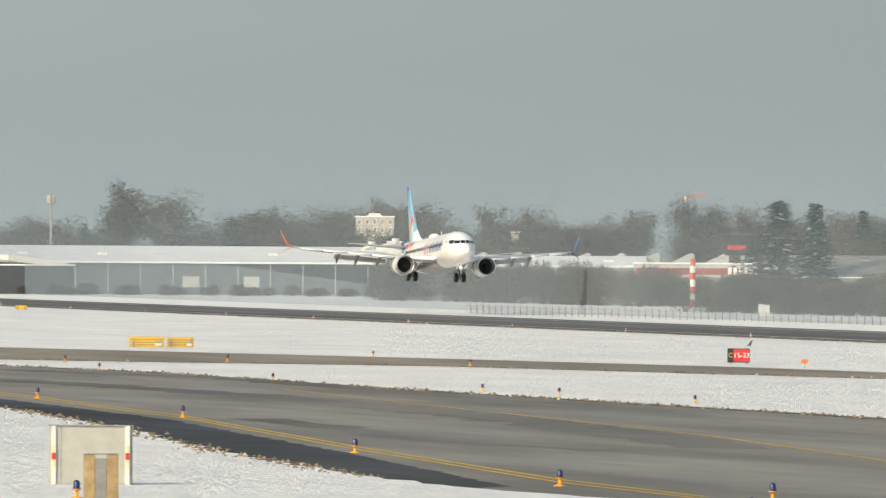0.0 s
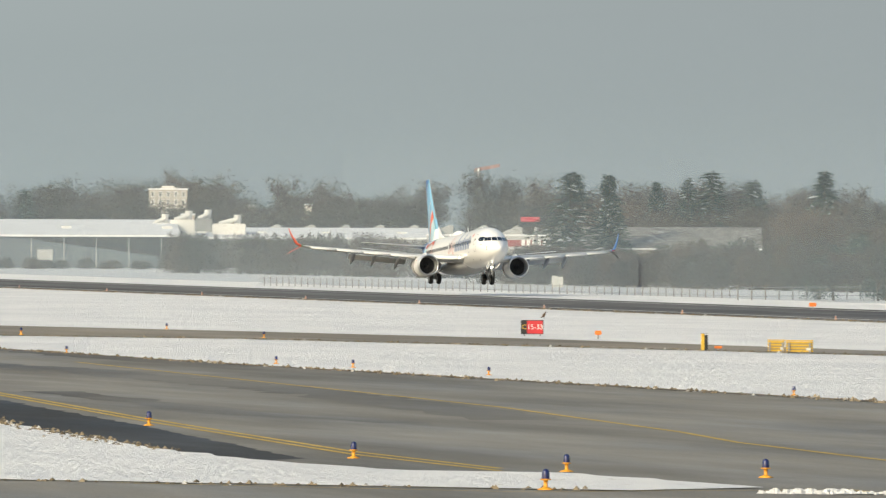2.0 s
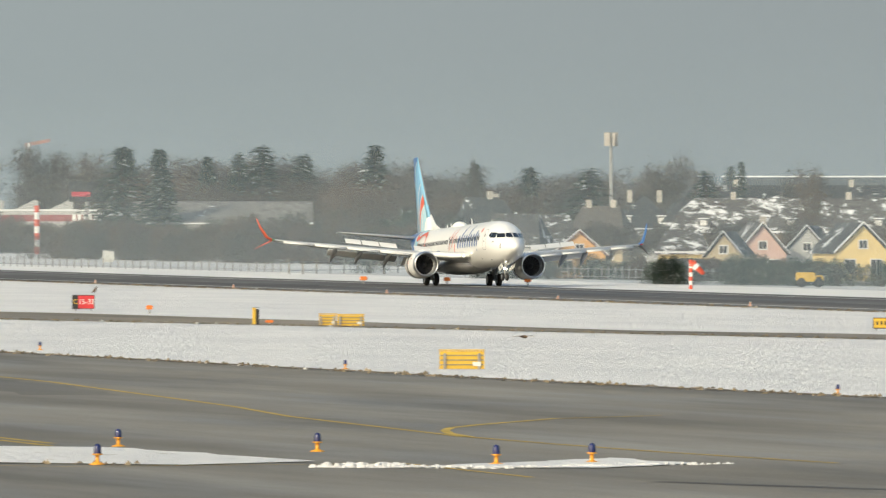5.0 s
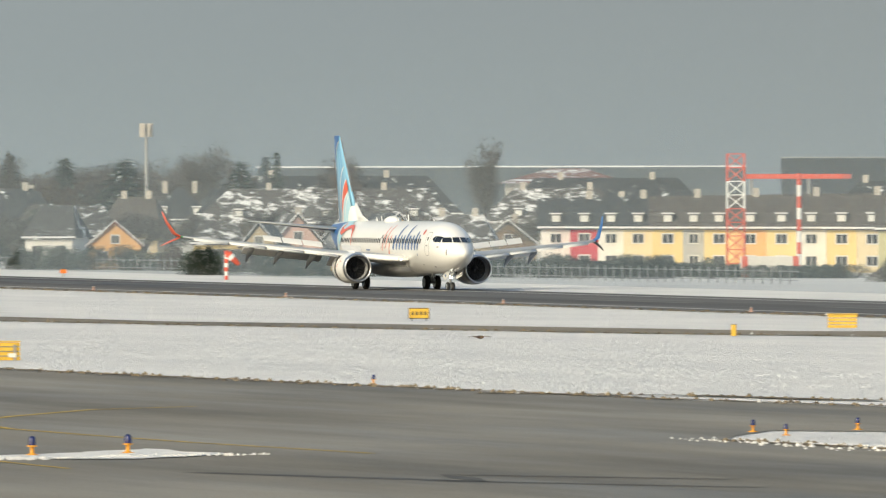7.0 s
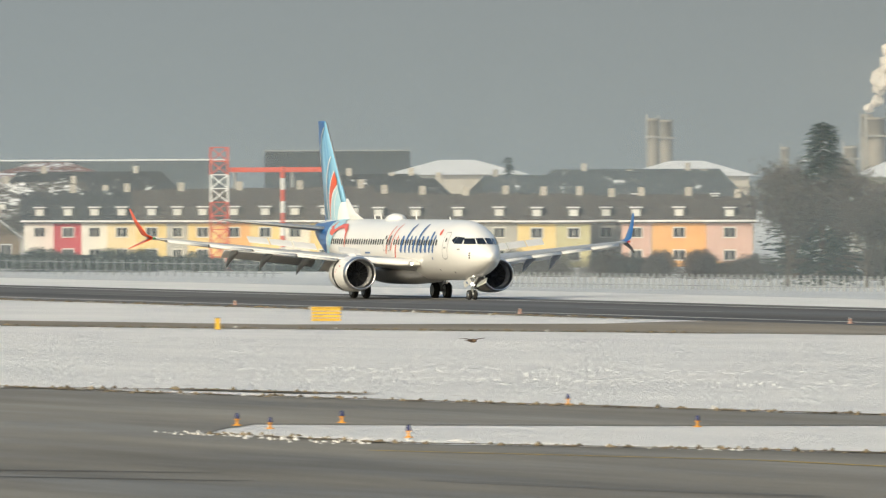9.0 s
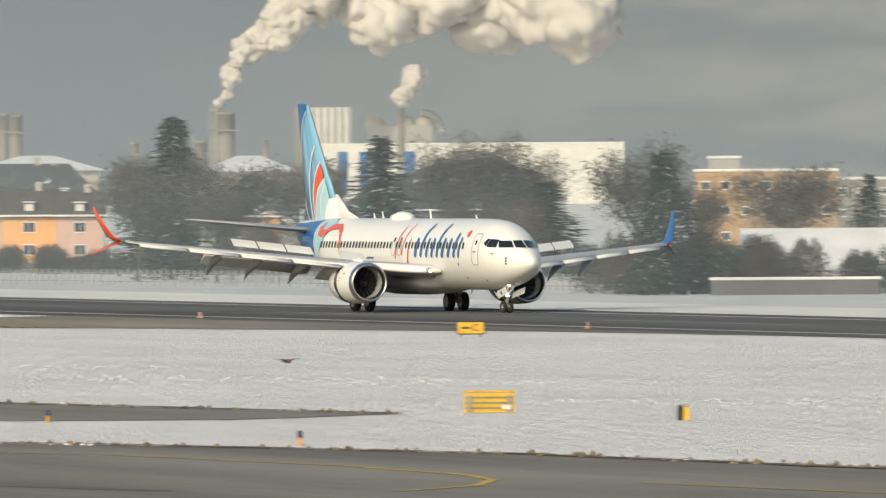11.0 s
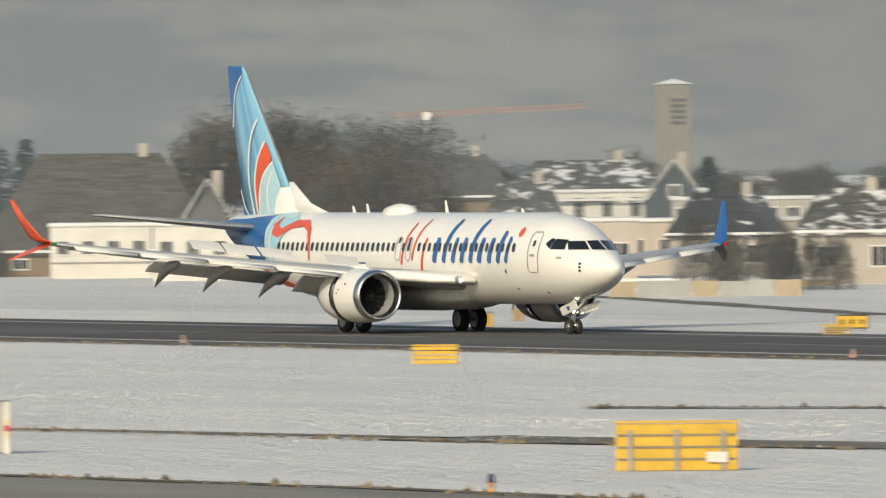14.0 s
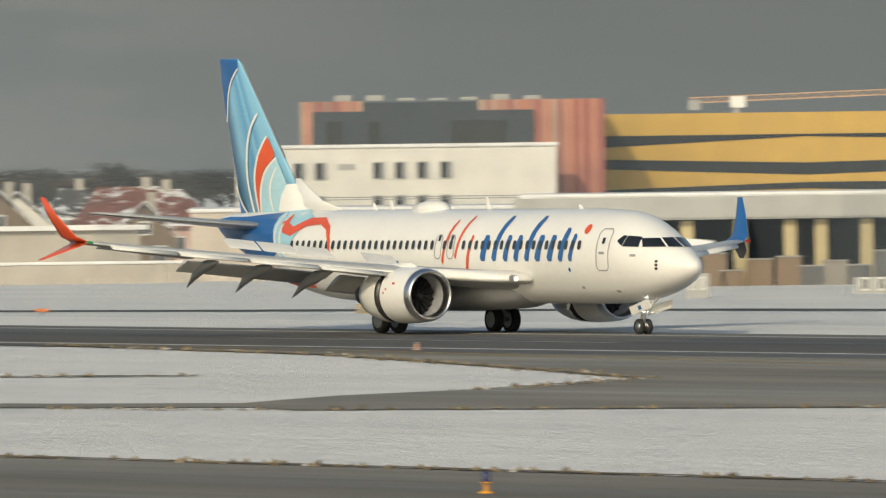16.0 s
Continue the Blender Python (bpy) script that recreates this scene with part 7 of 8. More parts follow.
bb = tagged(empty("billboard", pose(x, y, 0, 0, 0, yw)), "black billboard with a red patch on a post", "billboard")
part("panel", box(-w / 2, -0.2, top - 3.0, w / 2, 0.2, top, bevel=0.05), BLACK, bb)
part("red_patch", box(-w * 0.42, -0.25, top - 2.2, w * 0.1, -0.2, top - 1.5, bevel=0.02), PLASTER["red"], bb, "plain red patch")
part("post", rod((0, 0.1, 0), (0, 0.1, top - 2.9), 0.3), GREY, bb)

# long flat-roofed works behind the village
block(-2028.1, 544.7, 75.0, 77.6, 10.5, 40, "slate", "long dark works hall with a snowy roof edge")
block(-2204.6, 655.5, 73.4, 25.3, 12.2, 30, "night", "dark glazed office block with flat roof", nx=0, flat_snow=False)
for spec, roof in (((-1639.7, 448.8, 74.7, 17.4, 10.0), ROOF_RED), ((-1625.1, 499.2, 72.9, 18.9, 10.1), ROOFSNOW), ((-1568.6, 511.9, 71.9, 17.6, 9.8), ROOFSNOW), ((-1512.9, 520.7, 71.0, 12.3, 9.6), ROOFSNOW), ((-1503.9, 546.1, 70.0, 19.0, 8.9), ROOF_SNOWY), ((-1639.4, 449.8, 74.7, 14.5, 10.0), ROOF_RED)):
    x, y, yw, w, top = spec
    t = tagged(empty("pavilion", pose(x, y, -0.05, 0, 0, yw)), "broad pavilion under a low snow-covered hipped roof", "building", "pavilions")
    part("wall", box(-w / 2 + 1, 0, 0, w / 2 - 1, 16, top - 1.9), PLASTER["beige"], t)
    bm = bmesh.new()
    e = [bm.verts.new(p) for p in ((-w / 2, -1, top - 1.9), (w / 2, -1, top - 1.9), (w / 2, 17, top - 1.9), (-w / 2, 17, top - 1.9))]
    r = [bm.verts.new(p) for p in ((-w * 0.12, 8, top), (w * 0.12, 8, top))]
    bm.faces.new((e[0], e[1], r[1], r[0]))
    bm.faces.new((e[2], e[3], r[0], r[1]))
    bm.faces.new((e[1], e[2], r[1]))
    bm.faces.new((e[3], e[0], r[0]))
    bm.faces.new(e[::-1])
    part("roof", bm, roof, t, "low hipped roof")
# factory with stacks
block(-2537.9, 921.5, 70.0, 62.5, 12.4, 40, "white", "white factory hall with blue doors", nx=0)
x, y, yw, w, top = -2537.9, 921.5, 70.0, 62.5, 12.4
fd_ = tagged(empty("factory_gate", pose(x, y, 0, 0, 0, yw)), "tall blue factory gates", "gate")
for u in (-0.42, -0.35, -0.2):
    part("leaf", box(u * w - 1.0, -0.3, 2, u * w + 1.0, -0.02, top - 1.5), LOGO_BLUE, fd_)
x, y, yw, w, top = -2595.2, 909.6, 70.7, 11.8, 20.3
silo = tagged(empty("silo_block", pose(x, y, -0.05, 0, 0, yw)), "ribbed grey and white silo block with a stair tower", "silo")
part("body", box(-w * 0.3, 0, 0, w / 2, 8, top), PLASTER["grey"], silo)
for i in range(6):
    part("rib", box(-w * 0.25 + w * 0.125 * i, -0.25, 0, -w * 0.19 + w * 0.125 * i, 0, top), PLASTER["white"], silo, "white rib")
part("stair_tower", box(-w / 2, 0, 0, -w * 0.32, 4, top, bevel=0.1), PLASTER["taupe"], silo)
for spec in ((-2473.7, 800.4, 72.1, 2.4, 18.9), (-2492.0, 809.0, 72.0, 2.7, 18.7), (-2555.1, 872.6, 71.1, 2.5, 19.9), (-2542.7, 908.1, 70.3, 1.6, 20.3), (-2551.8, 882.1, 70.9, 1.2, 13.9), (-2370.8, 793.3, 71.5, 1.6, 13.0), (-2461.5, 837.2, 71.2, 2.7, 13.3), (-2459.9, 842.0, 71.1, 3.7, 18.9)):
    x, y, yw, w, top = spec
    t = tagged(empty("factory_stack", pose(x, y, -0.05, 0, 0, yw)), "pale factory stack with ladder cage", "chimney", "factory stacks")
    bm = bmesh.new()
    add_lathe(bm, [(0, w * 0.5), (top * 0.7, w * 0.46), (top - 0.6, w * 0.44), (top - 0.6, w * 0.5), (top, w * 0.5), (top, w * 0.36)], "z", (0, 0, 0), 16)
    part("shaft", bm, PLASTER["taupe"], t, "", True)
    part("ladder", box(-w * 0.62, -0.2, top * 0.3, -w * 0.5, 0.2, top + 0.8), GREY, t)
    part("platform", box(-w * 0.7, -w * 0.6, top * 0.8, w * 0.7, w * 0.6, top * 0.8 + 0.25), GREY, t)
x, y, yw, w, top = -2561.2, 915.7, 70.3, 15.9, 19.0
dryer = tagged(empty("process_tank", pose(x, y, -0.05, 0, 0, yw)), "rounded steel process tanks with a bent duct", "tank")
part("body", box(-w * 0.5, 0, 0, w * 0.36, 8, top - 2.5, bevel=0.3), PLASTER["grey"], dryer)
for u in (-0.4, 0.0, 0.25):
    bm = bmesh.new()
    bmesh.ops.create_uvsphere(bm, u_segments=14, v_segments=10, radius=w * 0.13, matrix=Matrix.Translation((u * w, 2, top - 2.6)))
    part("dome", bm, PLASTER["beige"], dryer, "", True)
bm = bmesh.new()
for i in range(8):
    a, b = math.pi / 2 * i / 8, math.pi / 2 * (i + 1) / 8
    add_rod(bm, (w * (0.2 + 0.28 * math.sin(a)), 0, top - 4 + 4 * math.cos(a)), (w * (0.2 + 0.28 * math.sin(b)), 0, top - 4 + 4 * math.cos(b)), 0.7, 0.7, 8)
part("duct", bm, PLASTER["grey"], dryer, "", True)

# steam from the stacks: billows that lean with the wind
STEAM = worn("white_steam", (0.56, 0.53, 0.50), 1.0, 0.1, 0.05, spec=0.0)
def plume(x, y, yaw, w, top, n, rise, drift, r0, r1, label):
    t = tagged(empty("steam_plume", pose(x, y, top, 0, 0, yaw)), label, "steam")
    for i in range(n):
        u = i / (n - 1)
        bm = bmesh.new()
        r = r0 + (r1 - r0) * u
        bmesh.ops.create_icosphere(bm, subdivisions=4, radius=1.0)
        sd = random.uniform(0, 50)
        for v in bm.verts:
            d = v.co.copy()
            k = 1 + 0.40 * noise.noise(d * 1.4 + Vector((sd, 0, 0))) + 0.20 * noise.noise(d * 3.1 + Vector((0, sd, 0))) + 0.06 * noise.noise(d * 7.0 + Vector((0, 0, sd)))
            v.co = d * k * r
        o = Vector((drift * u ** 1.3 + random.gauss(0, r * 0.35), random.gauss(0, r * 0.5), rise * u ** 0.8 + random.gauss(0, r * 0.3)))
        bmesh.ops.translate(bm, vec=o, verts=bm.verts[:])
        part("billow", bm, STEAM, t, "", True)
    return t
plume(-2545.4, 870.0, 71.1, 2.3, 21.3, 22, 21, 19, 1.0, 4.2, "cream-white steam plume rising from the factory stack")
plume(-2535.0, 899.9, 70.5, 2.3, 40.4, 14, 3, 40, 6.0, 8.0, "broad steam bank drifting above the factory")
plume(-2533.3, 904.8, 70.3, 1.4, 20.8, 6, 5, 3, 1.2, 2.4, "small steam puff above the factory")

# masts
def lattice_mast(x, y, yaw, w, top, label):
    t = tagged(empty("lattice_mast", pose(x, y, 0, 0, 0, yaw)), label, "mast")
    n = 9
    k = w / 2
    for i in range(n):
        z0, z1 = top * i / n, top * (i + 1) / n
        bm = bmesh.new()
        for sx in (-1, 1):
            for sy in (-1, 1):
                add_rod(bm, (sx * k, sy * k, z0), (sx * k, sy * k, z1), 0.09, None, 5)
        for a, b in (((-k, -k), (k, -k)), ((k, -k), (k, k)), ((k, k), (-k, k)), ((-k, k), (-k, -k))):
            add_rod(bm, (*a, z0), (*b, z1), 0.06, None, 4)
            add_rod(bm, (*b, z0), (*a, z1), 0.06, None, 4)
            add_rod(bm, (*a, z1), (*b, z1), 0.06, None, 4)
        part("lattice_bay", bm, WHITE if i in (5, 6) else MASTRED, t, "white lattice bay" if i in (5, 6) else "red lattice bay")
    return t


MASTRED = worn("signal_red", (0.62, 0.09, 0.05), 0.6, 0.15, 2.0)
lattice_mast(-1105.2, 317.9, 74.0, 1.5, 10.7, "red and white banded lattice mast")


def banded_pole(x, y, yaw, w, top, n, label, head=None):
    t = tagged(empty("banded_pole", pose(x, y, 0, 0, 0, yaw)), label, "pole")
    for i in range(n):
        part("band", rod((0, 0, top * i / n), (0, 0, top * (i + 1) / n), w / 2, None, 10), MASTRED if i % 2 == 0 else WHITE, t)
    return t


banded_pole(-1717.8, 334.1, 79.0, 0.7, 6.4, 7, "red and white banded pole by the far fence")
banded_pole(-1103.7, 323.2, 73.7, 0.4, 9.0, 9, "slim red and white banded mast")
ws = banded_pole(-1097.2, 270.3, 76.2, 0.3, 2.5, 7, "red and white windsock pole with drooping sock")
bm = bmesh.new()
top = ws.children[-1].matrix_world.translation.z
x, y, yw, w, top = -1097.2, 270.3, 76.2, 0.3, 2.5
add_tube(bm, [((0.1 + 0.25 * i, 0, top - 0.25 - 0.24 * i), 0.35 - 0.04 * i, 0.35 - 0.04 * i, (0, 1, 0), (0.7, 0, 0.7)) for i in range(5)], 10)
part("windsock", bm, MASTRED, ws, "drooping red windsock", True)
part("sock_band", rod((0.3, 0, top - 0.45), (0.55, 0, top - 0.7), 0.335, 0.31, 10), WHITE, ws)
x, y, yw, w, top = -1439.6, 421.5, 73.7, 11.9, 9.1
beam = tagged(empty("crane_jib", pose(x, y, 0, 0, 0, yw)), "red lattice beam above the roofs", "crane")
part("beam", box(-w / 2, -0.3, top - 0.55, w / 2, 0.3, top, bevel=0.05), MASTRED, beam)
part("support", rod((w * 0.1, 0, 0), (w * 0.1, 0, top - 0.5), 0.2), GREY, beam)
part("support", rod((-w * 0.45, 0, 0), (-w * 0.45, 0, top - 0.5), 0.2), GREY, beam)


def telecom_mast(x, y, yaw, w, top, label="grey telecom mast with antenna panels"):
    t = tagged(empty("telecom_mast", pose(x, y, 0, 0, 0, yaw)), label, "mast", "telecom masts")
    part("shaft", rod((0, 0, 0), (0, 0, top), w * 0.16, w * 0.12, 8), GREY, t)
    for i in range(6):
        a = i * math.pi / 3
        c = Vector((math.cos(a), math.sin(a), 0)) * w * 0.42
        part("antenna_panel", box(c.x - w * 0.12, c.y - w * 0.08, top - w * 1.1, c.x + w * 0.12, c.y + w * 0.08, top, bevel=0.03), PLASTER["beige"], t)
        part("bracket", rod((0, 0, top - w * 0.6), (c.x, c.y, top - w * 0.6), 0.06, None, 5), GREY, t)
    return t


telecom_mast(-2325.8, 336.2, 81.8, 1.4, 16.4)
telecom_mast(-1750.3, 420.0, 76.5, 1.7, 16.3)
telecom_mast(-1572.8, 645.3, 67.7, 1.6, 9.0)
x, y, yw, w, top = -1094.8, 317.9, 73.8, 5.0, 1.9
con = tagged(empty("site_container", pose(x, y, -0.05, 0, 0, yw)), "white equipment container with red corners beneath the mast", "container")
part("body", box(-w / 2, 0, 0, w / 2, 3, top, bevel=0.05), PLASTER["white"], con)
for u in (-0.42, 0.46):
    part("red_band", box(u * w - 0.25, -0.05, 0, u * w + 0.25, -0.004, top), MASTRED, con)
for u in (-0.1, 0.2):
    add_window(con, u * w, top * 0.5, 0.8, 0.6)
x, y, yw, w, top = -1026.2, 336.8, 71.8, 2.1, 1.1
hut = tagged(empty("guard_hut", pose(x, y, -0.05, 0, 0, yw)), "dark hut with an orange band beside the fence", "hut")
part("body", box(-w / 2, 0, 0, w / 2, 2, top - 0.4, bevel=0.03), PLASTER["dark"], hut)
part("band", box(-w / 2 - 0.04, -0.05, top - 0.42, w / 2 + 0.04, 2.05, top, bevel=0.02), PLASTER["orange"], hut)
x, y, yw, w, top = -1114.1, 285.1, 75.6, 2.4, 1.3
van = tagged(empty("yellow_truck", pose(x, y, 0, 0, 0, yw)), "yellow utility truck parked behind the hedge", "truck")
part("body", box(-w / 2, 0, 0.5, w * 0.2, 1.8, top, bevel=0.08), YELLOW, van)
part("cab", box(w * 0.2, 0, 0.5, w / 2, 1.8, top * 0.8, bevel=0.1), YELLOW, van)
part("windscreen", box(w * 0.25, -0.02, top * 0.5, w * 0.42, 0.0, top * 0.72), GLASS, van)
for u in (-0.3, 0.33):
    bm = bmesh.new()
    add_lathe(bm, [(-0.12, 0), (-0.12, 0.42), (0.12, 0.42), (0.12, 0)], "y", (u * w, 0.1, 0.42), 14)
    part("wheel", bm, RUBBER, van, "", True)


# ---- fences and walls ----
def board_fence(x, y, yaw, w, h, label):
    t = tagged(empty("board_fence", pose(x, y, 0, 0, 0, yaw)), label, "fence")
    n = max(4, int(w / 1.3))
    for i in range(n):
        x0 = -w / 2 + w * i / n
        k = random.uniform(0.93, 1.04)
        part("panel", box(x0 + 0.02, random.uniform(-0.02, 0.02), 0, x0 + w / n - 0.02, 0.08, h * k), PLASTER["grey" if i % 3 else "tan"], t)


board_fence(-626.79, 321.01, 62.9, 10.36, 0.88, "weathered grey panel fence at the field's edge")

def fence(ax, ay, bx, by, h, step, label, slat=0.12, mat=None, name="fence"):
    t = tagged(empty(name, pose(ax, ay, 0)), label, "fence")
    L_ = math.hypot(bx - ax, by - ay)
    n = int(L_ / step)
    d = Vector((bx - ax, by - ay, 0)) / L_
    a = math.atan2(d.y, d.x)
    base = bmesh.new()
    add_box(base, -slat / 2, -0.04, 0, slat / 2, 0.04, h)
    me = bpy.data.meshes.new("post")
    base.to_mesh(me)
    base.free()
    me.materials.append(mat or OFFWHITE)
    for i in range(min(n, 300)):
        p = new("post", me)
        p.parent = t
        p.matrix_basis = Matrix.Translation(d * (i * L_ / n)) @ Matrix.Rotation(a, 4, "Z")
    for z in (h * 0.25, h * 0.8):
        part("rail", rod((0, 0, z), d * L_ + Vector((0, 0, z)), 0.03, None, 5), GREY, t)
    return t


fence(-1324.0, 283.8, -1543.5, 272.7, 1.1, 3.2, "wire fence on weathered concrete posts", 0.07, PLASTER["taupe"])
fence(-1297.4, 278.1, -1324.3, 302.3, 1.6, 2.6, "wire fence on weathered concrete posts behind the snow", 0.12, PLASTER["taupe"])
fence(-929.0, 289.5, -822.9, 304.3, 1.1, 1.05, "pale picket fence along the far snow", 0.2, PLASTER["grey"])
fence(-822.9, 304.3, -798.0, 303.8, 1.1, 1.3, "pale picket fence along the far snow beside shrubs", 0.2, PLASTER["grey"])
fence(-1255.4, 286.6, -1023.6, 299.7, 1.3, 2.2, "thin garden fence behind the snow", 0.1, GREY)
x, y, yw, w, top = -1444.5, 322.1, 77.4, 4.7, 0.9
sh = tagged(empty("garden_screen", pose(x, y, -0.05, 0, 0, yw)), "weathered timber garden screen", "fence")
for i in range(14):
    part("plank", box(-w / 2 + w * i / 14, -0.03, 0, -w / 2 + w * (i + 0.9) / 14, 0.03, top * random.uniform(0.93, 1.0)), PLASTER["beige"], sh)


def panel_wall(x, y, yaw, w, top, n, label, mat, door=None):
    t = tagged(empty("boundary_wall", pose(x, y, -0.05, 0, 0, yaw)), label, "wall")
    for i in range(n):
        x0, x1 = -w / 2 + w * i / n, -w / 2 + w * (i + 0.97) / n
        part("panel", box(x0, 0, 0, x1, 0.3, top, bevel=0.03), mat, t)
    part("coping", box(-w / 2 - 0.1, -0.1, top, w / 2 + 0.1, 0.4, top + 0.18, bevel=0.04), ROOFSNOW, t, "snow-topped coping")
    for u in door or ():
        part("door", box(u * w - 0.55, -0.06, 0, u * w + 0.55, -0.01, 2.0, bevel=0.02), PLASTER["white"], t, "white door")
    return t


panel_wall(-619.3, 345.2, 60.9, 26.9, 1.2, 34, "pale panelled boundary wall with a white door", PLASTER["beige"], (-0.25,))
hall(-650.6, 360.8, 61.0, 24.8, 2.8, 3.0, 26, "beige", "low hall with a snow-covered roof behind the wall", 10)
panel_wall(-668.1, 343.1, 62.8, 13.3, 0.4, 18, "dark weathered boundary wall", PLASTER["tan"])
block(-719.5, 347.4, 64.2, 8.4, 3.4, 9, "white", "white flat-roofed garage row", nx=5, nz=1, wz=(0.45, 0.45), wfrac=0.7)
block(-715.4, 355.7, 63.6, 10.9, 3.5, 9, "blush", "blush flat-roofed terrace with garages", nx=5, nz=1, wz=(0.5, 0.5), wfrac=0.6)
block(-765.1, 367.9, 64.3, 5.1, 4.1, 9, "white", "white two-storey house with flat roof", nx=4, nz=1, wz=(0.8, 0.8))
block(-730.4, 375.0, 62.8, 14.9, 3.3, 10, "blush", "blush flat-roofed apartment row", nx=9, nz=1, wz=(0.55, 0.55), wfrac=0.5)
block(-773.9, 399.7, 62.7, 10.2, 4.4, 10, "beige", "beige stepped flats with balconies", nx=7, nz=1, wz=(0.75, 0.75), wfrac=0.7)
block(-795.6, 401.2, 63.2, 11.5, 4.9, 8, "white", "pale flats behind the apartment row", nx=6, nz=1, wz=(0.8, 0.8))
for spec in ((-759.9, 346.2, 65.5, 6.4, 3.3), (-738.9, 343.8, 65.0, 6.6, 3.4), (-735.4, 351.2, 64.5, 9.8, 3.2)):
    x, y, yw, w, top = spec
    b = block(x, y, yw, w, top, 7, "white", "white bungalow row with a flat snowy roof", nx=4, nz=1, wz=(0.6, 0.6), wfrac=0.55, name="bungalow")
    part("parapet", box(-w / 2, -0.25, top * 0.33, w / 2, -0.12, top * 0.42, bevel=0.02), PLASTER["white"], b, "white balcony rail")
block(-1025.3, 398.4, 68.8, 11.9, 7.6, 14, "ochre", "orange and grey apartment block", nx=7, nz=3, wz=(0.3, 0.85), wfrac=0.5)
block(-1035.9, 398.7, 69.0, 2.6, 8.7, 6, "beige", "white roof room of the apartment block")
block(-1068.1, 426.2, 68.2, 9.8, 6.8, 14, "taupe", "grey apartment block with a snowy roof", nx=5, nz=3, wz=(0.3, 0.85), wfrac=0.5)
house(-791.2, 310.8, 68.6, 9.1, 4.0, 10, 1.6, "white", ROOFSNOW, False, 0, 3, 1, 0, 0, "low white shed under thick snow")
panel_wall(-777.7, 304.1, 68.6, 10.7, 1.0, 10, "low dark hedge wall topped with snow", PLASTER["dark"])
# towers and far roofs
def slab_tower(x, y, yaw, w, top, label, mat="beige"):
    t = tagged(empty("church_tower", pose(x, y, -0.05, 0, 0, yaw + 20)), label, "tower")
    part("shaft", box(-w * 0.4, -w * 0.4, 0, w * 0.4, w * 0.4, top - w * 0.16, bevel=0.06), PLASTER[mat], t)
    bm = bmesh.new()
    e = [bm.verts.new((a * w * 0.44, b * w * 0.44, top - w * 0.16)) for a, b in ((-1, -1), (1, -1), (1, 1), (-1, 1))]
    p = bm.verts.new((0, 0, top))
    for i in range(4):
        bm.faces.new((e[i], e[(i + 1) % 4], p))
    bm.faces.new(e[::-1])
    part("cap", bm, ROOFSNOW, t, "snowy pyramid cap")
    for i in range(5):
        part("louvre", box(-w * 0.22, -w * 0.42, top * 0.7 - 0.6 * i + 2, w * 0.22, -w * 0.395, top * 0.7 - 0.6 * i + 2.35), PLASTER["dark"], t)
    return t


slab_tower(-1239.5, 631.4, 63.0, 3.7, 14.9, "plain grey-beige church tower with a pyramid cap", "taupe")
slab_tower(-1481.3, 604.9, 67.8, 1.9, 8.4, "distant square tan tower in the haze", "tan")
def tower_crane(x, y, yaw, w, top, jib_mat, label, mast=True):
    t = tagged(empty("tower_crane", pose(x, y, 0, 0, 0, yaw)), label, "crane", "tower cranes")
    bm = bmesh.new()
    n = 24
    for i in range(n):
        a, b = -w / 2 + w * i / n, -w / 2 + w * (i + 1) / n
        dz0, dz1 = 0.9 * (i / n), 0.9 * ((i + 1) / n)
        add_rod(bm, (a, 0, top - 0.5 + dz0), (b, 0, top - 0.5 + dz1), 0.09, None, 4)
        add_rod(bm, (a, 0, top - 0.5 + dz0), ((a + b) / 2, 0, top + dz0), 0.06, None, 4)
        add_rod(bm, ((a + b) / 2, 0, top + dz0), (b, 0, top - 0.5 + dz1), 0.06, None, 4)
        add_rod(bm, (a, 0, top + dz0), (b, 0, top + dz1), 0.08, None, 4)
    part("jib", bm, jib_mat, t, "lattice jib")
    part("mast", rod((-w * 0.34, 0, 0), (-w * 0.34, 0, top), 0.45, None, 4), GREY, t)
    part("cab", box(-w * 0.36, -0.6, top - 1.0, -w * 0.31, 0.6, top + 0.1, bevel=0.05), WHITE, t)
    part("counterweight", box(-w / 2, -0.5, top - 1.2, -w * 0.46, 0.5, top - 0.2, bevel=0.05), GREY, t)
    return t


# This red is muted in its base colour to the tone far haze gives.
tower_crane(-1345.0, 661.8, 63.8, 21.4, 11.7, worn("haze_muted_red", (0.34, 0.19, 0.16), 0.7, 0.2, 1.0), "slewing tower crane with a haze-muted red jib")
tower_crane(-1017.6, 665.1, 57.1, 29.2, 11.9, worn("faded_orange_jib", (0.5, 0.32, 0.2), 0.7, 0.2, 1.0), "tower crane with an orange jib and counter-frame")
tower_crane(-2454.0, 477.4, 79.0, 4.8, 17.2, bpy.data.materials["haze_muted_red"], "far red crane behind the trees")
x, y, yw, w, top = -1456.1, 785.5, 61.6, 1.8, 7.6
sp_ = tagged(empty("red_mast", pose(x, y, 0, 0, 0, yw)), "distant red crane mast in haze", "mast")
part("shaft", rod((0, 0, 0), (0, 0, top), 0.5, 0.3, 6), bpy.data.materials["haze_muted_red"], sp_)
part("arm", box(-w / 2, -0.2, top - 1.6, w / 2, 0.2, top - 1.1), bpy.data.materials["haze_muted_red"], sp_)

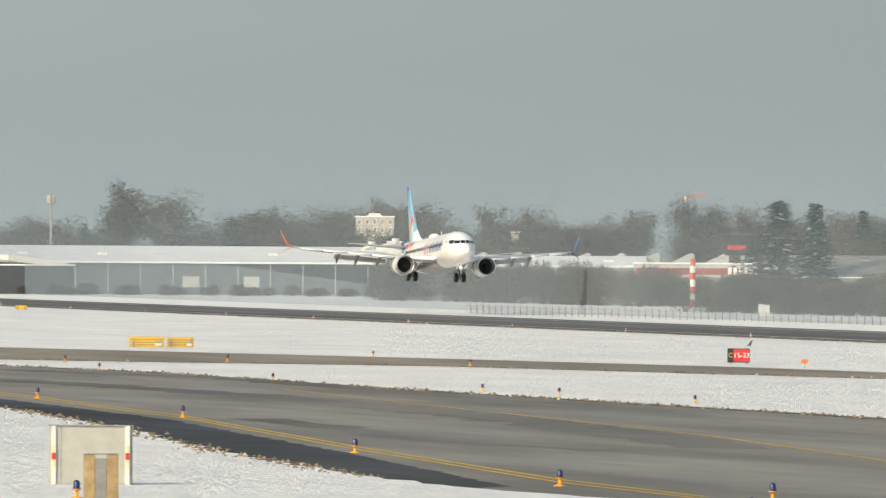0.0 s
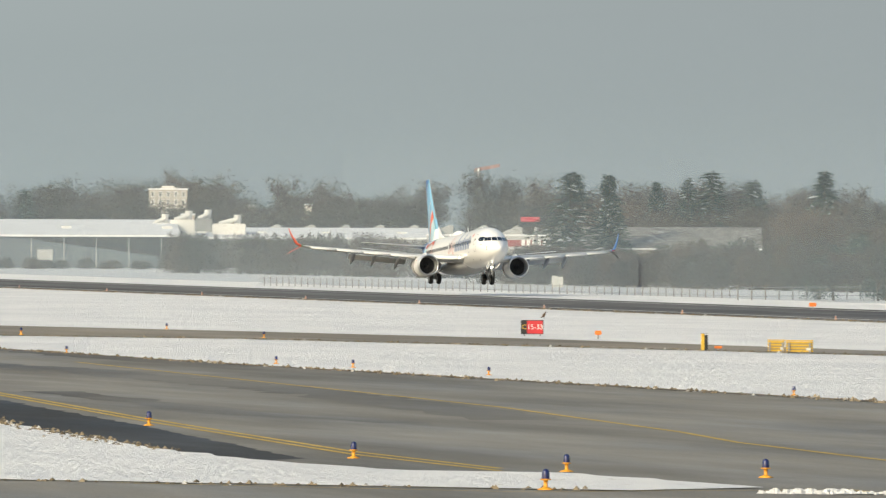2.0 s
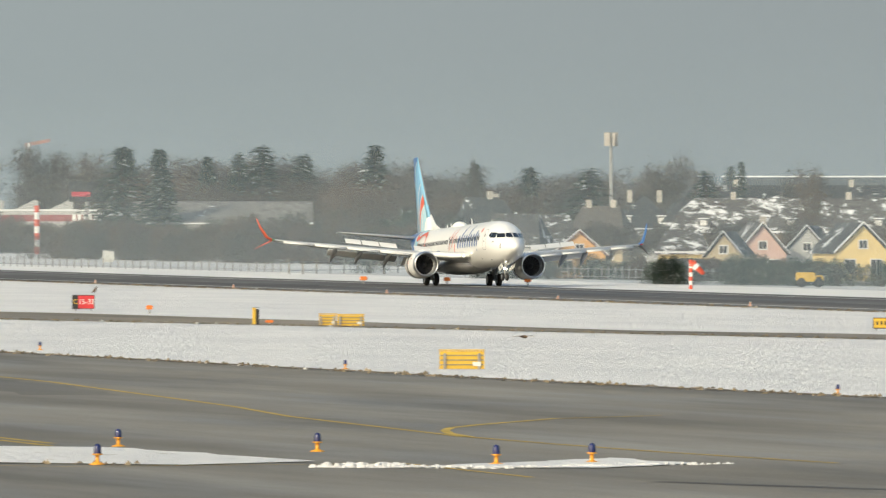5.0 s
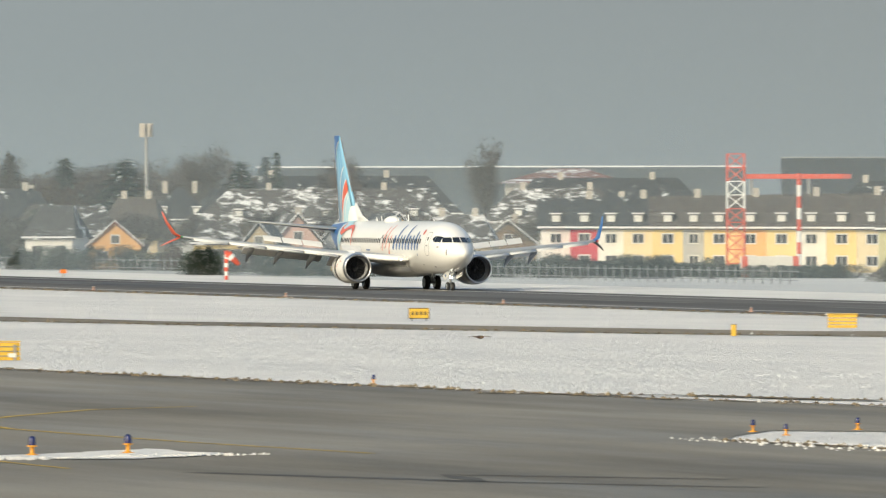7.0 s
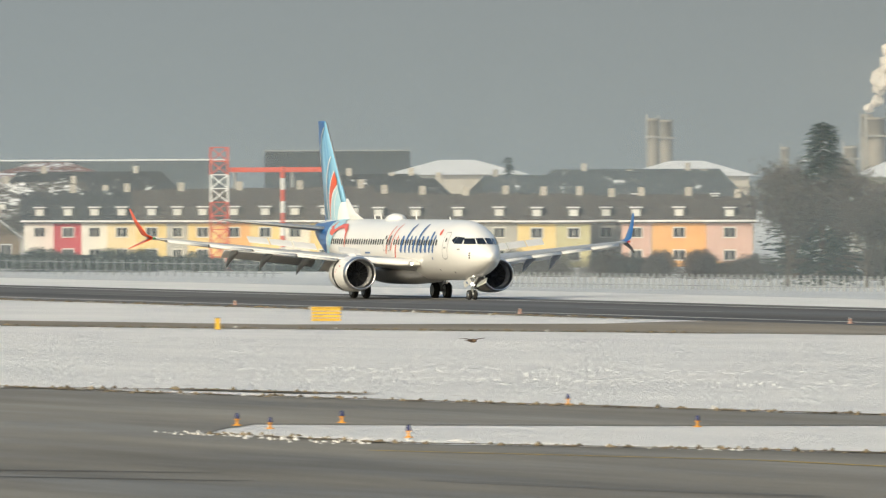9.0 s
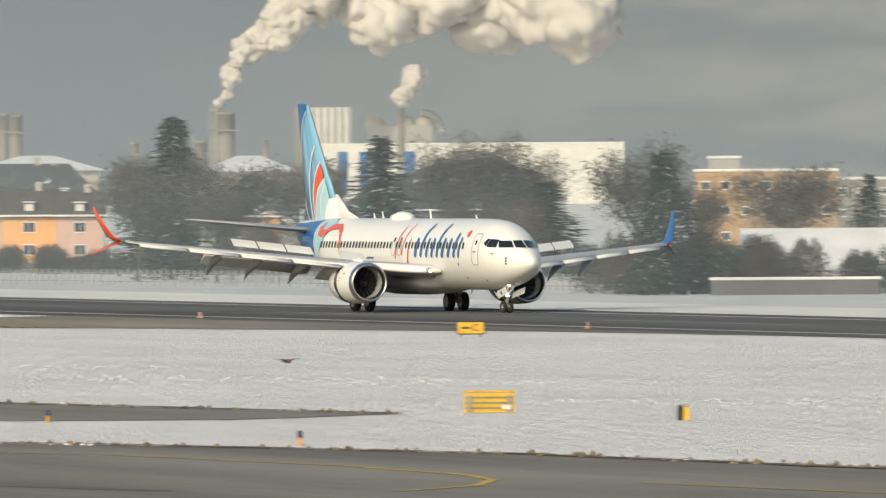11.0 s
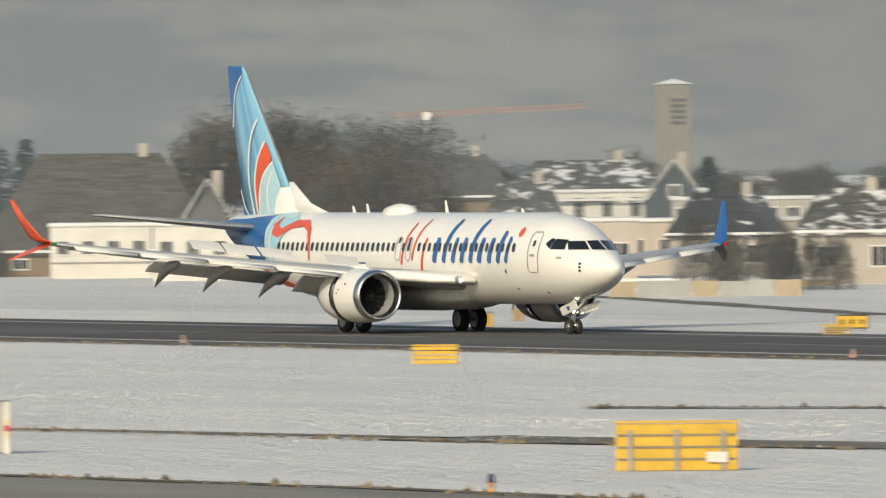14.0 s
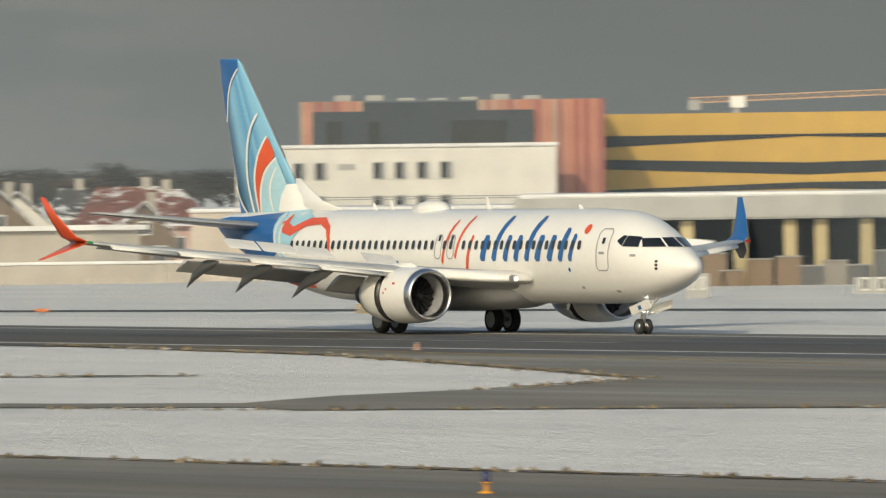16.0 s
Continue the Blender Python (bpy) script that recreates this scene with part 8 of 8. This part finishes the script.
# terminal-side buildings
x, y, yw, w, top = -637.8, 386.1, 59.0, 19.8, 7.8
office = block(x, y, yw, w, top, 16, "white", "white rendered office wing with dark windows")
h = top
px_w = w / 557.0
for zz, hh in ((top - 38 * px_w, 30 * px_w), (top - 96 * px_w, 30 * px_w)):
    for u in (465, 502, 538, 575, 676, 714, 753, 793):
        xx = (u - 706.5) * px_w
        f = part("window", box(xx - 11 * px_w, -0.10, zz - hh / 2, xx + 11 * px_w, -0.003, zz + hh / 2, bevel=0.02), PLASTER["grey"], office, "tall dark window")
        part("pane", box(xx - 9 * px_w, -0.13, zz - hh / 2 + 0.06, xx + 4 * px_w, -0.095, zz + hh / 2 - 0.06), WINDOW, f)
part("vent_grille", box((605 - 706.5) * px_w, -0.06, top - 36 * px_w, (635 - 706.5) * px_w, -0.003, top - 26 * px_w), PLASTER["grey"], office)
for zz in (top - 84 * px_w, top - 88 * px_w):
    part("roof_rail", rod((-w / 2, -1.2, zz), (w / 2 + 3, -1.2, zz), 0.03, None, 5), GREY, office, "steel guard rail")
podium = block(-612.7, 369.6, 59.1, 22.2, 4.1, 20, "blush", "low cream podium building")
x, y, yw, w, top = -653.1, 399.5, 58.7, 19.3, 10.8
upper = tagged(empty("striped_block", pose(x, y, -0.05, 0, 0, yw)), "office block clad in red and brown vertical strips", "building")
part("core", box(-w / 2 + 0.3, 0.3, 0, w / 2 - 0.3, 18, top - 0.1), PLASTER["slate"], upper)
STRIPS = varied("terracotta_strips", [(0.42, 0.16, 0.12), (0.50, 0.26, 0.19), (0.34, 0.10, 0.085), (0.46, 0.33, 0.26), (0.55, 0.22, 0.14), (0.38, 0.2, 0.16)], 0.6, 0.5)
pw = w / 530.0
for u0, u1, z0, z1 in ((0, 22, 0, 1), (405, 530, 0, 1), (22, 110, 0.94, 1), (310, 405, 0.94, 1)):
    n = max(2, int((u1 - u0) / 7))
    for i in range(n):
        a, b = -w / 2 + (u0 + (u1 - u0) * i / n) * pw, -w / 2 + (u0 + (u1 - u0) * (i + 0.95) / n) * pw
        part("cladding_strip", box(a, -0.05 - 0.06 * (i % 3), top * z0 if z0 else 0, b, 0.28, top), STRIPS, upper)
part("dark_storey", box(-w / 2 + 20 * pw, -0.2, top - 90 * pw, -w / 2 + 408 * pw, 0.28, top - 18 * pw, bevel=0.05), PLASTER["slate"], upper, "dark grey top storey")
for u0, u1 in ((45, 75), (118, 140), (262, 360)):
    part("window_band", box(-w / 2 + u0 * pw, -0.26, top - 75 * pw, -w / 2 + u1 * pw, -0.19, top - 35 * pw), WINDOW, upper, "dark glazing")
for i in range(7):
    part("roof_plant", box(-w / 2 + (60 + i * 55) * pw, 2, top, -w / 2 + (90 + i * 55) * pw, 4, top + random.uniform(0.15, 0.45), bevel=0.03), PLASTER["grey"], upper)
x, y, yw, w, top = -657.7, 429.7, 57.2, 27.1, 9.8
gold = tagged(empty("gold_block", pose(x, y, -0.05, 0, 0, yw)), "gold-clad parking block with dark tapering bands", "building")
GOLD = worn("gold_cladding", (0.52, 0.33, 0.07), 0.45, 0.12, 0.6, metal=0.25)
part("body", box(-w / 2, 0, 0, w / 2, 20, top, bevel=0.05), GOLD, gold)
gw = w / 728.0
# each band: distance along the face, upper and lower edge below the roof
for band in (((0, 38, 58), (349, 38, 42), (499, 38, 46), (728, 38, 60)), ((0, 79, 96), (349, 88, 109), (499, 85, 105), (728, 80, 96)), ((0, 132, 140), (349, 122, 133), (499, 122, 137), (728, 126, 142))):
    bm = bmesh.new()
    pr = None
    for u, z0, z1 in band:
        cur = [bm.verts.new((-w / 2 + u * gw, -0.06, top - z1 * gw)), bm.verts.new((-w / 2 + u * gw, -0.06, top - z0 * gw))]
        if pr:
            bm.faces.new((pr[0], cur[0], cur[1], pr[1]))
        pr = cur
    part("dark_band", bm, PLASTER["night"], gold, "dark tapering window band")
x, y, yw, w, top = -554.1, 359.8, 57.4, 28.3, 5.0
hg = tagged(empty("hangar", pose(x, y, -0.05, 0, 0, yw)), "open fire-station hangar with cream columns and a snowy roof", "building")
hw = w / 888.0
part("roof", box(-w / 2, -1.5, top - 40 * hw, w / 2, 14, top, bevel=0.1), PLASTER["grey"], hg, "grey fascia roof")
part("roof_snow", box(-w / 2 + 0.3, -1.4, top, w / 2, 14, top + 0.22, bevel=0.06), ROOFSNOW, hg, "snow layer on the roof")
# Near-black wall and floor hold the hangar's inner shade in their colour.
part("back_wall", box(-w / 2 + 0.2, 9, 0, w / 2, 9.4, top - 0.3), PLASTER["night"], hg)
part("floor_slab", box(-w / 2 + 0.2, -1.0, 0.0, w / 2, 9, 0.09), TAR, hg, "floor slab darkened as interior shade")
for u in (1213, 1305, 1392, 1446, 1525, 1600, 1680, 1760):
    xx = -w / 2 + (u - 912) * hw
    part("column", box(xx - 11 * hw, -0.7, 0, xx + 11 * hw, 0.2, top - 42 * hw, bevel=0.03), PLASTER["sand"], hg, "cream column")
for u0, u1 in ((912, 1260),):
    a, b = -w / 2 + 0 * hw, -w / 2 + (u1 - u0) * hw
    bm = bmesh.new()
    f = [(a, -3.0, top - 52 * hw), (b, -3.0, top - 88 * hw), (b, 4, top - 88 * hw), (a, 4, top - 52 * hw)]
    v0, v1 = [bm.verts.new(p) for p in f], [bm.verts.new((p[0], p[1], p[2] + 0.35)) for p in f]
    bm.faces.new(v1)
    bm.faces.new(v0[::-1])
    for i in range(4):
        bm.faces.new((v0[i], v0[(i + 1) % 4], v1[(i + 1) % 4], v1[i]))
    part("lean_to_roof", bm, ROOFSNOW, hg, "sloping snowy lean-to")
for i in range(9):
    u = 1210 + i * 44 + random.uniform(-10, 10)
    xx = -w / 2 + (u - 912) * hw
    hh = random.uniform(0.8, 1.9)
    c = tagged(empty("stored_crate", hg.matrix_basis @ pose(xx, -3.2, 0)), "stacked crates and gear before the hangar", "crate", "stored gear")
    part("body", box(-0.7, 0, 0, 0.7, 0.8, hh, bevel=0.04), PLASTER[random.choice(("brown", "taupe", "dark", "brown", "tan"))], c)
    part("lid", box(-0.74, -0.03, hh, 0.74, 0.83, hh + 0.08, bevel=0.02), GREY, c)
for spec in ((-509.8, 327.0, 57.7, 1.2, 1.3), (-513.3, 340.0, 57.0, 2.0, 0.9)):
    x, y, yw, w, top = spec
    c = tagged(empty("site_cabin", pose(x, y, -0.05, 0, 0, yw)), "pale grey site cabin with small windows", "cabin", "site cabins")
    part("body", box(-w / 2, 0, 0, w / 2, 2.2, top, bevel=0.04), PLASTER["grey"], c)
    for u in (-0.2, 0.22):
        add_window(c, u * w, top * 0.62, w * 0.25, 0.7)
# cleared service road beyond the runway
tagged(ribbon(((-518.9, 283.9), (-489.3, 296.4), (-468.7, 303.3), (-445.6, 307.6)), 5.0, 0.03, TAR, "service_road", None, "", 0.2, 6.0, 4.0), "narrow dark service road beyond the runway", "road", kind="structure")
tagged(ribbon(((-826.7, 368.7), (-788.1, 363.8), (-664.1, 323.4), (-627.8, 316.4), (-551.4, 292.0)), 2.0, 0.03, DIRT, "service_road", None, "", 0.3, 6.0, 6.0), "narrow earthy track across the snow", "road", kind="structure")


def motions():
    walk(airliner, [(t, pose(x, y, z, BANK, -p, HEADING)) for t, x, y, z, p in LANDING])
    for sp, at, axis, side in SPOILERS:
        walk(sp, [(t, Matrix.Translation(at) @ Matrix.Rotation(radians(a * side), 4, axis)) for t, a in ((0, 3), (3.3, 3), (4.2, 34), (16, 34))])
    walk(hawk, [(t, pose(x, y, z, 0, 0, 20)) for t, x, y, _, _, z in HAWK_WAY])
    for w, sgn in HAWK_WINGS:
        beats = [(0, -60), (4.1, -60)] + [(4.3 + 0.2 * i, 34 if i % 2 else -40) for i in range(23)] + [(9.0, 6), (9.6, -4), (10.2, 8), (11.4, 4), (12.4, 8), (14, 2), (16, 6)]
        walk(w, [(t, pose(0, sgn * 0.05, 0.03, sgn * a, 0, 0)) for t, a in beats])


motions()
